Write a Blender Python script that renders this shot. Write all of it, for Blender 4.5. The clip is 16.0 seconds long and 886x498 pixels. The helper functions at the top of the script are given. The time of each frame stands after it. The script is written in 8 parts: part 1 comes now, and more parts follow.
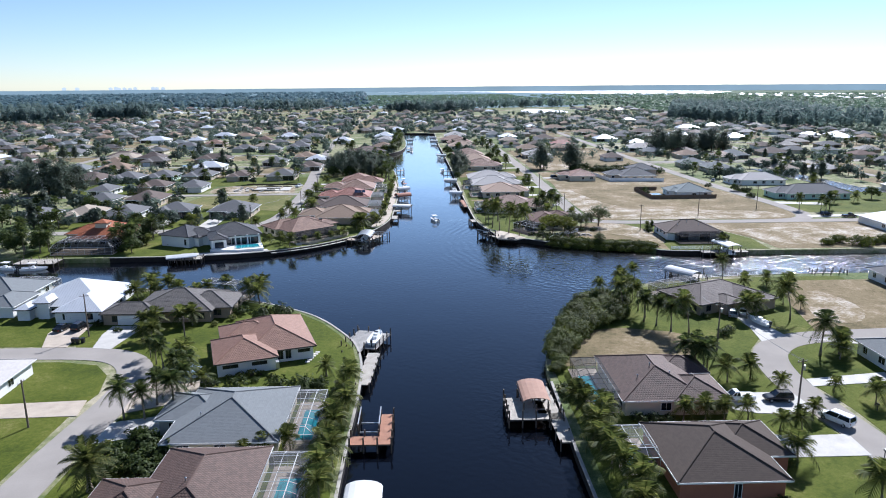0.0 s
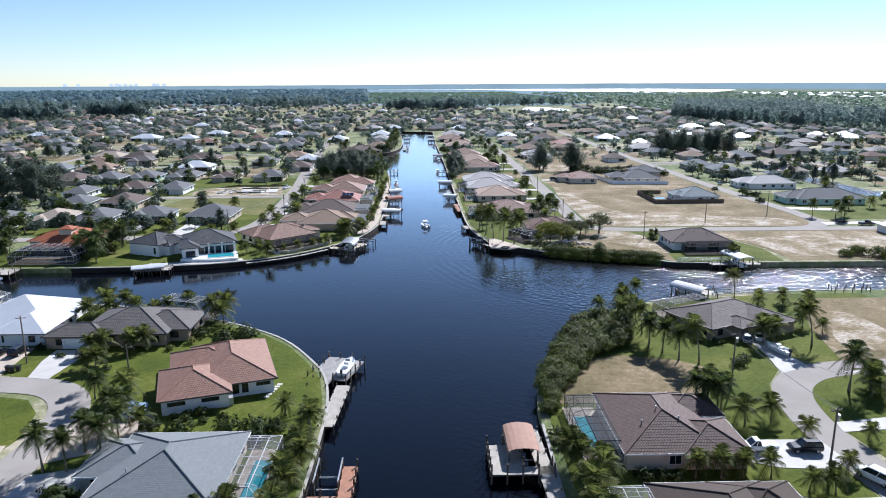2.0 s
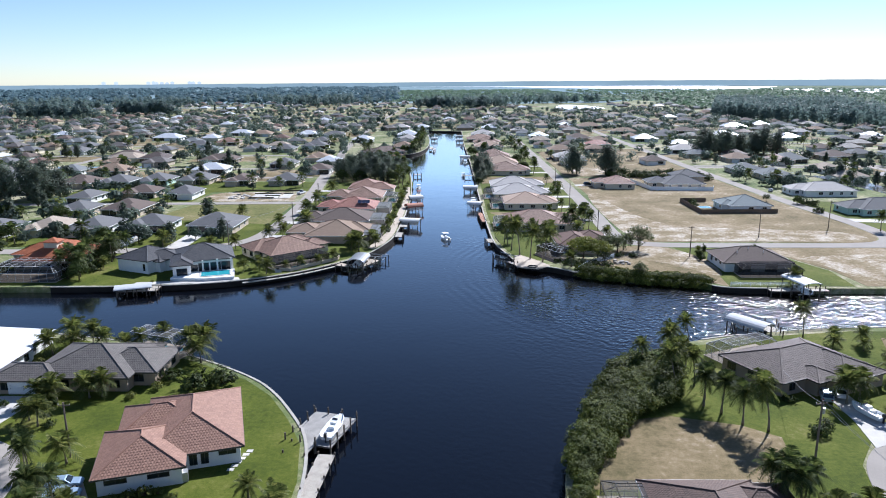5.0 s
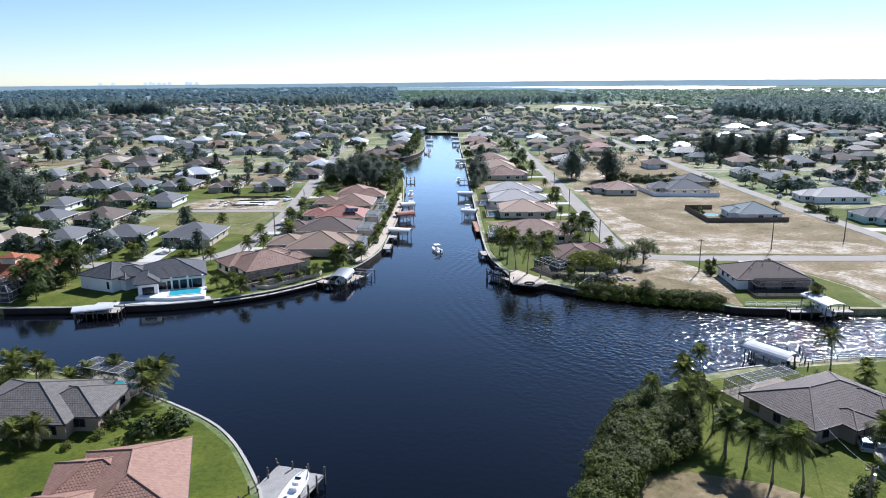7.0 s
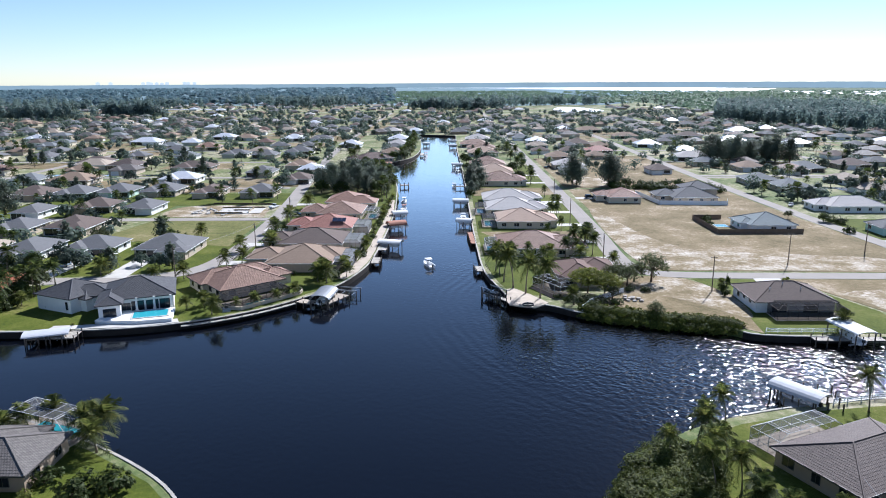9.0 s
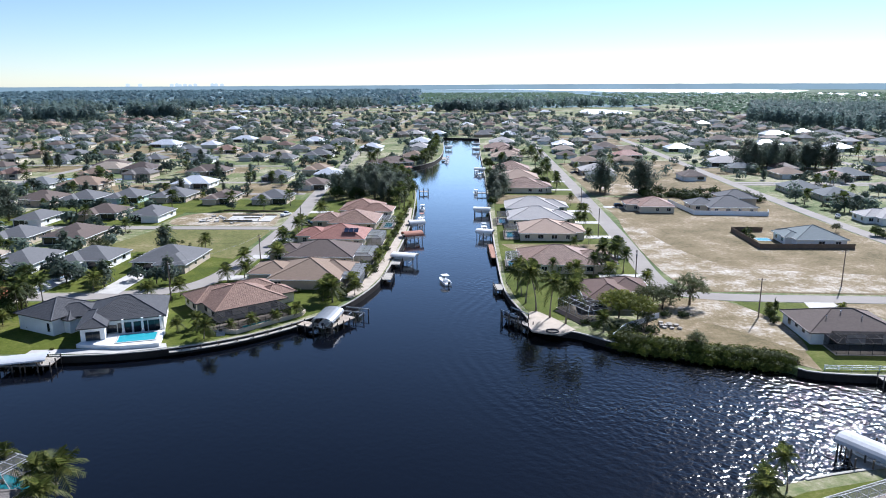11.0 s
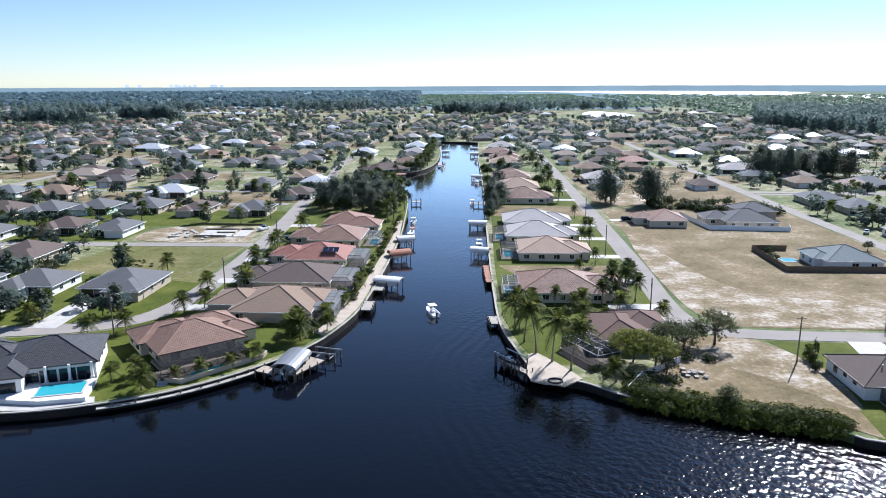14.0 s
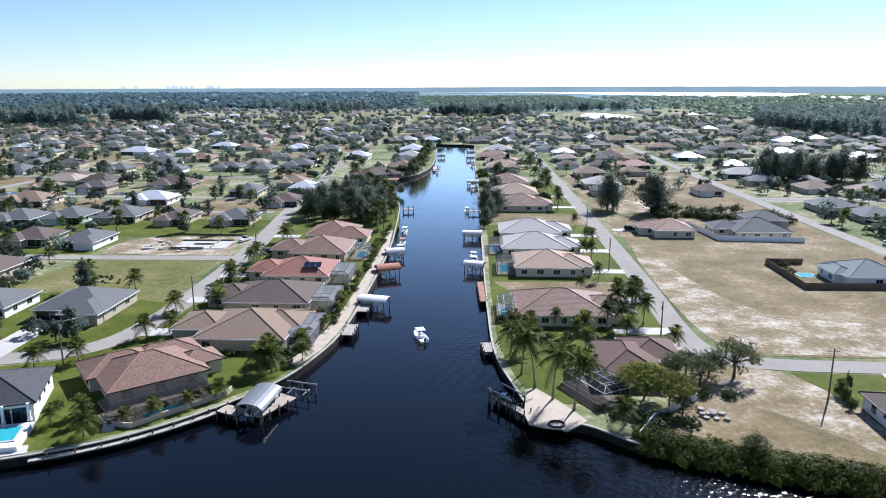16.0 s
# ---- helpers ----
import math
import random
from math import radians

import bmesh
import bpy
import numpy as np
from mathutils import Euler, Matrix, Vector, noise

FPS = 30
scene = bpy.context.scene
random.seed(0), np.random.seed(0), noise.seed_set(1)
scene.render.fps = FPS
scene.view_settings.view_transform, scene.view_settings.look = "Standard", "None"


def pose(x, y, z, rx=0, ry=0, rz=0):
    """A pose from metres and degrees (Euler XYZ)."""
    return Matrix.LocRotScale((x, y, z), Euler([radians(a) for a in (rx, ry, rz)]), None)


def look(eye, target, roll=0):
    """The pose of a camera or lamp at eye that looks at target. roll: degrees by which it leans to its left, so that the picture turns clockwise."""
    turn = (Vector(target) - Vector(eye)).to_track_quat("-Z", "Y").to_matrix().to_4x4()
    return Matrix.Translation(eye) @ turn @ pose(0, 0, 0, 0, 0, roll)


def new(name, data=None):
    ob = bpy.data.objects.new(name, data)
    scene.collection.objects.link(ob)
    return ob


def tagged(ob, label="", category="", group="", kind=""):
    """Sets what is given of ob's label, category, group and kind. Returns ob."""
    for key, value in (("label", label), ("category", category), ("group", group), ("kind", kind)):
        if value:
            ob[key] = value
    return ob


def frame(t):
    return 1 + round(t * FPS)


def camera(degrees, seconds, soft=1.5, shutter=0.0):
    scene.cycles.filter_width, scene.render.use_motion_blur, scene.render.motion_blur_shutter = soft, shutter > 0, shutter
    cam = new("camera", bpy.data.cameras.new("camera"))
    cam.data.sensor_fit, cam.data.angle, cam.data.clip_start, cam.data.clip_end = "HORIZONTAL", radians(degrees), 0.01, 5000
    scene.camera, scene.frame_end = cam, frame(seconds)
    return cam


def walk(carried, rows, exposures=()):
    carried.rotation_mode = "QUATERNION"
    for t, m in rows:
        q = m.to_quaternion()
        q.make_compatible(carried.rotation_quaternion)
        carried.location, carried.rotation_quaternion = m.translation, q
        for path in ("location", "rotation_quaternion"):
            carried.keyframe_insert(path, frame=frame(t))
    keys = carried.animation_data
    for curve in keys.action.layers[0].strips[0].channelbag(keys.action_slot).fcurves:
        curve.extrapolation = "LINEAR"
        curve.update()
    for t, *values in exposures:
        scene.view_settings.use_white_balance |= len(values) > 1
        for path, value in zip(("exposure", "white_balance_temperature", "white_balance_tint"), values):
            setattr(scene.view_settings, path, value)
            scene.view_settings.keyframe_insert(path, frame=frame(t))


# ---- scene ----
from collections import defaultdict

# the flight: seconds, eye, target, roll
PATH = [
    (0, (-3.393, 1.418, 53.411), (-0.658, 98.732, 30.554), -0.4),
    (0.5, (-2.048, 5.191, 53.450), (0.588, 102.498, 30.549), -0.3),
    (1, (-0.874, 9.434, 53.456), (1.755, 106.704, 30.401), -0.3),
    (1.5, (0.105, 13.735, 53.416), (2.834, 110.991, 30.311), -0.3),
    (2, (1.116, 17.953, 53.438), (3.596, 115.194, 30.245), -0.2),
    (2.5, (1.966, 22.108, 53.489), (3.986, 119.335, 30.191), -0.3),
    (3, (2.688, 26.127, 53.496), (3.599, 123.348, 30.101), -0.3),
    (3.5, (3.442, 30.255, 53.520), (1.927, 127.480, 30.172), -0.3),
    (4, (4.111, 34.421, 53.598), (1.981, 131.608, 30.144), -0.3),
    (6.5, (6.779, 54.120, 53.918), (4.904, 151.290, 30.372), -0.4),
    (7, (7.348, 58.146, 54.044), (5.473, 155.327, 30.545), -0.4),
    (7.5, (7.849, 62.237, 54.208), (6.015, 159.405, 30.648), -0.4),
    (8, (8.117, 66.114, 54.352), (6.341, 163.296, 30.848), -0.4),
    (8.5, (8.525, 70.343, 54.371), (6.806, 167.540, 30.924), -0.3),
    (9, (8.920, 74.105, 54.406), (7.250, 171.314, 31.005), -0.2),
    (11.5, (10.982, 95.040, 54.450), (5.456, 192.165, 31.293), -0.2),
    (12, (11.329, 99.274, 54.472), (5.862, 196.404, 31.324), -0.2),
    (12.5, (11.693, 103.433, 54.565), (6.225, 200.575, 31.465), -0.2),
    (13, (11.914, 107.532, 54.667), (6.554, 204.682, 31.573), -0.2),
    (13.5, (12.191, 111.421, 54.755), (6.928, 208.586, 31.704), -0.1),
    (14, (12.591, 115.293, 54.839), (7.327, 212.469, 31.835), -0.1),
    (14.5, (12.874, 119.457, 54.866), (7.718, 216.640, 31.869), -0.1),
    (15, (13.196, 123.584, 54.871), (8.089, 220.780, 31.919), -0.1),
    (15.5, (13.508, 127.494, 54.955), (8.458, 224.718, 32.107), -0.1),
    (16, (13.722, 131.402, 55.030), (8.721, 228.628, 32.179), -0.1),
]
cam = camera(64.4, 16.0, soft=1.0)
walk(cam, [(t, look(eye, target, roll)) for t, eye, target, roll in PATH], exposures=[(0, 0.87, 5480, 14), (4, 0.91, 5480, 14), (8.5, 0.96, 5480, 14), (13, 0.95, 5480, 14), (16, 0.93, 5480, 14)])

# ---- light ----
SUN_AZIMUTH, SUN_HEIGHT = 30.0, 38.5
world = bpy.data.worlds.new("daylight")
scene.world = world
world.use_nodes = True
sky = world.node_tree.nodes.new("ShaderNodeTexSky")
sky.sky_type = "NISHITA"
sky.sun_disc = False
sky.sun_elevation, sky.sun_rotation = radians(SUN_HEIGHT), radians(SUN_AZIMUTH)
sky.air_density, sky.dust_density, sky.ozone_density = 0.8, 0.06, 1.5
world.node_tree.links.new(sky.outputs[0], world.node_tree.nodes["Background"].inputs[0])
world.node_tree.nodes["Background"].inputs[1].default_value = 0.063
sun_data = bpy.data.lights.new("sun", "SUN")
sun_data.energy, sun_data.angle, sun_data.color = 5.0, radians(0.53), (1.0, 0.945, 0.86)
sun = new("sun", sun_data)
SUN_WAY = Vector((math.sin(radians(SUN_AZIMUTH)) * math.cos(radians(SUN_HEIGHT)),
                  math.cos(radians(SUN_AZIMUTH)) * math.cos(radians(SUN_HEIGHT)), math.sin(radians(SUN_HEIGHT))))
sun.matrix_basis = look(SUN_WAY * 300, (0, 0, 0))

GROUND = 1.5    # height of the land above the water

# ---- materials ----
class Nodes:
    """A small writer of node materials."""

    def __init__(self, name):
        self.m = bpy.data.materials.new(name)
        self.m.use_nodes = True
        self.t = self.m.node_tree
        self.bsdf = self.t.nodes["Principled BSDF"]
        self.out = self.t.nodes["Material Output"]

    def add(self, kind, **inputs):
        n = self.t.nodes.new(kind)
        for k, v in inputs.items():
            self.set(n, k, v)
        return n

    def set(self, n, k, v):
        k = k.replace("_", " ") if isinstance(k, str) else k
        sock = n.inputs[k]
        if isinstance(v, bpy.types.NodeSocket):
            self.t.links.new(v, sock)
        else:
            sock.default_value = v

    def place(self):
        return self.add("ShaderNodeNewGeometry").outputs["Position"]

    def noise(self, scale, detail=4.0, rough=0.6, vector=None):
        n = self.add("ShaderNodeTexNoise", Scale=scale, Detail=detail, Roughness=rough)
        self.t.links.new(vector if vector is not None else self.place(), n.inputs["Vector"])
        return n.outputs["Fac"]

    def ramp(self, fac, stops):
        r = self.t.nodes.new("ShaderNodeValToRGB")
        el = r.color_ramp.elements
        while len(el) < len(stops):
            el.new(0.5)
        for e, (p, c) in zip(el, stops):
            e.position = p
            e.color = (*c, 1) if len(c) == 3 else c
        self.t.links.new(fac, r.inputs[0])
        return r.outputs[0]

    def math(self, op, a, b=0.0, c=None):
        n = self.t.nodes.new("ShaderNodeMath")
        n.operation = op
        for i, v in enumerate((a, b) if c is None else (a, b, c)):
            self.set(n, i, v)
        return n.outputs[0]

    def mix(self, fac, a, b, blend="MIX"):
        n = self.t.nodes.new("ShaderNodeMix")
        n.data_type, n.blend_type = "RGBA", blend
        self.set(n, 0, fac)
        self.set(n, 6, a if isinstance(a, bpy.types.NodeSocket) else (*a[:3], 1))
        self.set(n, 7, b if isinstance(b, bpy.types.NodeSocket) else (*b[:3], 1))
        return n.outputs[2]

    def bump(self, height, strength=0.3, distance=0.05):
        n = self.add("ShaderNodeBump", Strength=strength, Distance=distance, Height=height)
        self.set(self.bsdf, "Normal", n.outputs[0])

    def random(self):
        return self.t.nodes.new("ShaderNodeObjectInfo").outputs["Random"]

    def done(self, colour=None, rough=0.8, metal=0.0, spec=0.5):
        if colour is not None:
            self.set(self.bsdf, "Base Color", colour if isinstance(colour, bpy.types.NodeSocket) else (*colour, 1))
        self.set(self.bsdf, "Roughness", rough)
        self.set(self.bsdf, "Metallic", metal)
        self.set(self.bsdf, "Specular IOR Level", spec)
        return self.m


def shade(c, k):
    return tuple(min(1.0, v * k) for v in c[:3])


def plain(name, col, rough=0.7, metal=0.0, coarse=0.5, fine=6.0, depth=0.22, bump=0.15, spec=0.5):
    """Painted or solid surface with stains and grain."""
    n = Nodes(name)
    a = n.noise(coarse, 3)
    b = n.noise(fine, 5)
    f = n.math("ADD", n.math("MULTIPLY", a, 0.6), n.math("MULTIPLY", b, 0.4))
    c = n.ramp(f, [(0.3, shade(col, 1 - depth)), (0.7, shade(col, 1 + depth * 0.5))])
    if bump:
        n.bump(b, bump, 0.02)
    return n.done(c, rough, metal, spec)


def roof_tile(name, col, col2, course=0.36, barrel=0.30, rough=0.72, streak=0.3, rib=0.3):
    """Courses of tiles: u runs along the eave, v up the slope, in metres."""
    n = Nodes(name)
    uv = n.add("ShaderNodeUVMap").outputs[0]
    sep = n.add("ShaderNodeSeparateXYZ", Vector=uv)
    u, v = sep.outputs[0], sep.outputs[1]
    step = n.math("FRACT", n.math("DIVIDE", v, course))
    row = n.math("FLOOR", n.math("DIVIDE", v, course))
    shift = n.math("MULTIPLY", n.math("MODULO", row, 2.0), barrel * 0.5)
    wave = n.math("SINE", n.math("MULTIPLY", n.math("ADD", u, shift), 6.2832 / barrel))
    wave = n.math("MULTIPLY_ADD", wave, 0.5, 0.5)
    col_ = n.math("FLOOR", n.math("DIVIDE", n.math("ADD", u, shift), barrel))
    comb = n.add("ShaderNodeCombineXYZ", X=col_, Y=row)
    white = n.add("ShaderNodeTexWhiteNoise", Vector=comb.outputs[0])
    stains = n.noise(0.22, 5, 0.65)
    grain = n.noise(5.0, 4)
    c = n.mix(white.outputs[0], col, col2)
    c = n.mix(n.math("MULTIPLY", stains, streak), c, shade(col, 0.45))
    # Shade in the valleys between barrels is multiplied into the colour.
    groove_shade = n.ramp(wave, [(0.0, (1 - rib, 1 - rib, 1 - rib)), (0.35, (1, 1, 1))])
    c = n.mix(1.0, c, groove_shade, "MULTIPLY")
    n.bump(n.math("ADD", n.math("MULTIPLY", wave, 0.6), n.math("MULTIPLY", grain, 0.2)), 0.6, 0.06)
    return n.done(c, rough, 0.0, 0.28)


def shingle(name, col, rough=0.88):
    n = Nodes(name)
    uv = n.add("ShaderNodeUVMap").outputs[0]
    sep = n.add("ShaderNodeSeparateXYZ", Vector=uv)
    u, v = sep.outputs[0], sep.outputs[1]
    row = n.math("FLOOR", n.math("DIVIDE", v, 0.28))
    cell = n.math("FLOOR", n.math("ADD", n.math("DIVIDE", u, 0.5), n.math("MULTIPLY", row, 0.37)))
    white = n.add("ShaderNodeTexWhiteNoise", Vector=n.add("ShaderNodeCombineXYZ", X=cell, Y=row).outputs[0])
    stains = n.noise(0.18, 5, 0.65)
    grain = n.noise(9.0, 3)
    c = n.mix(white.outputs[0], shade(col, 0.92), shade(col, 1.07))
    c = n.mix(n.math("MULTIPLY", stains, 0.35), c, shade(col, 0.65))
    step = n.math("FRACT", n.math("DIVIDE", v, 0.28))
    # Shade under each overlapping row, painted as a dark line at its lip.
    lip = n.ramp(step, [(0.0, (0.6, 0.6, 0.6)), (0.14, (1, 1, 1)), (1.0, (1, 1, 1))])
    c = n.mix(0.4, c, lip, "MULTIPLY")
    n.bump(n.math("ADD", n.math("SUBTRACT", 1.0, step), grain), 0.35, 0.03)
    return n.done(c, rough, 0.0, 0.15)


def metal_roof(name, col):
    n = Nodes(name)
    uv = n.add("ShaderNodeUVMap").outputs[0]
    u = n.add("ShaderNodeSeparateXYZ", Vector=uv).outputs[0]
    f = n.math("FRACT", n.math("DIVIDE", u, 0.6))
    rib = n.ramp(f, [(0.0, (1, 1, 1)), (0.10, (0, 0, 0)), (0.90, (0, 0, 0)), (1.0, (1, 1, 1))])
    c = n.ramp(n.noise(0.3, 4), [(0.3, shade(col, 0.86)), (0.7, shade(col, 1.0))])
    c = n.mix(n.math("MULTIPLY", rib, 0.7), c, shade(col, 0.45))
    n.bump(rib, 0.5, 0.05)
    return n.done(c, 0.38, 0.0)


def foliage(name, col, col2, light=0.3, rough=0.6, vary=0.55):
    """Leaves: each leaf and each plant a little different; some light comes through."""
    n = Nodes(name)
    isl = n.add("ShaderNodeNewGeometry").outputs["Random Per Island"]
    big = n.noise(1.6, 3)
    f = n.math("ADD", n.math("MULTIPLY", isl, vary), n.math("MULTIPLY", big, 1 - vary))
    c = n.ramp(f, [(0.1, shade(col, 0.7)), (0.5, col), (0.9, col2)])
    k = n.math("MULTIPLY_ADD", n.random(), 0.5, 0.75)
    c = n.mix(1.0, c, n.add("ShaderNodeCombineXYZ", X=k, Y=k, Z=k).outputs[0], "MULTIPLY")
    n.done(c, rough, 0.0, 0.15)
    tr = n.add("ShaderNodeBsdfTranslucent", Color=c)
    mixer = n.add("ShaderNodeMixShader")
    n.set(mixer, 0, light)
    n.t.links.new(n.bsdf.outputs[0], mixer.inputs[1])
    n.t.links.new(tr.outputs[0], mixer.inputs[2])
    n.t.links.new(mixer.outputs[0], n.out.inputs["Surface"])
    return n.m


def turf(name, stops, patch=0.06, fine=1.2, bump=0.4, streak=0.0):
    """Grass, dry grass and sand, mixed in patches of their own shape, with worn streaks."""
    n = Nodes(name)
    a = n.noise(patch, 5, 0.62)
    b = n.noise(fine, 5, 0.7)
    d = n.noise(9.0, 3, 0.7)
    f = n.math("ADD", n.math("MULTIPLY", a, 0.6), n.math("MULTIPLY", b, 0.4))
    if streak:
        way = n.add("ShaderNodeMapping", Vector=n.place())
        way.inputs["Rotation"].default_value = (0, 0, radians(8))
        way.inputs["Scale"].default_value = (0.05, 0.55, 1.0)
        f = n.math("ADD", n.math("MULTIPLY", f, 1 - streak), n.math("MULTIPLY", n.noise(1.0, 4, 0.6, way.outputs[0]), streak))
    c = n.ramp(f, [(0.5 + (q - 0.5) * 0.62, v) for q, v in stops])
    k = n.ramp(d, [(0.34, (0.62, 0.62, 0.62)), (0.66, (1.22, 1.22, 1.22))])
    c = n.mix(0.85, c, k, "MULTIPLY")
    n.bump(n.math("ADD", b, d), bump, 0.1)
    return n.done(c, 0.95, 0.0, 0.12)


def water_surface(name, deep, rough, waves, wake=False):
    n = Nodes(name)
    pos = n.place()
    stretch = n.add("ShaderNodeMapping")
    n.t.links.new(pos, stretch.inputs["Vector"])
    stretch.inputs["Rotation"].default_value = (0, 0, radians(25))
    stretch.inputs["Scale"].default_value = (1.05, 1.05, 1.0)
    v = stretch.outputs[0]
    swell = n.noise(0.10, 2, 0.5, v)
    chop = n.noise(0.80, 1.3, 0.45, v)
    fine = n.noise(1.7, 1, 0.5, v)
    gust = n.noise(0.05, 3, 0.6)
    drift = n.math("MULTIPLY_ADD", n.add("ShaderNodeSeparateXYZ", Vector=pos).outputs[0], 0.0085, n.noise(0.014, 3, 0.55))
    calm = n.ramp(drift, [(0.60, (0.05, 0.05, 0.05)), (0.76, (0.20, 0.20, 0.20)), (0.97, (1.0, 1.0, 1.0))])
    calm = n.math("MULTIPLY", calm, n.math("MULTIPLY_ADD", gust, 1.5, 0.4))
    h = n.math("ADD", n.math("MULTIPLY", chop, 1.15), n.math("MULTIPLY", fine, 0.17))
    h = n.math("MULTIPLY", h, calm)
    if wake:
        off = n.add("ShaderNodeVectorMath")
        off.operation = "DISTANCE"
        n.t.links.new(pos, off.inputs[0])
        off.inputs[1].default_value = (74, 237, 0)
        r = off.outputs["Value"]
        band = n.math("POWER", 2.718, n.math("MULTIPLY", n.math("POWER", n.math("DIVIDE", n.math("SUBTRACT", r, 66.0), 8.0), 2.0), -1.0))
        train = n.math("SINE", n.math("MULTIPLY", n.math("ADD", r, n.math("MULTIPLY", swell, 3.0)), 6.2832 / 2.6))
        h = n.math("ADD", h, n.math("MULTIPLY", n.math("MULTIPLY", n.math("MULTIPLY", band, train), gust), 0.07))
    h = n.math("ADD", h, n.math("MULTIPLY", swell, 0.07))
    wave = n.add("ShaderNodeBump", Strength=1.0, Distance=waves, Height=h).outputs[0]
    body = n.add("ShaderNodeBsdfDiffuse", Color=(*deep, 1))
    gloss = n.add("ShaderNodeBsdfGlossy", Color=(1.0, 0.97, 0.93, 1), Roughness=rough, Normal=wave)
    mixer = n.add("ShaderNodeMixShader")
    shine = n.math("POWER", n.add("ShaderNodeFresnel", IOR=1.345, Normal=wave).outputs[0], 1.5)
    n.set(mixer, 0, n.math("MINIMUM", n.math("MULTIPLY", shine, 3.3), 1.0))
    n.t.links.new(body.outputs[0], mixer.inputs[1])
    n.t.links.new(gloss.outputs[0], mixer.inputs[2])
    n.t.links.new(mixer.outputs[0], n.out.inputs["Surface"])
    return n.m


def screen_mesh(name, col=(0.02, 0.02, 0.02), cover=0.32):
    """Insect screen: thin threads, mostly air."""
    n = Nodes(name)
    n.done(col, 1.0, 0.0, 0.0)
    clear = n.add("ShaderNodeBsdfTransparent")
    mixer = n.add("ShaderNodeMixShader")
    n.set(mixer, 0, cover)
    n.t.links.new(clear.outputs[0], mixer.inputs[1])
    n.t.links.new(n.bsdf.outputs[0], mixer.inputs[2])
    n.t.links.new(mixer.outputs[0], n.out.inputs["Surface"])
    return n.m


WATER = water_surface("canal_water", (0.0022, 0.0031, 0.0058), 0.10, 0.275, True)
BAY = water_surface("open_water", (0.05, 0.10, 0.15), 0.3, 0.1)
POOL = water_surface("pool_water", (0.05, 0.34, 0.39), 0.06, 0.02)

GREEN = [(0.30, (0.048, 0.066, 0.008)), (0.45, (0.076, 0.096, 0.011)), (0.60, (0.104, 0.118, 0.018)), (0.75, (0.160, 0.150, 0.046))]
DRY = [(0.28, (0.095, 0.082, 0.036)), (0.42, (0.165, 0.13, 0.066)), (0.56, (0.225, 0.172, 0.095)), (0.70, (0.37, 0.305, 0.215))]
MEADOW = [(0.28, (0.085, 0.095, 0.028)), (0.45, (0.14, 0.14, 0.045)), (0.60, (0.19, 0.17, 0.07)), (0.75, (0.29, 0.24, 0.13))]
SANDY = [(0.30, (0.165, 0.13, 0.066)), (0.46, (0.25, 0.195, 0.115)), (0.60, (0.43, 0.375, 0.295)), (0.72, (0.58, 0.525, 0.44))]
MIXED = [(0.30, (0.068, 0.10, 0.032)), (0.43, (0.125, 0.155, 0.058)), (0.53, (0.20, 0.205, 0.10)), (0.68, (0.40, 0.355, 0.25))]
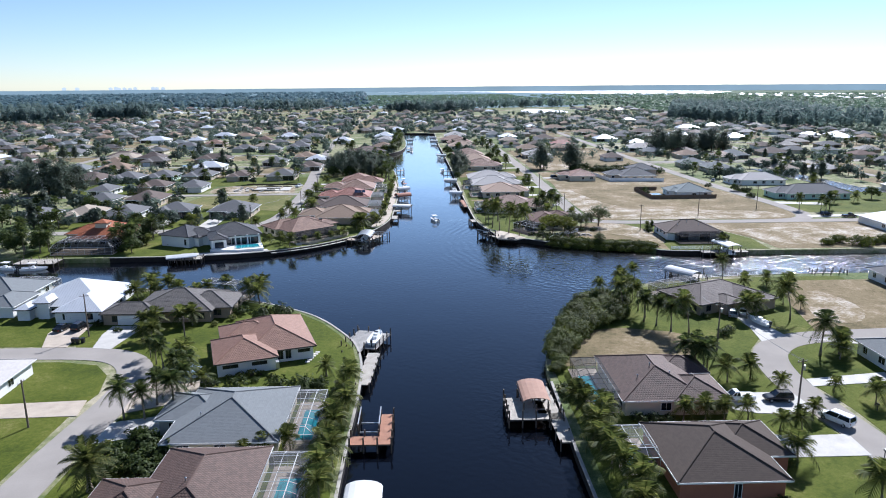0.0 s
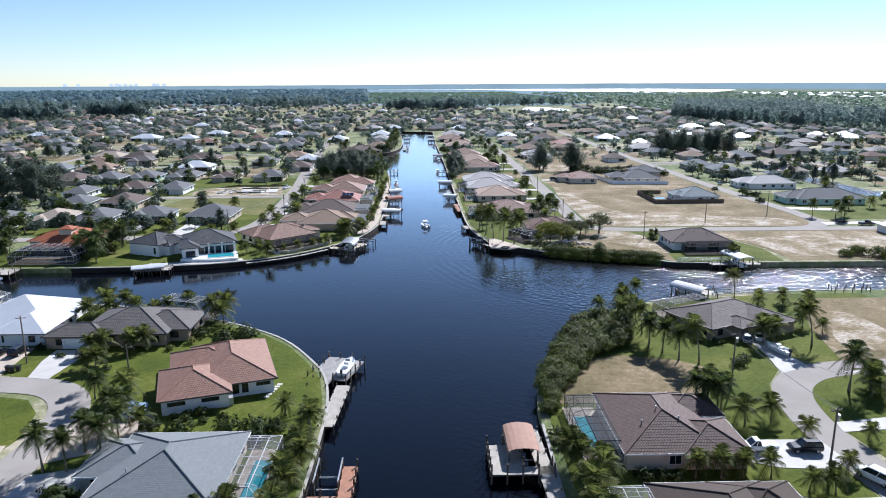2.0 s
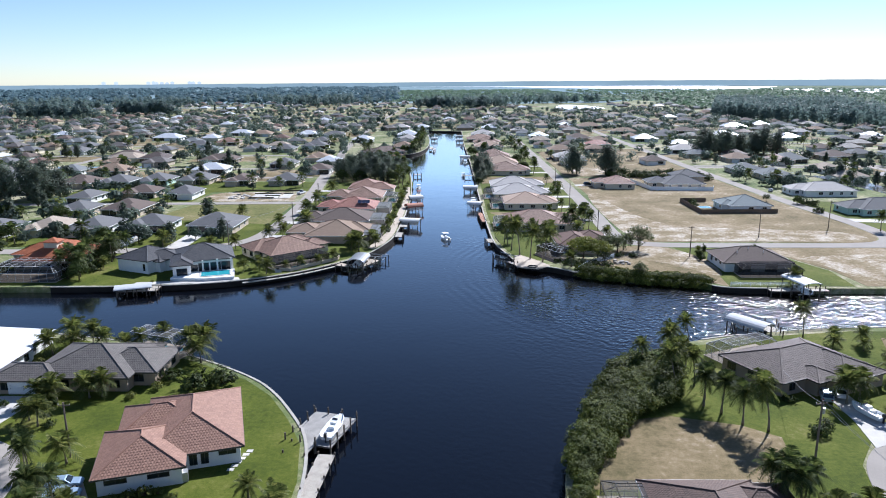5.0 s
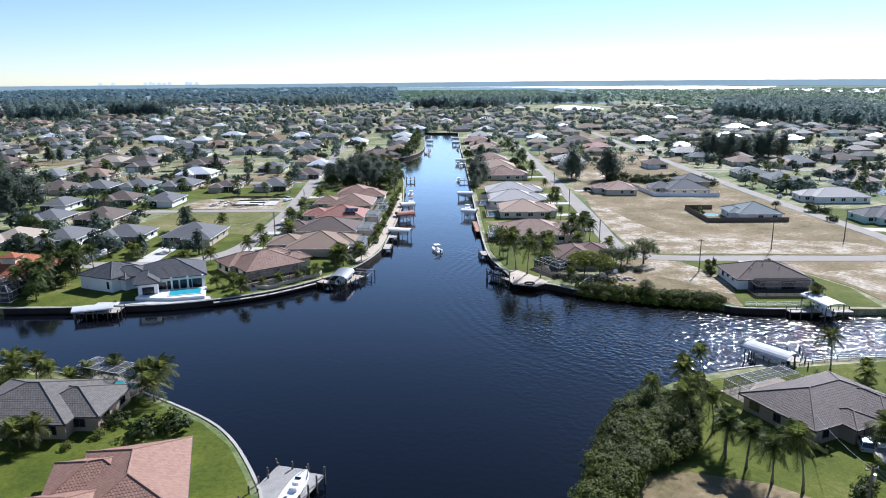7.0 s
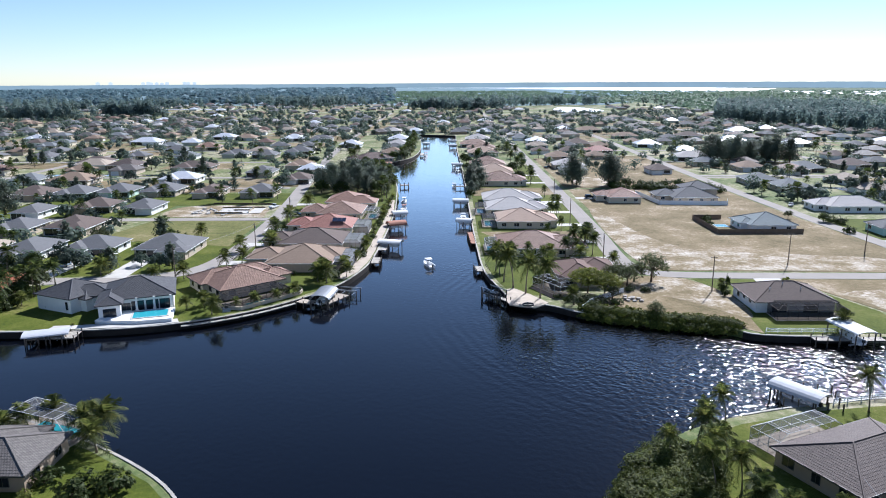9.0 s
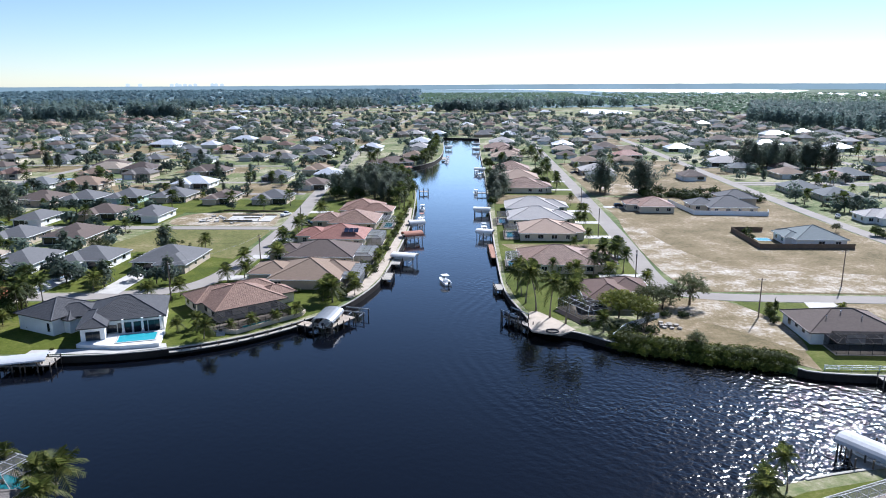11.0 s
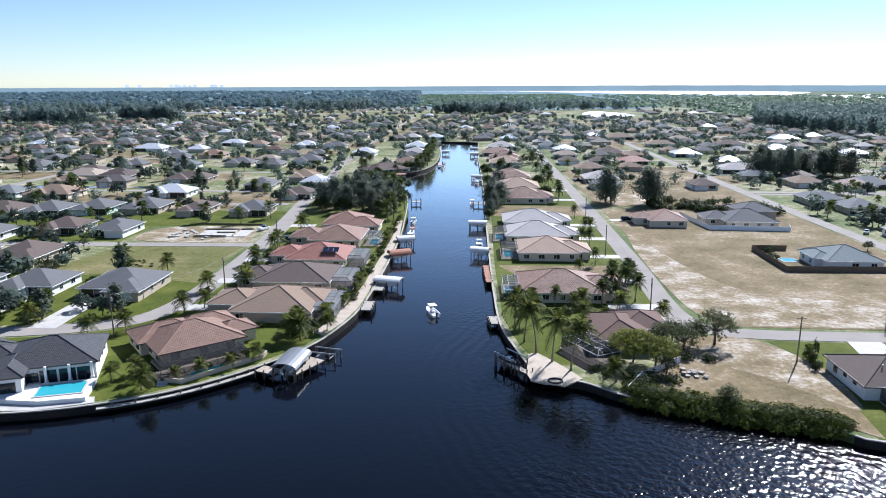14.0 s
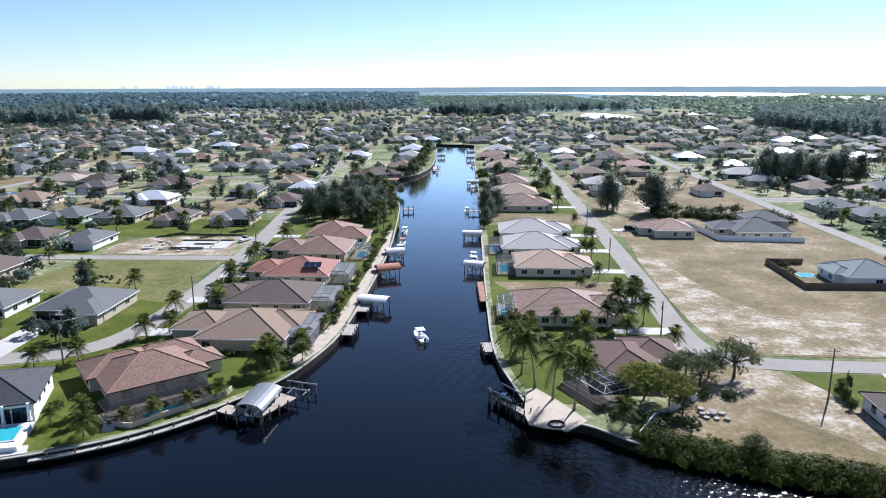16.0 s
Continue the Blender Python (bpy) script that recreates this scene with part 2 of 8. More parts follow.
M = {
    "ground": turf("ground_cover", MIXED, 0.022, 0.5),
    "lawn": turf("mown_lawn", GREEN, 0.09, 1.4),
    "dry": turf("dry_grass", DRY, 0.05, 0.9, 0.5, 0.05),
    "meadow": turf("yellow_green_grass", MEADOW, 0.05, 0.8, 0.5, 0.14),
    "sand": turf("bare_sand", SANDY, 0.14, 1.1, 0.5, 0.06),
    "scrub": turf("scrub_floor", [(0.3, (0.055, 0.085, 0.045)), (0.5, (0.075, 0.11, 0.06)), (0.7, (0.11, 0.14, 0.075))], 0.03, 0.4),
    "asphalt": plain("worn_asphalt", (0.30, 0.272, 0.24), 0.92, 0, 0.15, 5.0, 0.18, 0.2, 0.1),
    "concrete": plain("pale_concrete", (0.47, 0.445, 0.40), 0.85, 0, 0.4, 5.0, 0.25, 0.15),
    "dock_grey": plain("grey_dock_concrete", (0.30, 0.285, 0.26), 0.85, 0, 0.6, 6.0, 0.3, 0.2),
    "wall_cap": plain("weathered_wall_cap", (0.36, 0.335, 0.29), 0.85, 0, 0.4, 5.0, 0.3, 0.2),
    # Near-black base carries the shade on the wall faces; blotchy stains vary it.
    "seawall": plain("shaded_stained_seawall_concrete", (0.028, 0.025, 0.022), 0.95, 0, 0.5, 4.0, 0.4, 0.3, 0.1),
    "paver": plain("paver_deck", (0.42, 0.35, 0.27), 0.85, 0, 0.5, 6.0, 0.25, 0.2),
    "brown_paver": plain("brown_paver_floor", (0.17, 0.12, 0.09), 0.85, 0, 0.5, 6.0, 0.3, 0.2),
    "dock_wood": plain("weathered_dock_boards", (0.40, 0.36, 0.30), 0.85, 0, 0.7, 9.0, 0.35, 0.3),
    "red_wood": plain("stained_dock_boards", (0.34, 0.16, 0.09), 0.8, 0, 0.7, 9.0, 0.3, 0.3),
    "piling": plain("piling_wood", (0.10, 0.08, 0.06), 0.9, 0, 1.0, 8.0, 0.4, 0.4),
    "white_wall": plain("white_stucco", (0.76, 0.75, 0.71), 0.85, 0, 0.4, 8.0, 0.1, 0.1),
    "cream_wall": plain("cream_stucco", (0.62, 0.55, 0.42), 0.85, 0, 0.4, 8.0, 0.12, 0.1),
    "beige_wall": plain("beige_stucco", (0.48, 0.40, 0.30), 0.85, 0, 0.4, 8.0, 0.12, 0.1),
    "tan_wall": plain("tan_stucco", (0.34, 0.26, 0.18), 0.85, 0, 0.4, 8.0, 0.14, 0.1),
    "brick_wall": plain("brick_red_wall", (0.34, 0.13, 0.075), 0.85, 0, 0.5, 8.0, 0.2, 0.2),
    "mint_wall": plain("mint_stucco", (0.50, 0.66, 0.55), 0.85, 0, 0.4, 8.0, 0.12, 0.1),
    "trim": plain("white_trim", (0.74, 0.73, 0.70), 0.6, 0, 0.6, 8.0, 0.08, 0.05),
    "dark_trim": plain("bronze_trim", (0.05, 0.045, 0.04), 0.5, 0, 0.6, 8.0, 0.15, 0.05),
    "glass": plain("window_glass", (0.015, 0.02, 0.025), 0.06, 0, 0.3, 3.0, 0.2, 0.0),
    "cage_white": plain("white_aluminium", (0.50, 0.50, 0.49), 0.8, 0.0, 0.6, 9.0, 0.1, 0, 0.1),
    "cage_dark": plain("bronze_aluminium", (0.05, 0.045, 0.04), 0.8, 0.0, 0.6, 9.0, 0.1, 0, 0.1),
    "screen": screen_mesh("insect_screen", (0.14, 0.14, 0.14), 0.38),
    # Light grey, denser mesh: reflected light is put into the screen's colour.
    "screen_pale": screen_mesh("sheen_grey_screen", (0.24, 0.25, 0.26), 0.6),
    "screen_dark": screen_mesh("dense_screen", (0.03, 0.03, 0.032), 0.66),
    "bark": plain("grey_palm_bark", (0.22, 0.18, 0.13), 0.95, 0, 1.0, 6.0, 0.35, 0.5),
    "tree_bark": plain("brown_bark", (0.11, 0.08, 0.055), 0.95, 0, 1.0, 6.0, 0.35, 0.5),
    "palm": foliage("palm_leaf", (0.080, 0.100, 0.024), (0.26, 0.25, 0.07), 0.52),
    "palm_dark": foliage("dark_palm_leaf", (0.050, 0.072, 0.020), (0.165, 0.175, 0.05), 0.46),
    "leaf": foliage("broad_leaf", (0.048, 0.070, 0.018), (0.125, 0.145, 0.038), 0.42, vary=0.4),
    "leaf_bright": foliage("bright_leaf", (0.13, 0.15, 0.03), (0.30, 0.28, 0.06), 0.45),
    "mangrove": foliage("mangrove_leaf", (0.064, 0.084, 0.013), (0.215, 0.22, 0.04), 0.42, vary=0.45),
    "oak_leaf": foliage("grey_green_leaf", (0.085, 0.10, 0.045), (0.20, 0.21, 0.10), 0.45, vary=0.4),
    "pine": foliage("pine_needles", (0.095, 0.12, 0.085), (0.20, 0.23, 0.155), 0.5, vary=0.35),
    # Paler and bluer than near leaves: distance haze is mixed into the colour.
    "far_leaf": foliage("haze_paled_leaf", (0.085, 0.115, 0.088), (0.155, 0.19, 0.14), 0.5, vary=0.25),
    "pole": plain("pole_wood", (0.17, 0.13, 0.10), 0.9, 0, 1.0, 8.0, 0.3, 0.3),
    "steel": plain("galvanised_steel", (0.45, 0.46, 0.47), 0.4, 0.7, 0.8, 9.0, 0.15, 0),
    "wire": plain("cable_black", (0.25, 0.25, 0.25), 0.6, 0, 1, 9, 0.1, 0),
    "rubber": plain("black_rubber", (0.02, 0.02, 0.02), 0.8, 0, 1, 9, 0.2, 0),
    "gel_white": plain("white_gelcoat", (0.80, 0.80, 0.78), 0.25, 0, 0.6, 9, 0.06, 0),
    "canvas_grey": plain("grey_canvas", (0.42, 0.43, 0.44), 0.8, 0, 0.8, 9, 0.15, 0.1),
    "metal_cover": plain("dull_metal_sheet", (0.20, 0.21, 0.22), 0.5, 0.3, 0.8, 9, 0.15, 0.1),
    "canvas_white": plain("white_canvas", (0.62, 0.61, 0.58), 0.8, 0, 0.8, 9, 0.1, 0.1),
    "canvas_rust": plain("rust_canvas", (0.36, 0.15, 0.09), 0.8, 0, 0.8, 9, 0.15, 0.1),
    "canvas_brown": plain("brown_shingle_canopy", (0.33, 0.19, 0.13), 0.85, 0, 0.8, 9, 0.25, 0.2),
    "canvas_teal": plain("teal_canvas", (0.05, 0.38, 0.34), 0.8, 0, 0.8, 9, 0.15, 0.1),
    "black": plain("black_plastic", (0.02, 0.02, 0.022), 0.4, 0, 1, 9, 0.2, 0),
    "red_paint": plain("red_paint", (0.35, 0.03, 0.03), 0.35, 0, 1, 9, 0.1, 0),
    "blue_paint": plain("steel_blue_paint", (0.25, 0.33, 0.42), 0.3, 0.2, 1, 9, 0.1, 0),
    "silver_paint": plain("silver_paint", (0.5, 0.51, 0.52), 0.3, 0.5, 1, 9, 0.1, 0),
    "white_paint": plain("white_car_paint", (0.8, 0.8, 0.79), 0.2, 0, 1, 9, 0.05, 0),
    "black_paint": plain("black_car_paint", (0.012, 0.012, 0.014), 0.15, 0, 1, 9, 0.1, 0),
    "fence_wood": plain("brown_fence_boards", (0.17, 0.12, 0.08), 0.9, 0, 0.8, 8, 0.3, 0.3),
    "fence_white": plain("white_vinyl", (0.78, 0.79, 0.80), 0.5, 0, 0.8, 8, 0.06, 0),
    "lamp_red": plain("red_lens", (0.4, 0.02, 0.02), 0.2, 0, 1, 9, 0.1, 0),
    "lamp_clear": plain("clear_lens", (0.7, 0.7, 0.7), 0.1, 0, 1, 9, 0.1, 0),
    "rock": plain("grey_rock", (0.32, 0.29, 0.25), 0.9, 0, 1, 5, 0.3, 0.4),
    # Blue-grey haze painted into the colour of the far ground.
    "haze_land": plain("haze_tinted_land", (0.20, 0.27, 0.29), 0.95, 0, 0.004, 0.03, 0.3, 0, 0.0),
    # Leaf colour of the distant woods carries a bluish haze.
    "distant_leaf": foliage("haze_tinted_wood_leaf", (0.105, 0.162, 0.178), (0.155, 0.215, 0.222), 0.5, vary=0.15),
    # Needles paler in base colour, to stand in for haze.
    "wood_pine": foliage("haze_paled_pine", (0.145, 0.20, 0.18), (0.22, 0.275, 0.24), 0.55, vary=0.2),
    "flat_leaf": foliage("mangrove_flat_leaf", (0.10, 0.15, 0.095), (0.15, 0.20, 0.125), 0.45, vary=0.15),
    "solar": plain("solar_glass", (0.015, 0.02, 0.04), 0.12, 0, 1, 9, 0.2, 0),
}

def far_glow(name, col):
    """Plain backdrop of hazy distance: emission stands in for light scattered by the air."""
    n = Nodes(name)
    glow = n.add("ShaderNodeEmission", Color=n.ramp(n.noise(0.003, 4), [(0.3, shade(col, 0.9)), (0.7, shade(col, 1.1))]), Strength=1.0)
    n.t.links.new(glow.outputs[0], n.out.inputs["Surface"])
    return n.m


M["distance"] = far_glow("horizon_haze_glow", (0.165, 0.225, 0.25))
# The towers emit as well, so that haze seems to veil them.
M["far_tower"] = far_glow("tower_haze_glow", (0.36, 0.41, 0.43))
R = {
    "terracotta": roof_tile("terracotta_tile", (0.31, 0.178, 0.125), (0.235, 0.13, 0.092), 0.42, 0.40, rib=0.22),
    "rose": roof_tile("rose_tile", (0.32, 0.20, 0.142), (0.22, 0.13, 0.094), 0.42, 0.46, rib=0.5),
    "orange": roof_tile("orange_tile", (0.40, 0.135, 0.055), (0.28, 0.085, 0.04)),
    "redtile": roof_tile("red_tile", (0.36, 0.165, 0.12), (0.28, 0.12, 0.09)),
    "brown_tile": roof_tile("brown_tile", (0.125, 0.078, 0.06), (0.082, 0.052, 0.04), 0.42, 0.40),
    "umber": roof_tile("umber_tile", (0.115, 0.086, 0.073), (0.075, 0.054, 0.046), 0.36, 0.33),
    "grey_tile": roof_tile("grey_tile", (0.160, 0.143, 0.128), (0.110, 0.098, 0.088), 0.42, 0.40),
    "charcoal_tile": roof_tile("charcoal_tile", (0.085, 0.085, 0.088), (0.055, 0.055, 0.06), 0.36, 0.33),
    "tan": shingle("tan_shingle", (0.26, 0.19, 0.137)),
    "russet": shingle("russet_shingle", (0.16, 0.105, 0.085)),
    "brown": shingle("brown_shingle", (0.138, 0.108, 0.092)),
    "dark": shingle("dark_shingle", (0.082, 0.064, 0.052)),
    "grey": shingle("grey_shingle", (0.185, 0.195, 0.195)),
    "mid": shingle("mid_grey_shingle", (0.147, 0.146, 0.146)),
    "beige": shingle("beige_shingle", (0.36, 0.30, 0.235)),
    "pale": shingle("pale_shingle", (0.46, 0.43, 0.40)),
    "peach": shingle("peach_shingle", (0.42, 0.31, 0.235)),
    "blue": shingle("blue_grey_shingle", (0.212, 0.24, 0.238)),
    "white": metal_roof("white_metal_roof", (0.60, 0.61, 0.62)),
}
ROOF_WORDS = {"terracotta": "terracotta tile", "rose": "rose-brown tile", "orange": "orange tile", "redtile": "red tile",
              "brown_tile": "brown tile", "umber": "umber tile", "grey_tile": "grey tile", "charcoal_tile": "charcoal tile", "tan": "tan shingle",
              "russet": "russet shingle", "brown": "brown shingle", "dark": "dark brown shingle", "grey": "grey shingle", "mid": "weathered grey shingle", "beige": "beige shingle",
              "pale": "pale shingle", "peach": "peach-coloured shingle", "blue": "blue-grey shingle", "white": "white metal"}
WALL_WORDS = {"white_wall": "white", "cream_wall": "cream", "beige_wall": "beige", "tan_wall": "tan", "brick_wall": "brick-red", "mint_wall": "mint-green"}

# ---- mesh writing ----
class Mesh:
    """Collects corners and faces in plain lists and turns them into one mesh."""

    def __init__(self):
        self.v, self.f, self.uv = [], [], []

    def face(self, pts, uv=None):
        i = len(self.v)
        self.v.extend(tuple(p) for p in pts)
        self.f.append(tuple(range(i, i + len(pts))))
        self.uv.extend(uv if uv else [(0.0, 0.0)] * len(pts))

    def box(self, x0, y0, z0, x1, y1, z1):
        c = [(x, y, z) for z in (z0, z1) for y in (y0, y1) for x in (x0, x1)]
        for q in ((0, 2, 3, 1), (4, 5, 7, 6), (0, 1, 5, 4), (1, 3, 7, 5), (3, 2, 6, 7), (2, 0, 4, 6)):
            self.face([c[k] for k in q])

    def tube(self, points, radii, sides=6, cap=True):
        rings = []
        for k, p in enumerate(points):
            p = Vector(p)
            a = Vector(points[max(0, k - 1)])
            b = Vector(points[min(len(points) - 1, k + 1)])
            d = (b - a).normalized()
            s = d.cross(Vector((0, 0, 1)) if abs(d.z) < 0.95 else Vector((1, 0, 0))).normalized()
            w = s.cross(d)
            r = radii[k] if hasattr(radii, "__len__") else radii
            rings.append([p + (s * math.cos(q) + w * math.sin(q)) * r for q in (6.28319 * j / sides for j in range(sides))])
        base = len(self.v)
        for ring in rings:
            self.v.extend(tuple(p) for p in ring)
        for k in range(len(rings) - 1):
            for j in range(sides):
                a, b = base + k * sides + j, base + k * sides + (j + 1) % sides
                self.f.append((a, b, b + sides, a + sides))
                self.uv.extend([(0.0, 0.0)] * 4)
        if cap:
            self.f.append(tuple(base + j for j in reversed(range(sides))))
            self.f.append(tuple(base + (len(rings) - 1) * sides + j for j in range(sides)))
            self.uv.extend([(0.0, 0.0)] * (2 * sides))

    def bar(self, a, b, w=0.06, h=None):
        """A square bar from a to b."""
        a, b = Vector(a), Vector(b)
        d = (b - a).normalized()
        s = d.cross(Vector((0, 0, 1)) if abs(d.z) < 0.95 else Vector((1, 0, 0))).normalized() * (w / 2)
        u = s.cross(d).normalized() * ((h or w) / 2)
        c = [p + i * s + j * u for p in (a, b) for i, j in ((-1, -1), (1, -1), (1, 1), (-1, 1))]
        for q in ((3, 2, 1, 0), (4, 5, 6, 7), (0, 1, 5, 4), (1, 2, 6, 5), (2, 3, 7, 6), (3, 0, 4, 7)):
            self.face([c[k] for k in q])

    def prism(self, outline, z0, z1):
        """Outline counter-clockwise seen from above."""
        self.face([(x, y, z1) for x, y in outline])
        self.face([(x, y, z0) for x, y in reversed(outline)])
        for (ax, ay), (bx, by) in zip(outline, outline[1:] + outline[:1]):
            self.face([(ax, ay, z0), (bx, by, z0), (bx, by, z1), (ax, ay, z1)])

    def quads(self, arr):
        """arr: n x 4 x 3 numbers."""
        i = len(self.v)
        n = len(arr)
        self.v.extend(map(tuple, arr.reshape(-1, 3).tolist()))
        self.f.extend((i + 4 * k, i + 4 * k + 1, i + 4 * k + 2, i + 4 * k + 3) for k in range(n))
        self.uv.extend([(0.0, 0.0)] * (4 * n))

    def data(self, name, material, smooth=False):
        me = bpy.data.meshes.new(name)
        me.from_pydata(self.v, [], self.f)
        layer = me.uv_layers.new(name="UVMap")
        layer.data.foreach_set("uv", np.array(self.uv, dtype=np.float32).ravel())
        if smooth:
            me.polygons.foreach_set("use_smooth", [True] * len(me.polygons))
        me.materials.append(material)
        me.update()
        return me


def part(name, mesh, material, parent, label="", smooth=False):
    """Links a mesh as one object under a thing or a part."""
    data = mesh.data(name, material, smooth) if isinstance(mesh, Mesh) else mesh
    ob = new(name, data)
    ob.parent = parent
    if label:
        tagged(ob, label)
    return ob


def thing(name, label, category, m=None, group="", mesh=None, material=None, kind="", smooth=False):
    """A top-level thing: an Empty at its base, or a single mesh."""
    ob = new(name, mesh.data(name, material, smooth) if mesh else None)
    if not mesh:
        ob.empty_display_size = 0.2
    if m is not None:
        ob.matrix_basis = m
    return tagged(ob, label, category, group, kind)


def patch(name, outline, z, material, label, category, depth=0.25):
    """A flat piece of the setting with a little thickness."""
    a = sum(ax * by - bx * ay for (ax, ay), (bx, by) in zip(outline, outline[1:] + outline[:1]))
    outline = list(outline) if a > 0 else list(reversed(outline))
    me = Mesh()
    me.prism(outline, z - depth, z)
    return thing(name, label, category, mesh=me, material=material, kind="structure")


def rect(x0, y0, x1, y1):
    return [(x0, y0), (x1, y0), (x1, y1), (x0, y1)]


def rounded(points, times=2):
    """Cuts the corners of an open line, to bend it."""
    for _ in range(times):
        out = [points[0]]
        for a, b in zip(points, points[1:]):
            out.append(tuple(p * 0.75 + q * 0.25 for p, q in zip(a, b)))
            out.append(tuple(p * 0.25 + q * 0.75 for p, q in zip(a, b)))
        out.append(points[-1])
        points = out
    return points


def ribbon(line, width):
    """Outline of a strip along a line of points."""
    left, right = [], []
    for k, p in enumerate(line):
        a, b = line[max(0, k - 1)], line[min(len(line) - 1, k + 1)]
        dx, dy = b[0] - a[0], b[1] - a[1]
        n = math.hypot(dx, dy)
        nx, ny = -dy / n * width / 2, dx / n * width / 2
        left.append((p[0] + nx, p[1] + ny))
        right.append((p[0] - nx, p[1] - ny))
    return right + left[::-1]

# ---- land and water ----
def shore(points):
    return rounded(points, 2)


SHORE_A = shore([(-15.3, -260), (-15.3, 95), (-14.9, 112), (-15.2, 126), (-17.2, 137.5), (-20.8, 144.7), (-26.3, 153.8), (-32.2, 160.2), (-45.3, 169.2),
                 (-58.5, 176), (-75, 181), (-95, 184.5), (-130, 186), (-4950, 186)])
SHORE_B = shore([(17.6, -260), (18.0, 82), (19.0, 112), (19.2, 127), (23.0, 139), (30.5, 158), (40.8, 171.6), (53, 178.6), (69.6, 183.5), (87, 186.5), (124, 187), (4950, 187)])
SHORE_C = shore([(-4950, 216), (-110, 216), (-85.5, 216.6), (-61.8, 218.9), (-47.4, 225), (-38.5, 231), (-29.5, 240.5), (-22.4, 251), (-18.7, 263), (-16, 277), (-15.3, 312),
                 (-15.6, 360), (-17.6, 390), (-20.5, 434), (-27.5, 481), (-38.5, 506), (-43, 517), (-35, 533), (-23.5, 555), (-18.4, 584), (-17.6, 632), (-21.5, 712), (-26, 778)])
SHORE_D = shore([(9.8, 766), (10, 680), (11, 600), (13.6, 500), (15.4, 331), (16.6, 275), (17.9, 262), (20.3, 252), (22.6, 241.4), (27.2, 237.2), (31.6, 236.4), (35.8, 232.8), (38.3, 230.5), (46, 227.2),
                 (54, 224.8), (62, 222.7), (69.5, 219.8), (73.5, 215.2), (107, 215.2), (4950, 215)])

soil = Mesh()
soil.prism([(-4950, -260)] + SHORE_A, -2.5, GROUND)
outline_b = SHORE_B + [(4950, -260)]
soil.prism(outline_b[::-1], -2.5, GROUND)
outline_cd = SHORE_C + SHORE_D + [(4950, 4950), (-4950, 4950)]
soil.prism(outline_cd, -2.5, GROUND)
thing("ground", "grass, scrub and sandy soil of the flat canal estate", "ground", mesh=soil, material=M["ground"], kind="structure")

sea = Mesh()
sea.face([(-4950, -260, 0), (4950, -260, 0), (4950, 800, 0), (-4950, 800, 0)])
thing("water", "dark blue canal water with small ripples", "water", mesh=sea, material=WATER, kind="structure")


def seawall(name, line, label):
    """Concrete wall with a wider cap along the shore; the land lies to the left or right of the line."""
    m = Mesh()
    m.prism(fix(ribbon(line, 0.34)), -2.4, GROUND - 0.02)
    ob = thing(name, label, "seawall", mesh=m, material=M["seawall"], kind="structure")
    cap = Mesh()
    cap.prism(fix(ribbon(line, 0.45)), GROUND - 0.06, GROUND + 0.12)
    part("cap", cap, M["wall_cap"], ob)
    return ob


def fix(outline):
    a = sum(ax * by - bx * ay for (ax, ay), (bx, by) in zip(outline, outline[1:] + outline[:1]))
    return outline if a > 0 else outline[::-1]


def between(line, keep):
    return [p for p in line if keep(p)]


seawall("seawall_1", [(-15.3, 20)] + between(SHORE_A, lambda p: p[1] > 90 and p[0] > -140), "curved concrete seawall with a pale cap round the lawn")
seawall("seawall_2", [(17.8, 20)] + between(SHORE_B, lambda p: 60 < p[1] < 120), "straight concrete seawall behind the docks")
seawall("seawall_3", between(SHORE_B, lambda p: 55 < p[0] < 300), "concrete seawall with a white rail behind the point house")
seawall("seawall_4", between(SHORE_C, lambda p: p[0] > -260 and p[1] < 460), "curved concrete seawall with a pale cap on the far bank")
seawall("seawall_5", between(SHORE_C, lambda p: p[1] > 530), "concrete seawall along the far end of the canal")
seawall("seawall_6", between(SHORE_D, lambda p: p[0] < 40), "concrete seawall of the opposite canal bank")
seawall("seawall_7", between(SHORE_D, lambda p: 70 < p[0] < 400), "concrete seawall by the vacant sandy lot")
seawall("seawall_8", [(-26, 778), (9.8, 766)], "concrete seawall that closes the canal")

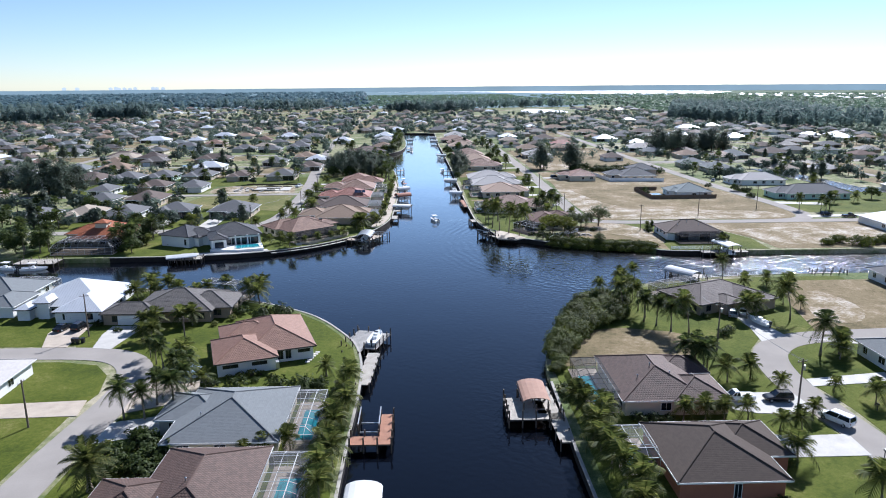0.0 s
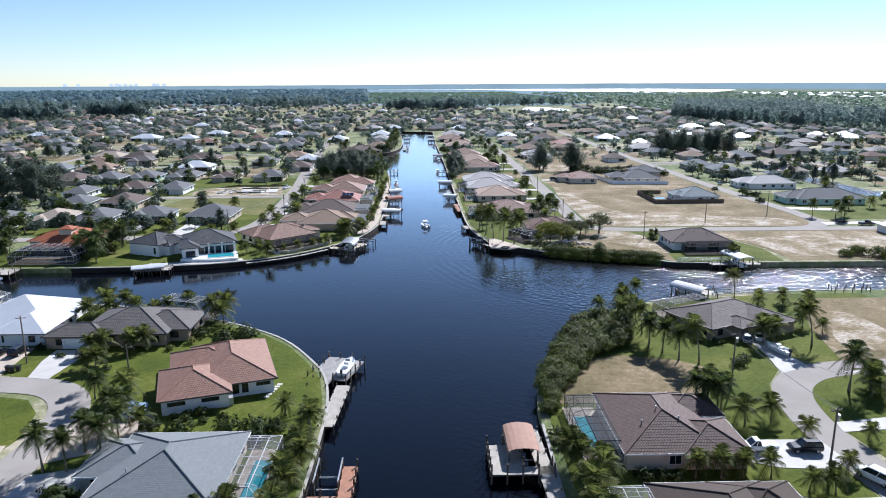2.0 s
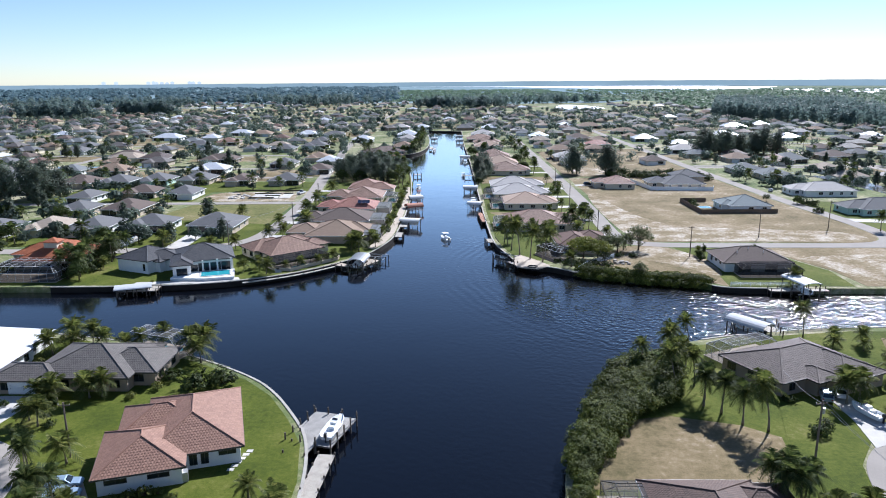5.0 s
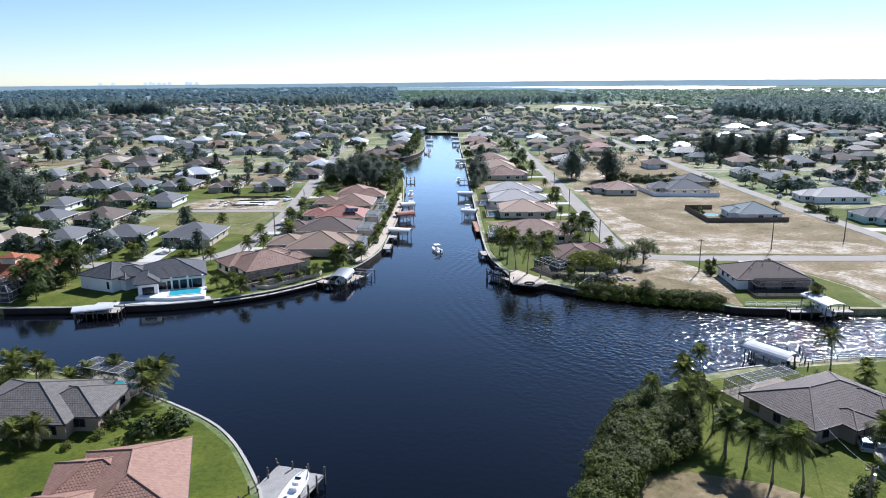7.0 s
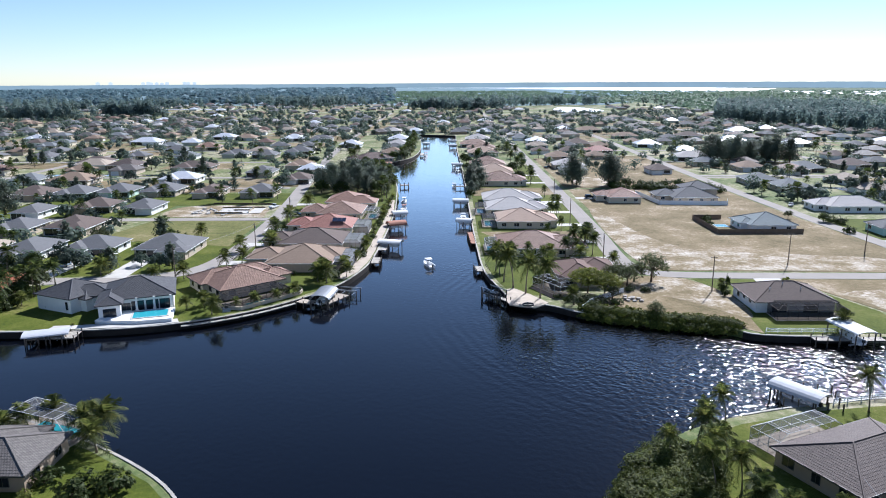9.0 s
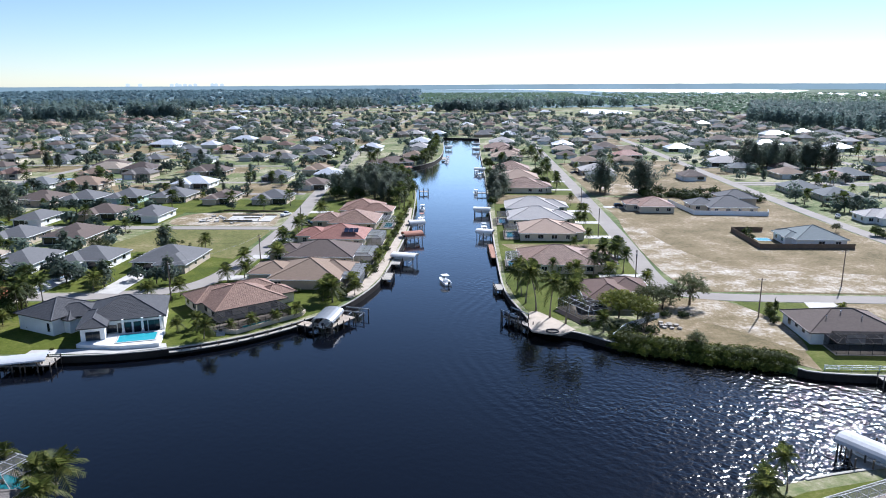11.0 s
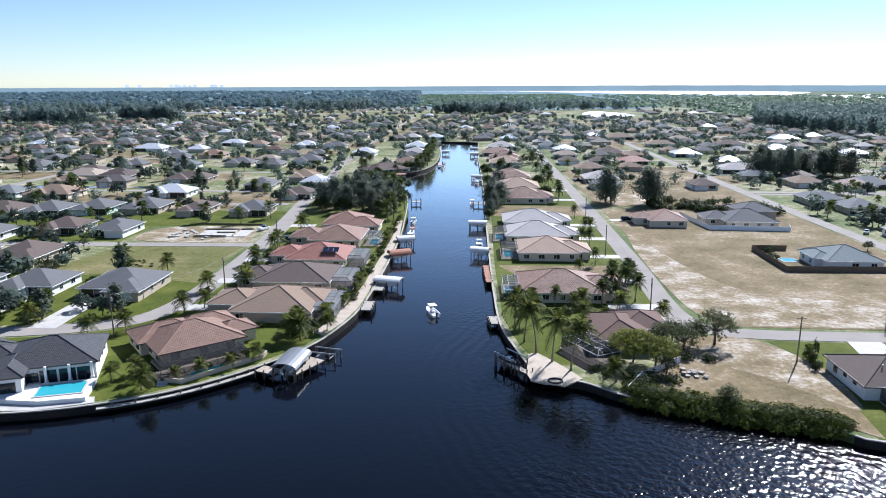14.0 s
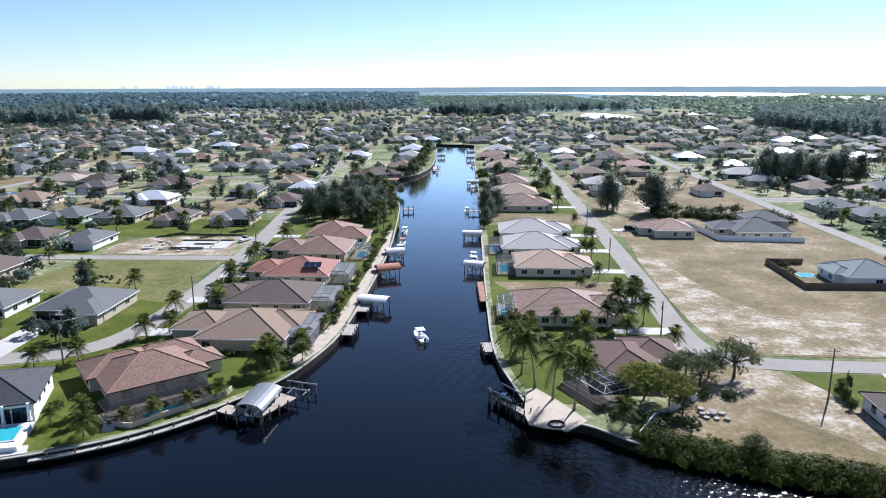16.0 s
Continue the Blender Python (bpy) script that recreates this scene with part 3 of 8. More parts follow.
# roads
ROADS = [
    ("road_1", [(-57.5, -60), (-57.2, 90), (-56.4, 104), (-55.4, 116), (-57.4, 127), (-63, 133.5), (-72, 135.5), (-88, 135.5), (-200, 134)], 6.4, "worn grey asphalt street that bends between lawns"),
    ("road_2", [(62.8, -60), (62.8, 90), (61.8, 104), (61.1, 113), (61.4, 119), (62.6, 125.5), (65, 130.8), (69.5, 135), (75, 137.2), (84, 138.3), (130, 141), (220, 142)], 6.3, "worn grey asphalt street that ends in a bend"),
    ("road_3", [(-200, 254), (-100, 255), (-80, 258.5), (-67, 264), (-61.5, 275), (-60, 300), (-61, 345), (-64, 385), (-68, 425), (-71, 470), (-74, 520)], 6.2, "grey asphalt street curving past the vacant lots"),
    ("road_4", [(-62, 343.5), (-118, 342), (-200, 340), (-330, 338)], 5.4, "narrow grey side street beside a dry lot"),
    ("road_5", [(220, 262), (140, 262), (92, 262.3), (69, 263), (61, 267), (58.4, 276), (58.2, 290), (58.9, 310), (59.2, 345), (59, 402), (58.2, 490), (57, 600), (55.5, 780), (55, 806), (55, 1250)], 6.0, "straight grey asphalt street beside vacant lots"),
    ("road_6", [(128, 262), (143, 264), (150, 275), (150, 300), (146, 350), (144, 420), (143, 500), (143, 640), (142, 1000)], 6.0, "grey asphalt street with a rounded corner"),
    ("road_7", [(145, 470), (200, 470), (420, 468)], 5.5, "pale side street between gardens"),
    ("road_8", [(55, 806), (-20, 812), (-420, 818)], 6.0, "pale cross street beyond the canal's end"),
    ("road_9", [(-74, 520), (-80, 560), (-90, 800), (-95, 1250)], 5.5, "far grey street between houses"),
    ("road_10", [(-240, 270), (-240, 1200)], 5.5, "far grey street between gardens"),
    ("road_11", [(250, 270), (250, 1100)], 5.5, "far pale street between gardens"),
    ("road_12", [(-74, 425), (-180, 420), (-420, 416)], 5.0, "pale lane behind the grey-roofed houses"),
]
for k, (name, line, width, label) in enumerate(ROADS):
    patch(name, ribbon(rounded(line, 2), width), GROUND + 0.085 + 0.0045 * (k % 4), M["asphalt"], label, "road")

# lawns, dry lots and sand
LAWNS = [
    ([(-16, -60), (-53.5, -60), (-53, 100), (-52, 114), (-54.5, 124), (-60, 130), (-70, 131.5), (-75, 139.5), (-100, 139.5), (-130, 140), (-130, 183), (-95, 182), (-75, 178.8), (-58, 173.5),
      (-45, 167), (-32.5, 158.5), (-26.5, 152), (-21.5, 143.5), (-18, 136), (-16.2, 126), (-16, 112)], "green", "mown green lawn running down to the curved seawall"),
    ([(-61, -60), (-61, 110), (-60, 116), (-62, 124), (-66, 129), (-74, 131), (-90, 131), (-130, 130), (-130, -60)], "green", "mown green lawn inside the street bend"),
    ([(20, -60), (59.2, -60), (59.2, 90), (58.0, 108), (58.0, 118), (59.6, 126), (61.2, 131), (66, 137.3), (70, 139.2), (78, 140.6), (110, 143), (110, 184), (88, 184), (70, 181), (54, 176), (42, 169.5), (32, 158), (25, 140), (20.5, 126)], "green", "bright green lawn round the point house"),
    ([(66.2, -60), (66.0, 105), (64.4, 116), (65.0, 123), (67.0, 128.6), (70.4, 132.6), (76, 135.2), (88, 136.5), (130, 138), (130, -60)], "green", "bright green lawn with palms inside the bend"),
    ([(-20, 262), (-24, 252), (-31, 241.5), (-39, 232.5), (-48, 226.4), (-62, 220.2), (-86, 218), (-130, 217.5), (-130, 251), (-100, 251.5), (-82, 254), (-70, 258.5), (-64, 265), (-57.6, 275), (-56.5, 300),
      (-57.5, 345), (-60, 385), (-64, 425), (-40, 440), (-22, 440), (-17.2, 400), (-16.6, 360), (-16.4, 312), (-17.2, 277)], "green", "mown lawns of the canal-side houses"),
    ([(-64, 275), (-63.5, 300), (-64, 306), (-100, 304), (-150, 306), (-150, 262), (-100, 260), (-82, 263), (-70, 267)], "green", "bright lawn beside the street curve"),
    ([(-66, 376), (-69, 408), (-110, 408), (-180, 404), (-180, 372), (-112, 374)], "green", "thin lawn round the row of grey-roofed houses"),
    ([(-112, 347), (-180, 345), (-180, 372), (-112, 374)], "green", "thin lawn beside the sandy lots"),
    ([(18, 276), (17, 320), (17, 400), (15.5, 520), (57, 520), (57.5, 420), (57.6, 345), (57.6, 285), (57, 274), (52, 264), (46, 258), (34, 244), (24, 244), (21.5, 253), (19.5, 262)], "green", "lawns of the houses on the opposite bank"),
    ([(74, 216.8), (107, 217), (108, 232), (101, 250), (96, 258.5), (73, 259.5), (79, 244), (75, 222)], "green", "green lawn round the white corner house"),
    ([(148, 300), (154, 280), (230, 275), (230, 340), (150, 345)], "green", "lawn beside the outer street"),
    ([(108, 318), (106, 343), (136, 343), (136, 318)], "green", "fenced back lawn with a small pool"),
]
for outline, _, label in LAWNS:
    patch("lawn", outline, GROUND + 0.04, M["lawn"], label, "lawn")
DRY_LOTS = [
    ([(22, 124.5), (46, 124.6), (48.5, 129), (52.5, 134), (53.5, 138.5), (49, 142.2), (39, 145.2), (30, 143.5), (25, 136)], "dry yellow grass lot behind the hedge"),
    ([(80, 141), (120, 139), (122, 180), (92, 180), (84, 160)], "dry sandy lot beside the canal"),
    ([(-65, 297), (-65.5, 340), (-108, 339.5), (-112, 320), (-114, 306), (-94, 304)], "dry yellow-green vacant lot at the street corner"),
    ([(40, 231.4), (50, 227.2), (62, 223.8), (71, 220.6), (75, 217), (77, 236), (79, 244), (72, 259), (66, 262), (58, 262), (50, 250)], "dry vacant lot behind the waterside bushes"),
    ([(66, 268), (140, 265.8), (146.5, 276), (146.5, 300), (142, 352), (140, 420), (64.8, 420), (65, 345), (65, 285)], "large dry vacant lot of yellow grass"),
    ([(64, 425), (139.5, 425), (139, 560), (63, 560)], "dry vacant lots with scattered shrubs"),
    ([(18, 400), (56, 402), (56.5, 425), (16.5, 425)], "dry vacant lot between two houses"),
    ([(23, 309), (52, 309), (52, 321), (18, 320)], "dry worn grass strip between two houses"),
    ([(-30, 406), (-60, 404), (-66, 430), (-30, 440)], "dry shaded lot under dark trees"),
    ([(-80, 412), (-170, 408), (-200, 450), (-160, 455), (-90, 432)], "pale dry lot behind the white roof"),
    ([(110, 217), (230, 217), (230, 258), (97, 258.8), (102, 250), (109, 232)], "dry sandy lot behind the seawall"),
]
for outline, label in DRY_LOTS:
    patch("vacant_lot", outline, GROUND + 0.06, M["meadow" if "yellow-green" in label or "shaded" in label else "dry"], label, "dry grass")
SAND = [
    ([(-67, 347.5), (-70, 373), (-88, 375), (-110, 372), (-111, 348), (-90, 346.5)], "bare sandy building lot with rubble"),
    ([(66, 269), (138, 267), (143, 274), (136, 284), (110, 287), (84, 292), (75, 310), (70, 345), (66, 372), (62.8, 345), (62, 285)], "bare pale sand along the street edge"),
    ([(67, 259), (58, 256), (57, 247), (66, 240), (74, 228), (77.5, 226), (79, 243), (73.5, 258)], "bare sand track across the vacant lot"),
    ([(112, 222), (200, 222), (200, 250), (104, 251), (110, 236)], "bare sand with sparse dry grass"),
    ([(84, 147), (93, 145), (100, 156), (98, 170), (92, 170), (87, 158)], "bare sand in a worn vacant lot"),
    ([(72, 430), (96, 428), (96, 462), (70, 466)], "bare sand under feathery trees"),
]
for outline, label in SAND:
    patch("sand_patch", rounded(outline + outline[:1], 2)[:-1], GROUND + 0.075, M["sand"], label, "sand")

# ---- houses ----
def hip_roof(x0, y0, x1, y1, z, slope, over=0.6, gable=False, course=0.0):
    """Closed hipped roof over a block with its eaves: the mesh, the lines of hips and ridge, and the eaves' rectangle. With course, the slopes rise in overlapping rows of tiles."""
    x0, y0, x1, y1 = x0 - over, y0 - over, x1 + over, y1 + over
    w, d = x1 - x0, y1 - y0
    half = min(w, d) / 2
    top = z + half * slope
    in_ = 0 if gable else half
    along_x = w >= d
    mx, my = (x0 + x1) / 2, (y0 + y1) / 2
    a, b = ((x0 + in_, my, top), (x1 - in_ - 0.01, my, top)) if along_x else ((mx, y0 + in_, top), (mx, y1 - in_ - 0.01, top))
    m = Mesh()
    m.v = [(x0, y0, z), (x1, y0, z), (x1, y1, z), (x0, y1, z), a, b, (x0, y0, z - 0.2), (x1, y0, z - 0.2), (x1, y1, z - 0.2), (x0, y1, z - 0.2)]
    faces = [(0, 1, 5, 4), (2, 3, 4, 5), (1, 2, 5), (3, 0, 4)] if along_x else [(1, 2, 5, 4), (3, 0, 4, 5), (0, 1, 4), (2, 3, 5)]
    lip = 0.024
    for f in faces:
        p, q = Vector(m.v[f[0]]), Vector(m.v[f[1]])
        e = (q - p).normalized()
        tr, tl = Vector(m.v[f[2]]), Vector(m.v[f[-1]])
        run = ((tl - p) - e * (tl - p).dot(e)).length

        def uv(c):
            k = Vector(c) - p
            u = k.dot(e)
            return (u + p.x * 0.37, (k - e * u).length)
        rows = round(run / course) if course else 0
        if not rows:
            m.f.append(f)
            m.uv.extend(uv(m.v[k]) for k in f)
            continue
        nrm = e.cross(tl - p).normalized()
        low = (f[0], f[1])
        for r in range(rows):
            s0, s1 = r / rows, (r + 1) / rows
            i = len(m.v)
            up = [p.lerp(tl, s0) + nrm * lip, q.lerp(tr, s0) + nrm * lip]
            hi = [p.lerp(tl, s1), q.lerp(tr, s1)]
            m.v.extend(tuple(c) for c in up + hi)
            m.f.append((low[0], low[1], i + 1, i))
            m.f.append((i, i + 1, i + 3, i + 2))
            m.uv.extend([uv(m.v[low[0]]), uv(m.v[low[1]]), uv(up[1]), uv(up[0]), uv(up[0]), uv(up[1]), uv(hi[1]), uv(hi[0])])
            low = (i + 2, i + 3)
    for f in ((6, 7, 1, 0), (7, 8, 2, 1), (8, 9, 3, 2), (9, 6, 0, 3), (9, 8, 7, 6)):
        m.f.append(f)
        m.uv.extend([(0.0, 0.0)] * 4)
    lines = []
    if (Vector(b) - Vector(a)).length > 0.4:
        lines.append((a, b))
    if not gable:
        c = m.v
        lines += [(c[0], a), (c[3], a), (c[1], b), (c[2], b)] if along_x else [(c[0], a), (c[1], a), (c[3], b), (c[2], b)]
    return m, lines, (x0, y0, x1, y1)


def fascia_boards(m, box, z):
    """One closed frame of boards round the eaves."""
    x0, y0, x1, y1 = box
    t, lo, hi = 0.05, z - 0.22, z + 0.015
    ring = [[(x0 - g, y0 - g, h), (x1 + g, y0 - g, h), (x1 + g, y1 + g, h), (x0 - g, y1 + g, h)] for g, h in ((t, lo), (t, hi), (0.002, hi), (0.002, lo))]
    m.v = [p for r in ring for p in r]
    for k in range(4):
        n = (k + 1) % 4
        for j in range(4):
            a, b = k * 4 + j, k * 4 + (j + 1) % 4
            c, d = n * 4 + (j + 1) % 4, n * 4 + j
            m.f.append((a, b, c, d))
            m.uv.extend([(0.0, 0.0)] * 4)


def window_mesh(w, h):
    """Frame of a window in the x-z plane that faces -y, with its middle bar."""
    f = Mesh()
    t = 0.08
    f.box(-w / 2 - t, -0.06, -t, w / 2 + t, 0.02, 0)
    f.box(-w / 2 - t, -0.06, h, w / 2 + t, 0.02, h + t)
    f.box(-w / 2 - t, -0.06, 0, -w / 2, 0.02, h)
    f.box(w / 2, -0.06, 0, w / 2 + t, 0.02, h)
    f.box(-0.03, -0.05, 0, 0.03, 0.02, h)
    p = Mesh()
    p.box(-w / 2, -0.025, 0, w / 2, 0.02, h)
    return f, p


WINDOWS = {}


def add_window(parent, x, y, z, turn, w, h, dark=False):
    key = (w, h, dark)
    if key not in WINDOWS:
        f, p = window_mesh(w, h)
        WINDOWS[key] = (f.data("window", M["dark_trim" if dark else "trim"]), p.data("pane", M["glass"]))
    fr, pa = WINDOWS[key]
    ob = part("window", fr, None, parent)
    ob.matrix_basis = pose(x, y, z, 0, 0, turn)
    part("pane", pa, None, ob)


DOORS = {}


def add_garage(parent, x, y, turn, w=4.9):
    if w not in DOORS:
        m = Mesh()
        side = [(0.02, 0.0)] + [q for r in range(4) for q in ((-0.02, r * 0.55 + 0.01), (-0.055, r * 0.55 + 0.06), (-0.055, r * 0.55 + 0.48), (-0.02, r * 0.55 + 0.54))] + [(0.02, 2.2)]
        loft(m, [[(-w / 2, q, z) for q, z in side], [(w / 2, q, z) for q, z in side]])
        DOORS[w] = m.data("garage_door", M["trim"])
    part("garage_door", DOORS[w], None, parent).matrix_basis = pose(x, y, 0.02, 0, 0, turn)


def add_door(parent, x, y, turn):
    if "door" not in DOORS:
        m = Mesh()
        m.box(-0.5, -0.05, 0, 0.5, 0.02, 2.1)
        m.box(-0.62, -0.08, 0, -0.5, 0.02, 2.2)
        m.box(0.5, -0.08, 0, 0.62, 0.02, 2.2)
        m.box(-0.62, -0.08, 2.1, 0.62, 0.02, 2.22)
        DOORS["door"] = m.data("front_door", M["tan_wall"])
        k = Mesh()
        k.tube([(0.36, -0.05, 1.0), (0.36, -0.12, 1.0)], 0.04, 6)
        DOORS["knob"] = k.data("door_handle", M["steel"])
    ob = part("front_door", DOORS["door"], None, parent)
    ob.matrix_basis = pose(x, y, 0.02, 0, 0, turn)
    part("door_handle", DOORS["knob"], None, ob)


def inside(x, y, blocks, skip):
    return any(k != skip and b[0] - 0.1 < x < b[2] + 0.1 and b[1] - 0.1 < y < b[3] + 0.1 for k, b in enumerate(blocks))


SIDES = {"s": (0, 0, -1), "n": (180, 0, 1), "w": (-90, -1, 0), "e": (90, 1, 0)}


def house(label, x, y, turn, blocks, wall, roof, slope=0.40, caps=True, windows=None, every=4.2, dark=False, garage=None, door=None, vents=0, seed=0, sides="snew", gable=()):
    """A one-storey house of one or more hipped blocks (x0, y0, x1, y1[, eaves height]) round x, y; turn in degrees."""
    rnd = random.Random(seed * 7 + int(x * 3 + y))
    course = 0.46 if caps and ("tile" in ROOF_WORDS[roof]) else 0.0
    root = thing("house", label, "house", pose(x, y, GROUND, 0, 0, turn))
    for k, b in enumerate(blocks):
        eave = (b[4] if len(b) > 4 else 2.75) + 0.004 * k
        walls = Mesh()
        walls.box(b[0] + 0.002 * k, b[1] + 0.002 * k, -0.3, b[2] - 0.002 * k, b[3] - 0.002 * k, eave - 0.1)
        part("wall", walls, M[wall], root)
        tiles, lines, box = hip_roof(*b[:4], eave, slope, gable=k in gable, course=course)
        top = part("roof", tiles, R[roof], root, ROOF_WORDS[roof] + " roof")
        boards = Mesh()
        fascia_boards(boards, box, eave)
        part("fascia", boards, M["dark_trim" if dark else "trim"], root)
        for a, c in lines if caps else ():
            ridge = Mesh()
            ridge.tube([a, c], 0.13, 6)
            part("ridge_cap", ridge, R[roof], top)
    if windows is None:
        windows = []
        for k, b in enumerate(blocks):
            for s in sides:
                length = b[2] - b[0] if s in "sn" else b[3] - b[1]
                count = int(length // every)
                for j in range(count):
                    if rnd.random() < 0.2:
                        continue
                    windows.append((k, s, (j + 0.5) / count, rnd.choice((1.2, 1.6, 1.8)), 1.25, 0.85))
    for k, s, f, w, h, sill in windows:
        b = blocks[k]
        rz, dx, dy = SIDES[s]
        px = b[0] + (b[2] - b[0]) * f if s in "sn" else (b[0] if s == "w" else b[2])
        py = b[1] + (b[3] - b[1]) * f if s in "ew" else (b[1] if s == "s" else b[3])
        if inside(px + dx * 0.3, py + dy * 0.3, blocks, k):
            continue
        add_window(root, px + dx * 0.01, py + dy * 0.01, sill, rz, w, h, dark)
    if garage:
        k, s, f = garage
        b = blocks[k]
        rz, dx, dy = SIDES[s]
        add_garage(root, (b[0] + (b[2] - b[0]) * f if s in "sn" else (b[0] if s == "w" else b[2])) + dx * 0.02,
                   (b[1] + (b[3] - b[1]) * f if s in "ew" else (b[1] if s == "s" else b[3])) + dy * 0.02, rz)
    if door:
        k, s, f = door
        b = blocks[k]
        rz, dx, dy = SIDES[s]
        add_door(root, (b[0] + (b[2] - b[0]) * f if s in "sn" else (b[0] if s == "w" else b[2])) + dx * 0.02,
                 (b[1] + (b[3] - b[1]) * f if s in "ew" else (b[1] if s == "s" else b[3])) + dy * 0.02, rz)
    for j in range(vents):
        b = blocks[0]
        v = Mesh()
        px, py = b[0] + (b[2] - b[0]) * (0.25 + 0.2 * j), b[1] + (b[3] - b[1]) * (0.28 + 0.12 * (j % 2))
        hz = (b[4] if len(b) > 4 else 2.75) + slope * (min(px - b[0], b[2] - px, py - b[1], b[3] - py) + 0.6)
        v.tube([(px, py, hz - 0.2), (px, py, hz + 0.45)], 0.09, 6)
        v.tube([(px, py, hz + 0.45), (px, py, hz + 0.58)], [0.16, 0.05], 6)
        part("roof_vent", v, M["steel"], root)
    return root


def box_house(label, x0, y0, x1, y1, wall, roof, extra=(), turn=0, **kw):
    """House given by the rectangle of its eaves in the plan; extra blocks likewise."""
    cx, cy = (x0 + x1) / 2, (y0 + y1) / 2
    i = 0.6
    blocks = [(b[0] - cx + i, b[1] - cy + i, b[2] - cx - i, b[3] - cy - i, *b[4:]) for b in ((x0, y0, x1, y1), *extra)]
    return house(label, cx, cy, turn, blocks, wall, roof, **kw)


def pool_cage(label, x, y, turn, w, d, metal="cage_white", screen="screen", high=3.3, pool=True, step=2.2, flat=True):
    """Screened pool enclosure; the house stands along its +y side, which stays open."""
    root = thing("pool_enclosure", label, "pool cage", pose(x, y, GROUND + 0.05, 0, 0, turn))
    n = max(2, round(w / step))
    eave, inset = 2.4, min(1.5, d * 0.34)
    x0, x1 = -w / 2, w / 2
    us = [x0 + w * k / n for k in range(n + 1)]
    tops = [min(max(u, x0 + inset), x1 - inset) for u in us]
    mat = M[metal]

    def bar(name, a, b, t=0.055):
        m = Mesh()
        m.bar(a, b, t)
        part(name, m, mat, root)

    for u, q in zip(us, tops):
        bar("post", (u, 0, 0), (u, 0, eave))
        bar("rafter", (u, 0, eave), (q, inset, high), 0.09 if u in (x0, x1) else 0.055)
    for q in tops[1:-1]:
        bar("rafter", (q, inset, high), (q, d, high))
    k = max(1, round((d - inset) / 2.0))
    for j in range(k + 1):
        v = inset + (d - inset) * j / k
        bar("purlin", (tops[0], v, high), (tops[-1], v, high), 0.09 if j == 0 else 0.055)
        for u, q in ((x0, tops[0]), (x1, tops[-1])):
            bar("post", (u, v, 0), (u, v, eave))
            bar("rafter", (u, v, eave), (q, v, high))
    for u, q in ((x0, tops[0]), (x1, tops[-1])):
        bar("purlin", (q, inset, high), (q, d, high), 0.09)
        bar("purlin", (u, 0, eave), (u, d, eave), 0.09)
        bar("rail", (u, 0, 0.9), (u, d, 0.9))
    bar("purlin", (x0, 0, eave), (x1, 0, eave), 0.09)
    bar("rail", (x0, 0, 0.9), (x1, 0, 0.9))
    s = Mesh()
    s.face([(x0, 0, 0), (x1, 0, 0), (x1, 0, eave), (x0, 0, eave)])
    s.face([(x0, 0, eave), (x1, 0, eave), (tops[-1], inset, high), (tops[0], inset, high)])
    s.face([(tops[0], inset, high), (tops[-1], inset, high), (tops[-1], d, high), (tops[0], d, high)])
    for u, q in ((x0, tops[0]), (x1, tops[-1])):
        s.face([(u, 0, 0), (u, d, 0), (u, d, eave), (u, 0, eave)])
        s.face([(u, 0, eave), (u, d, eave), (q, d, high), (q, inset, high)])
    part("screen", s, M[screen], root)
    deck = Mesh()
    deck.box(us[0] - 0.3, -0.3, -0.15, us[-1] + 0.3, d, 0.06)
    part("deck", deck, M["paver"], root, "pale paver pool deck")
    if pool:
        swimming_pool(x, y, turn, -w * 0.32, d * 0.18, w * 0.32, d * 0.72, GROUND + 0.12)
    return root


def swimming_pool(x, y, turn, x0, y0, x1, y1, z, label="turquoise swimming pool with a pale coping"):
    root = thing("swimming_pool", label, "pool", pose(x, y, z, 0, 0, turn))
    c = Mesh()
    t = 0.35
    c.box(x0 - t, y0 - t, -0.12, x1 + t, y0, 0.05)
    c.box(x0 - t, y1, -0.12, x1 + t, y1 + t, 0.05)
    c.box(x0 - t, y0, -0.12, x0, y1, 0.05)
    c.box(x1, y0, -0.12, x1 + t, y1, 0.05)
    part("coping", c, M["concrete"], root)
    w = Mesh()
    w.box(x0, y0, -0.12, x1, y1, 0.02)
    part("pool_water", w, POOL, root)
    return root

# ---- plants ----
def leaf_quads(rng, centres, size, up=0.35, out=None, jitter=0.55):
    """Small leaves round the given points: n x 4 x 3. out: the ways in which they mostly face."""
    n = len(centres)
    nrm = rng.normal(size=(n, 3))
    nrm[:, 2] = np.abs(nrm[:, 2]) + up
    nrm /= np.linalg.norm(nrm, axis=1)[:, None]
    if out is not None:
        nrm = nrm * jitter + out
        nrm /= np.linalg.norm(nrm, axis=1)[:, None] + 1e-9
    a = np.cross(nrm, rng.normal(size=(n, 3)))
    a /= np.linalg.norm(a, axis=1)[:, None]
    b = np.cross(nrm, a)
    s = size * (0.6 + 0.8 * rng.random((n, 1)))
    c = np.asarray(centres)
    return np.stack([c - a * s, c - b * s * 0.6, c + a * s, c + b * s * 0.6], axis=1)


def facing(points, centre):
    d = points - np.asarray(centre)
    return d / (np.linalg.norm(d, axis=1)[:, None] + 1e-9)


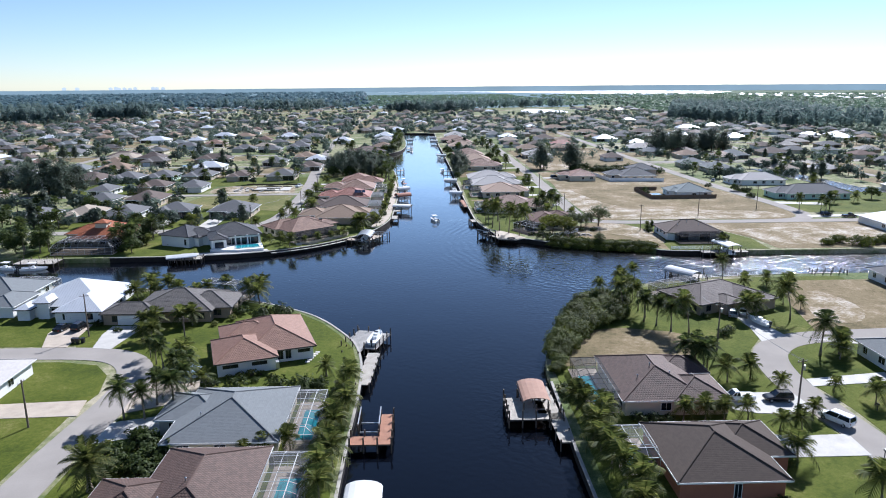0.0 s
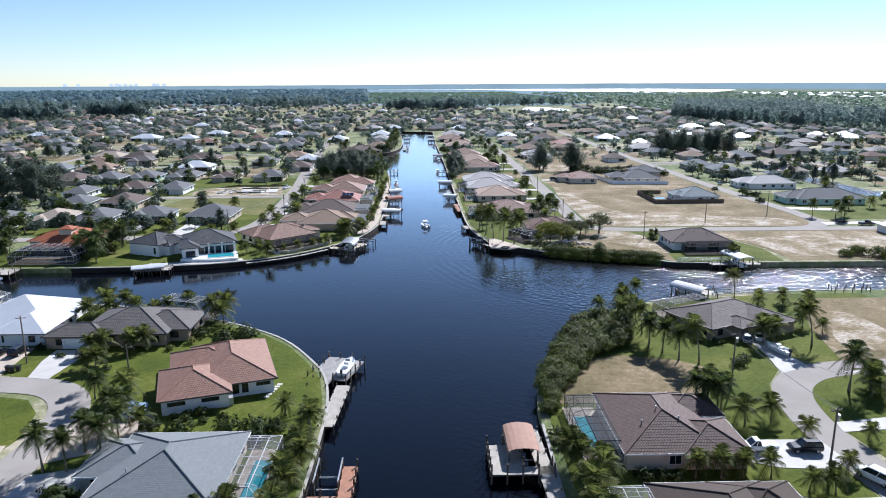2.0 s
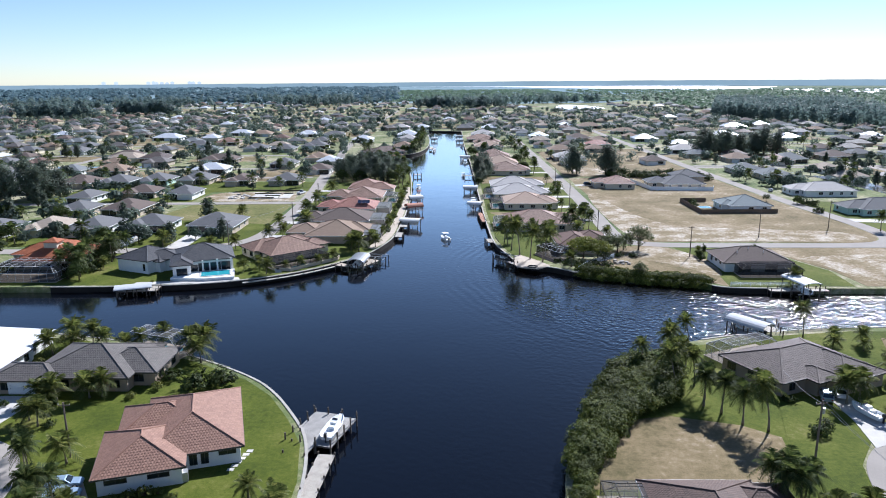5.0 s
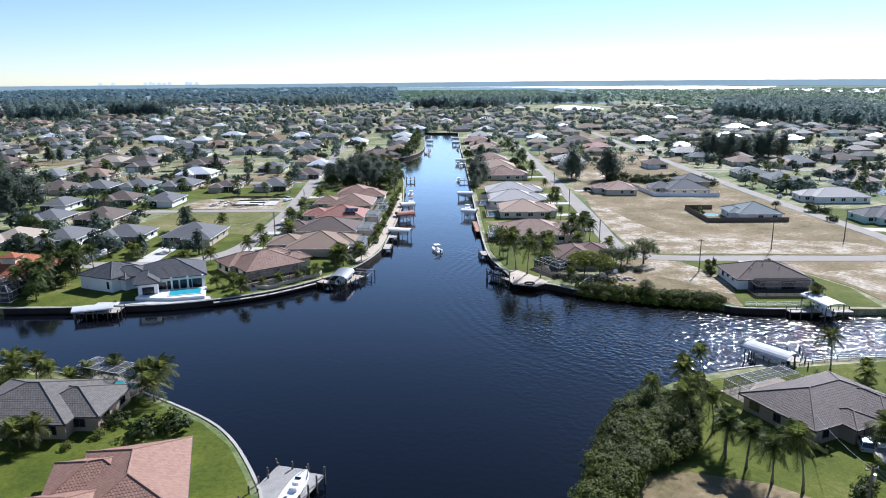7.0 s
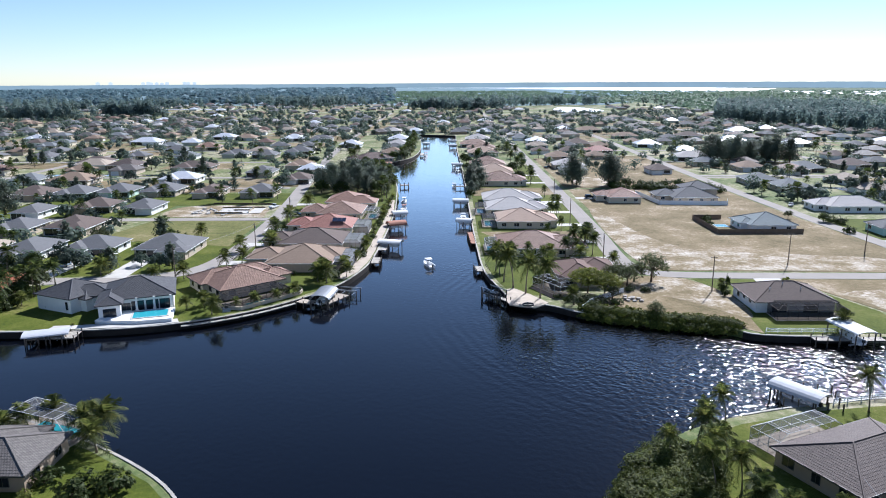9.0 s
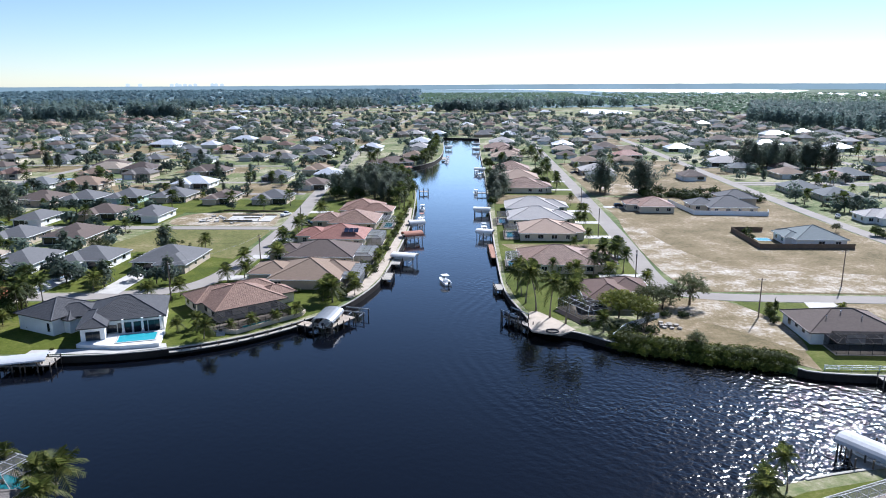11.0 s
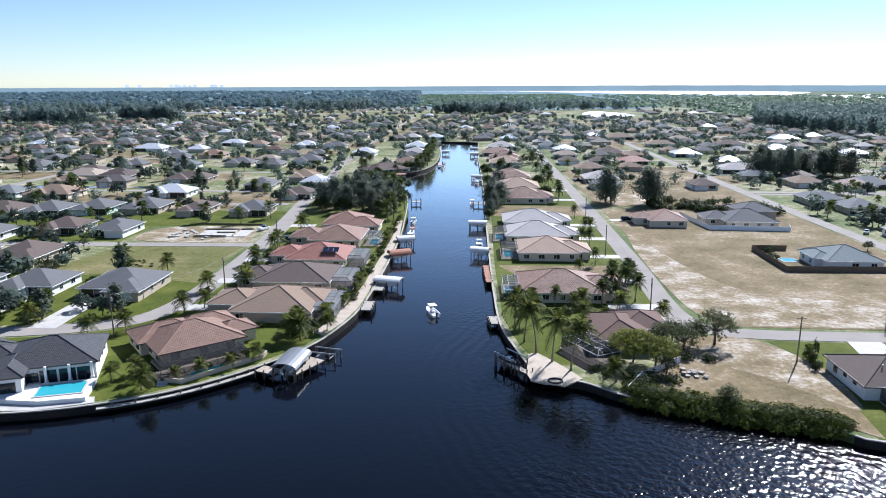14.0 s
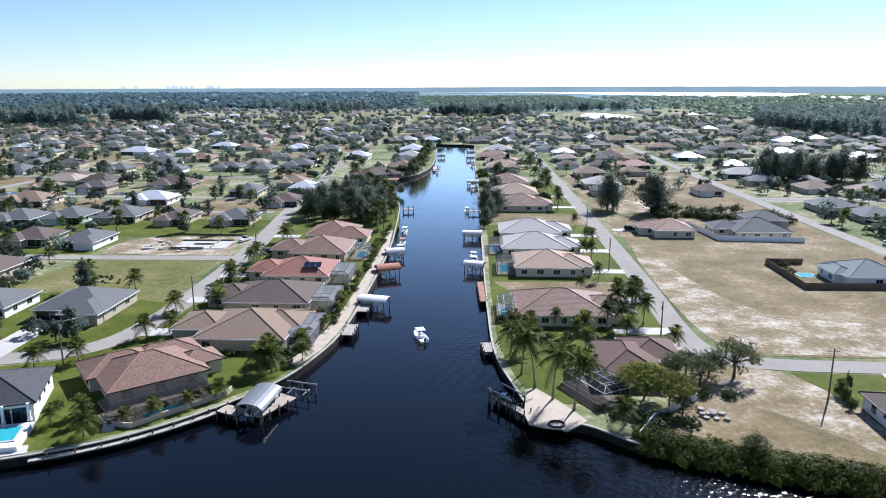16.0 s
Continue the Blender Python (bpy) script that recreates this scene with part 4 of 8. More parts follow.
def clump_points(rng, centre, radius, n, squash=0.75, hollow=0.55):
    """Leaves in small tufts, spread over a hollow clump."""
    tufts = max(1, n // 8)
    p = rng.normal(size=(tufts, 3))
    p /= np.linalg.norm(p, axis=1)[:, None]
    r = hollow + (1 - hollow) * rng.random((tufts, 1)) ** 0.6
    p = np.repeat(p * r, n // tufts, axis=0) * radius
    p += rng.normal(size=p.shape) * min(0.17, radius * 0.12)
    p[:, 2] *= squash
    return p + np.asarray(centre)


def frond_quads(rng, base, heading, length, rise, droop, pairs, width, sag):
    """One feather leaf: a bent midrib with narrow leaflets on both sides. rise: its first angle, in radians."""
    out = []
    h = np.array([math.cos(heading), math.sin(heading), 0.0])
    side = np.array([-h[1], h[0], 0.0])
    prev = None
    for k in range(pairs + 1):
        s = k / pairs
        x = length * s * math.cos(rise) * (1 - 0.1 * s)
        z = length * (s * math.sin(rise) - droop * s ** 2.1)
        p = base + h * x + np.array([0, 0, z])
        if prev is not None:
            tang = (p - prev) / np.linalg.norm(p - prev)
            ln = width * (0.4 + 0.9 * math.sin(math.pi * min(1.0, s * 0.8 + 0.16)))
            wide = length / pairs * 0.85
            out.append([prev - side * 0.04, p - side * 0.03, p + side * 0.03, prev + side * 0.04])
            for sg in (-1, 1):
                d = side * sg * 0.85 + tang * 0.6 + np.array([0, 0, -sag * (0.6 + 0.8 * rng.random())])
                d /= np.linalg.norm(d)
                tip = p + d * ln
                out.append([p - tang * wide / 2, p + tang * wide / 2, tip + tang * wide * 0.12, tip - tang * wide * 0.12])
        prev = p
    return out


def palm_mesh(seed, height, lean, fronds, length, pairs, width, droop_range, rise_range, sag=0.25, trunk=0.17):
    rng = np.random.default_rng(seed)
    t = Mesh()
    pts, rad = [], []
    az = rng.random() * 6.28
    for k in range(7):
        s = k / 6
        pts.append((math.cos(az) * lean * s * s, math.sin(az) * lean * s * s, height * s))
        rad.append(trunk * (1.5 - 0.75 * min(1, s * 3)) if s < 0.34 else trunk * (0.9 - 0.25 * s))
    t.tube(pts, rad, 7)
    top = np.array(pts[-1])
    q = []
    for k in range(fronds):
        f = k / (fronds - 1)
        heading = k * 2.39996 + rng.random() * 0.4
        rise = radians(rise_range[0] + (rise_range[1] - rise_range[0]) * f)
        droop = droop_range[0] + (droop_range[1] - droop_range[0]) * rng.random()
        q += frond_quads(rng, top, heading, length * (0.8 + 0.3 * rng.random()), rise, droop * (0.55 + 0.45 * math.cos(rise)), pairs, width, sag)
    c = Mesh()
    c.quads(np.array(q))
    c.tube([top - np.array([0, 0, 0.7]), top + np.array([0, 0, 0.25])], [trunk * 0.8, trunk * 1.5], 7)
    return t, c


def broad_mesh(seed, height, spread, leaves, size, trunk=0.22, clumps=14, squash=0.75, low=0.35):
    rng = np.random.default_rng(seed)
    t, c = Mesh(), Mesh()
    t.tube([(0, 0, 0), (0.1, 0.05, height * 0.3), (0.05, -0.1, height * 0.55)], [trunk, trunk * 0.7, trunk * 0.45], 7)
    pts, out = [], []
    for k in range(clumps):
        a = k * 2.39996 + rng.random()
        r = spread * math.sqrt((k + 0.5) / clumps) * 0.78
        z = height * (low + (0.95 - low) * (1 - (r / spread) ** 2) * (0.75 + 0.3 * rng.random()))
        centre = (math.cos(a) * r, math.sin(a) * r, z)
        t.tube([(0.05, 0, height * 0.38), (centre[0] * 0.5, centre[1] * 0.5, (height * 0.4 + z) * 0.5 + 0.2), centre], [trunk * 0.4, trunk * 0.25, trunk * 0.08], 5, cap=False)
        pts.append(clump_points(rng, centre, spread * (0.27 + 0.16 * rng.random()), leaves // clumps, squash, 0.45))
        out.append(facing(pts[-1], centre))
    c.quads(leaf_quads(rng, np.concatenate(pts), size, out=np.concatenate(out)))
    return t, c


def pine_mesh(seed, height, spread, leaves, size):
    """Feathery Australian pine: a tall ragged dome of thin drooping twigs on many limbs."""
    rng = np.random.default_rng(seed)
    t, c = Mesh(), Mesh()
    t.tube([(0, 0, 0), (0.15, 0, height * 0.5), (0, 0.2, height * 0.9)], [0.3, 0.18, 0.05], 6)
    pts = []
    limbs = 34
    for k in range(limbs):
        s = 0.06 + 0.86 * k / limbs
        reach = spread * 1.1 * max(0.08, 1.0 - s) ** 0.7 * (0.4 + 0.65 * rng.random())
        a = k * 2.39996 + rng.random() * 0.5
        root = np.array([0, 0, height * s * 0.82])
        tip = root + np.array([math.cos(a) * reach, math.sin(a) * reach, height * 0.14 + reach * 0.7 * rng.random()])
        t.tube([root, tip], [0.07, 0.02], 4, cap=False)
        n = leaves // limbs
        f = 0.25 + 0.8 * rng.random((n, 1))
        pts.append(root + (tip - root) * f + rng.normal(size=(n, 3)) * np.array([0.36, 0.36, 0.5]) * (spread / 4.5))
    p = np.concatenate(pts)
    c.quads(leaf_quads(rng, p, size, 0.1, out=facing(p, (0, 0, height * 0.4)) * 0.7))
    return t, c


def bush_mesh(seed, height, spread, leaves, size, clumps=9):
    rng = np.random.default_rng(seed)
    t, c = Mesh(), Mesh()
    pts = []
    for k in range(clumps):
        a = k * 2.39996 + rng.random()
        r = spread * math.sqrt((k + 0.5) / clumps) * 0.75
        z = height * (0.30 + 0.45 * rng.random() * (1.1 - r / spread))
        t.tube([(0, 0, 0), (math.cos(a) * r, math.sin(a) * r, z)], [0.05, 0.02], 4, cap=False)
        pts.append(clump_points(rng, (math.cos(a) * r, math.sin(a) * r, z), max(spread * 0.36, height * 0.3) * (0.8 + 0.4 * rng.random()), leaves // clumps, 0.85 * height / max(height, spread), 0.35))
    p = np.concatenate(pts)
    p[:, 2] = np.maximum(p[:, 2], 0.04)
    c.quads(leaf_quads(rng, p, size, out=facing(p, (0, 0, height * 0.15)) * 0.8))
    return t, c


SPECIES = {
    # name, label, category, bark, leaf, builder
    "coconut": ("coconut_palm", "tall coconut palm with long arching fronds", "palm tree", "bark", "palm",
                [lambda s=s: palm_mesh(s, 8.4, 1.6, 23, 4.2, 15, 1.0, (0.35, 0.65), (-28, 78), 0.55) for s in (3, 4, 5)]),
    "royal": ("royal_palm", "straight palm with a dense dark crown", "palm tree", "bark", "palm_dark",
              [lambda s=s: palm_mesh(s, 7.0, 0.4, 24, 3.7, 13, 1.0, (0.4, 0.7), (-32, 78), 0.4, 0.2) for s in (6, 7, 8)]),
    "date": ("date_palm", "stout palm with a wide round crown", "palm tree", "bark", "palm",
             [lambda s=s: palm_mesh(s, 3.2, 0.2, 30, 3.2, 14, 0.6, (0.25, 0.55), (-35, 82), 0.15, 0.26) for s in (9, 10)]),
    "small": ("small_palm", "small garden palm with feathery fronds", "palm tree", "bark", "palm",
              [lambda s=s: palm_mesh(s, 2.5, 0.4, 17, 2.5, 11, 0.8, (0.3, 0.6), (-20, 80), 0.35, 0.11) for s in (11, 12)]),
    "broad": ("broadleaf_tree", "broad-crowned tree with dark green leaves", "tree", "tree_bark", "leaf",
              [lambda s=s: broad_mesh(s, 6.2, 4.2, 6000, 0.17, low=0.2, clumps=20) for s in (13, 14)]),
    "bright": ("broadleaf_tree", "leafy tree with a bright yellow-green crown", "tree", "tree_bark", "leaf_bright",
               [lambda s=s: broad_mesh(s, 6.2, 5.4, 8000, 0.16, low=0.46, clumps=24, squash=0.55) for s in (15,)]),
    "oak": ("oak_tree", "open-crowned grey-green tree on a short trunk", "tree", "tree_bark", "oak_leaf",
            [lambda s=s: broad_mesh(s, 6.5, 4.2, 4200, 0.14, 0.28, 22, 0.8, 0.25) for s in (16,)]),
    "pine": ("australian_pine", "tall dark feathery pine", "tree", "tree_bark", "pine",
             [lambda s=s: pine_mesh(s, 11.5, 6.2, 3000, 0.27) for s in (17, 18, 34)]),
    "bush": ("bush", "rounded dark green garden bush", "bush", "tree_bark", "leaf",
             [lambda s=s: bush_mesh(s, 1.7, 1.5, 1300, 0.105) for s in (19, 20)]),
    "bushy": ("bush", "bright green clipped garden bush", "bush", "tree_bark", "leaf_bright",
              [lambda s=s: bush_mesh(s, 1.3, 1.1, 420, 0.14) for s in (21,)]),
    "mangrove": ("mangrove_bush", "dense waterside bush with small pale leaves", "bush", "tree_bark", "mangrove",
                 [lambda s=s: bush_mesh(s, 4.4, 2.9, 4800, 0.15, 15) for s in (22, 23, 24, 35)]),
    "low": ("mangrove_bush", "low waterside scrub on the bank", "bush", "tree_bark", "mangrove",
            [lambda s=s: bush_mesh(s, 2.0, 2.4, 2600, 0.12, 13) for s in (25, 26)]),
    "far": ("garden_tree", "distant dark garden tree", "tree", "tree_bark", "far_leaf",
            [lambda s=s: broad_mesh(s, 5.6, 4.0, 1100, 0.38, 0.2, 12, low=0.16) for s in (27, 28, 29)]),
    "farpine": ("australian_pine", "distant tall dark pine", "tree", "tree_bark", "pine",
                [lambda s=s: pine_mesh(s, 12, 4.4, 900, 0.55) for s in (30, 31)]),
    "farpalm": ("far_palm", "distant palm with a ragged crown", "palm tree", "bark", "palm_dark",
                [lambda s=s: palm_mesh(s, 5.4, 0.8, 16, 3.3, 4, 1.2, (0.35, 0.65), (-25, 78), 0.35) for s in (32, 33)]),
}
GROWN = {}
planting = random.Random(5)


def plant(kind, x, y, size=1.0, turn=None, group="", z=GROUND, label="", tall=1.0):
    name, words, category, bark, leaf, builders = SPECIES[kind]
    k = planting.randrange(len(builders))
    m = pose(x, y, z, 0, 0, planting.uniform(0, 360) if turn is None else turn) @ Matrix.Diagonal((size, size, size * tall, 1))
    if (kind, k) not in GROWN:
        t, c = builders[k]()
        GROWN[(kind, k)] = (t.data("trunk", M[bark], True), c.data("crown", M[leaf]))
    trunk, crown = GROWN[(kind, k)]
    if kind.startswith("far"):
        ob = tagged(new(name, trunk), label or words, category, group)
        ob.matrix_basis = m
    else:
        ob = thing(name, label or words, category, m, group)
        part("trunk", trunk, None, ob)
    part("crown", crown, None, ob)
    return ob

# ---- vehicles, boats, docks, poles, fences ----
def loft(m, sections):
    """Closed skin through rings of equal length."""
    base = len(m.v)
    n = len(sections[0])
    for ring in sections:
        m.v.extend(tuple(p) for p in ring)
    for k in range(len(sections) - 1):
        for j in range(n):
            a, b = base + k * n + j, base + k * n + (j + 1) % n
            m.f.append((a, b, b + n, a + n))
            m.uv.extend([(0.0, 0.0)] * 4)
    m.f.append(tuple(base + j for j in reversed(range(n))))
    m.f.append(tuple(base + (len(sections) - 1) * n + j for j in range(n)))
    m.uv.extend([(0.0, 0.0)] * (2 * n))


CARS = {}


def car(label, x, y, turn, paint, style="suv", z=GROUND + 0.13):
    """Car or van with its nose towards +x."""
    key = (paint, style)
    if key not in CARS:
        length, width, belt, top = {"suv": (4.7, 1.86, 1.02, 1.72), "sedan": (4.6, 1.8, 0.9, 1.42), "van": (5.2, 1.95, 1.1, 1.85), "pickup": (5.5, 1.95, 1.08, 1.8)}[style]
        hl, hw = length / 2, width / 2
        body = Mesh()

        def ring(xp, w, z0, z1):
            return [(xp, -w, z0 + 0.12), (xp, -w * 0.9, z0), (xp, w * 0.9, z0), (xp, w, z0 + 0.12), (xp, w, z1 - 0.14), (xp, w * 0.93, z1), (xp, -w * 0.93, z1), (xp, -w, z1 - 0.14)]
        loft(body, [ring(-hl, hw * 0.86, 0.42, belt - 0.12), ring(-hl + 0.15, hw * 0.97, 0.3, belt), ring(-hl * 0.4, hw, 0.28, belt), ring(hl * 0.35, hw, 0.28, belt),
                    ring(hl * 0.8, hw * 0.96, 0.3, belt - 0.13), ring(hl - 0.1, hw * 0.88, 0.34, belt - 0.24), ring(hl, hw * 0.78, 0.42, belt - 0.32)])
        c0, c1, c2, c3 = {"suv": (-hl + 0.1, -hl + 0.4, hl * 0.12, hl * 0.42), "sedan": (-hl * 0.72, -hl * 0.38, hl * 0.12, hl * 0.42),
                          "van": (-hl + 0.05, -hl + 0.2, hl * 0.3, hl * 0.6), "pickup": (-hl * 0.1, -hl * 0.02, hl * 0.22, hl * 0.48)}[style]
        glass = Mesh()
        loft(glass, [[(c0, -hw * 0.9, belt - 0.02), (c0, hw * 0.9, belt - 0.02), (c3, hw * 0.9, belt - 0.02), (c3, -hw * 0.9, belt - 0.02)],
                     [(c1, -hw * 0.76, top - 0.08), (c1, hw * 0.76, top - 0.08), (c2, hw * 0.76, top - 0.08), (c2, -hw * 0.76, top - 0.08)]])
        lid = Mesh()
        loft(lid, [[(c1 - 0.06, -hw * 0.79, top - 0.1), (c1 - 0.06, hw * 0.79, top - 0.1), (c2 + 0.08, hw * 0.79, top - 0.1), (c2 + 0.08, -hw * 0.79, top - 0.1)],
                   [(c1 + 0.05, -hw * 0.7, top), (c1 + 0.05, hw * 0.7, top), (c2 - 0.05, hw * 0.7, top), (c2 - 0.05, -hw * 0.7, top)]])
        posts = []
        for sy in (-1, 1):
            for xa, xb in ((c0, c1), (c3, c2), ((c0 + c3) / 2, (c1 + c2) / 2)):
                post = Mesh()
                post.bar((xa, sy * hw * 0.905, belt - 0.02), (xb, sy * hw * 0.775, top - 0.06), 0.09)
                posts.append(post.data("pillar", M[paint]))
        tyre, rim, lamp, tail = Mesh(), Mesh(), Mesh(), Mesh()
        tyre.tube([(0, -0.11, 0), (0, 0.11, 0)], 0.34, 14)
        rim.tube([(0, -0.125, 0), (0, 0.125, 0)], 0.2, 10)
        lamp.box(-0.03, -0.18, -0.07, 0.05, 0.18, 0.07)
        tail.box(-0.05, -0.14, -0.12, 0.03, 0.14, 0.12)
        CARS[key] = (body.data("body", M[paint]), glass.data("glasshouse", M["glass"]), lid.data("roof", M[paint]), tyre.data("tyre", M["rubber"], True), rim.data("rim", M["silver_paint"]),
                     lamp.data("headlight", M["lamp_clear"]), tail.data("tail_light", M["lamp_red"]), hl, hw, belt, posts)
    b, g, r, ty, ri, la, ta, hl, hw, belt, posts = CARS[key]
    root = thing("car" if style in ("suv", "sedan") else style, label, "car" if style != "van" else "van", pose(x, y, z, 0, 0, turn))
    part("body", b, None, root)
    part("glasshouse", g, None, root, "dark tinted glass")
    part("roof", r, None, root)
    for post in posts:
        part("pillar", post, None, root)
    for sx in (-0.62, 0.62):
        for sy in (-1, 1):
            w = part("wheel", ty, None, root)
            w.matrix_basis = pose(hl * sx, sy * (hw - 0.12), 0.34)
            part("rim", ri, None, w)
    for sy in (-1, 1):
        part("headlight", la, None, root).matrix_basis = pose(hl - 0.06, sy * hw * 0.6, belt - 0.42)
        part("tail_light", ta, None, root).matrix_basis = pose(-hl + 0.05, sy * hw * 0.72, belt - 0.3)
    return root


def boat(label, x, y, turn, z=0.0, length=6.8, top="canvas_white", hull="gel_white", group=""):
    """Open motor boat with its bow towards +x."""
    root = thing("motor_boat", label, "boat", pose(x, y, z, 0, 0, turn), group)
    w = length * 0.175
    m = Mesh()
    rings = []
    for s, ww, zb in ((-0.5, 0.92, -0.25), (-0.3, 1.0, -0.3), (0.0, 1.0, -0.3), (0.25, 0.8, -0.25), (0.4, 0.45, -0.1), (0.5, 0.05, 0.35)):
        xs, hw = s * length, w * ww
        rings.append([(xs, 0, zb), (xs, hw * 0.75, zb + 0.18), (xs, hw, 0.72 + 0.25 * max(0, s)), (xs, hw * 0.86, 0.74 + 0.25 * max(0, s)), (xs, hw * 0.8, 0.38 if s < 0.3 else 0.7),
                      (xs, -hw * 0.8, 0.38 if s < 0.3 else 0.7), (xs, -hw * 0.86, 0.74 + 0.25 * max(0, s)), (xs, -hw, 0.72 + 0.25 * max(0, s)), (xs, -hw * 0.75, zb + 0.18)])
    loft(m, rings)
    part("hull", m, M[hull], root)
    c = Mesh()
    c.box(-0.55, -0.45, 0.38, 0.35, 0.45, 1.25)
    c.box(-1.35, -0.5, 0.38, -0.85, 0.5, 0.95)
    part("console", c, M["gel_white"], root)
    g = Mesh()
    g.bar((0.4, -0.42, 1.25), (0.4, 0.42, 1.25), 0.06, 0.5)
    part("windscreen", g, M["glass"], root)
    if top:
        for px in (-1.0, 0.45):
            for py in (-0.62, 0.62):
                p = Mesh()
                p.tube([(px, py, 0.4), (px * 1.05, py, 2.15)], 0.03, 5)
                part("top_post", p, M["steel"], root)
        t = Mesh()
        t.box(-1.5, -0.95, 2.15, 0.85, 0.95, 2.24)
        part("top", t, M[top], root, "canvas sun top")
    e = Mesh()
    e.box(-length / 2 - 0.55, -0.22, 0.55, -length / 2 - 0.02, 0.22, 1.15)
    e.box(-length / 2 - 0.4, -0.08, -0.4, -length / 2 - 0.15, 0.08, 0.55)
    part("outboard_motor", e, M["black"], root, "black outboard motor")
    return root


def dock(label, x, y, turn, outline, wood="dock_wood", piles=2.4, tall=1.2, z=GROUND - 0.05, rails=False):
    """Boarded platform over the water on round pilings."""
    root = thing("dock", label, "dock", pose(x, y, 0, 0, 0, turn))
    outline = fix(list(outline))
    d = Mesh()
    d.prism(outline, z - 0.25, z - 0.04)
    part("frame", d, M["piling"], root)
    xs, ys = [p[0] for p in outline], [p[1] for p in outline]
    top = Mesh()
    # boards across, clipped to the outline
    w = 0.20
    k = min(ys)
    while k < max(ys) - 0.02:
        cuts = []
        mid = k + w / 2
        for (ax, ay), (bx, by) in zip(outline, outline[1:] + outline[:1]):
            if (ay <= mid) != (by <= mid):
                cuts.append(ax + (bx - ax) * (mid - ay) / (by - ay))
        cuts.sort()
        for a, b in zip(cuts[::2], cuts[1::2]):
            top.box(a - 0.05, k + 0.012, z - 0.04, b + 0.05, min(k + w, max(ys)) - 0.012, z + 0.01)
        k += w
    part("decking", top, M[wood], root, "weathered deck boards")
    for (ax, ay), (bx, by) in zip(outline, outline[1:] + outline[:1]):
        n = max(1, round(math.hypot(bx - ax, by - ay) / piles))
        for j in range(n):
            px, py = ax + (bx - ax) * j / n, ay + (by - ay) * j / n
            p = Mesh()
            p.tube([(px, py, -2.3), (px, py, z + tall)], 0.13, 7)
            part("piling", p, M["piling"], root)
    return root


def boat_lift(label, x, y, turn, length=7.5, width=3.8, roof="canvas_grey", arch=0.9, high=3.9, under=None, group=""):
    """Boat lift: pilings, beams and, if given, an arched cover. Long side along x."""
    root = thing("boat_lift", label, "boat lift", pose(x, y, 0, 0, 0, turn), group)
    hl, hw = length / 2, width / 2
    posts = [(-hl + 0.3, -hw + 0.1), (hl - 0.3, -hw + 0.1), (-hl + 0.3, hw - 0.1), (hl - 0.3, hw - 0.1), (0, -hw + 0.1), (0, hw - 0.1)]
    for px, py in posts:
        p = Mesh()
        p.tube([(px, py, -2.3), (px, py, high - arch if roof else high - 1.0)], 0.14, 7)
        part("piling", p, M["piling"], root)
    for sy in (-1, 1):
        b = Mesh()
        rail = high - arch if roof else high - 1.1
        b.bar((-hl, sy * (hw - 0.1), rail), (hl, sy * (hw - 0.1), rail), 0.16, 0.24)
        part("beam", b, M["steel"], root)
    for sx in (-0.5, 0.5):
        b = Mesh()
        b.bar((hl * sx, -hw + 0.2, 0.75), (hl * sx, hw - 0.2, 0.75), 0.16, 0.2)
        part("cradle", b, M["steel"], root)
    if roof:
        m = Mesh()
        n = 8
        for k in range(n):
            a0, a1 = math.pi * k / n, math.pi * (k + 1) / n
            y0, y1 = -math.cos(a0) * (hw + 0.25), -math.cos(a1) * (hw + 0.25)
            z0, z1 = high - arch + math.sin(a0) * arch, high - arch + math.sin(a1) * arch
            m.face([(-hl - 0.3, y0, z0), (-hl - 0.3, y1, z1), (hl + 0.3, y1, z1), (hl + 0.3, y0, z0)])
            m.face([(-hl - 0.3, y0, z0 - 0.08), (hl + 0.3, y0, z0 - 0.08), (hl + 0.3, y1, z1 - 0.08), (-hl - 0.3, y1, z1 - 0.08)])
            for xe in (-hl - 0.3, hl + 0.3):
                m.face([(xe, y0, z0 - 0.08), (xe, y1, z1 - 0.08), (xe, y1, z1), (xe, y0, z0)])
        part("cover", m, M[roof], root, "arched cover")
    if under:
        boat("white motor boat hanging in its lift", x, y, turn, 1.15, min(7.0, length * 0.88), None, under)
    return root


def pole(x, y, turn=0, high=10.5, transformer=True, label="brown wooden utility pole with a crossarm"):
    root = thing("utility_pole", label, "pole", pose(x, y, GROUND, 0, 0, turn))
    m = Mesh()
    m.tube([(0, 0, -0.2), (0, 0, high)], [0.17, 0.11], 8)
    part("shaft", m, M["pole"], root)
    c = Mesh()
    c.bar((-0.9, 0.12, high - 0.5), (0.9, 0.12, high - 0.5), 0.1, 0.12)
    part("crossarm", c, M["pole"], root)
    for px in (-0.8, 0, 0.8):
        i = Mesh()
        i.tube([(px, 0.12, high - 0.44), (px, 0.12, high - 0.26)], 0.05, 6)
        part("insulator", i, M["steel"], root)
    if transformer:
        t = Mesh()
        t.tube([(0.32, 0, high - 1.9), (0.32, 0, high - 1.1)], 0.22, 10)
        part("transformer", t, M["steel"], root, "grey transformer drum")
    return root


def cable(points, label="thin overhead cable between poles", sag=0.9):
    m = Mesh()
    for a, b in zip(points, points[1:]):
        pts = []
        for k in range(9):
            s = k / 8
            pts.append((a[0] + (b[0] - a[0]) * s, a[1] + (b[1] - a[1]) * s, a[2] + (b[2] - a[2]) * s - sag * 4 * s * (1 - s)))
        m.tube(pts, 0.022, 4, cap=False)
    return thing("cable", label, "cable", mesh=m, material=M["wire"])


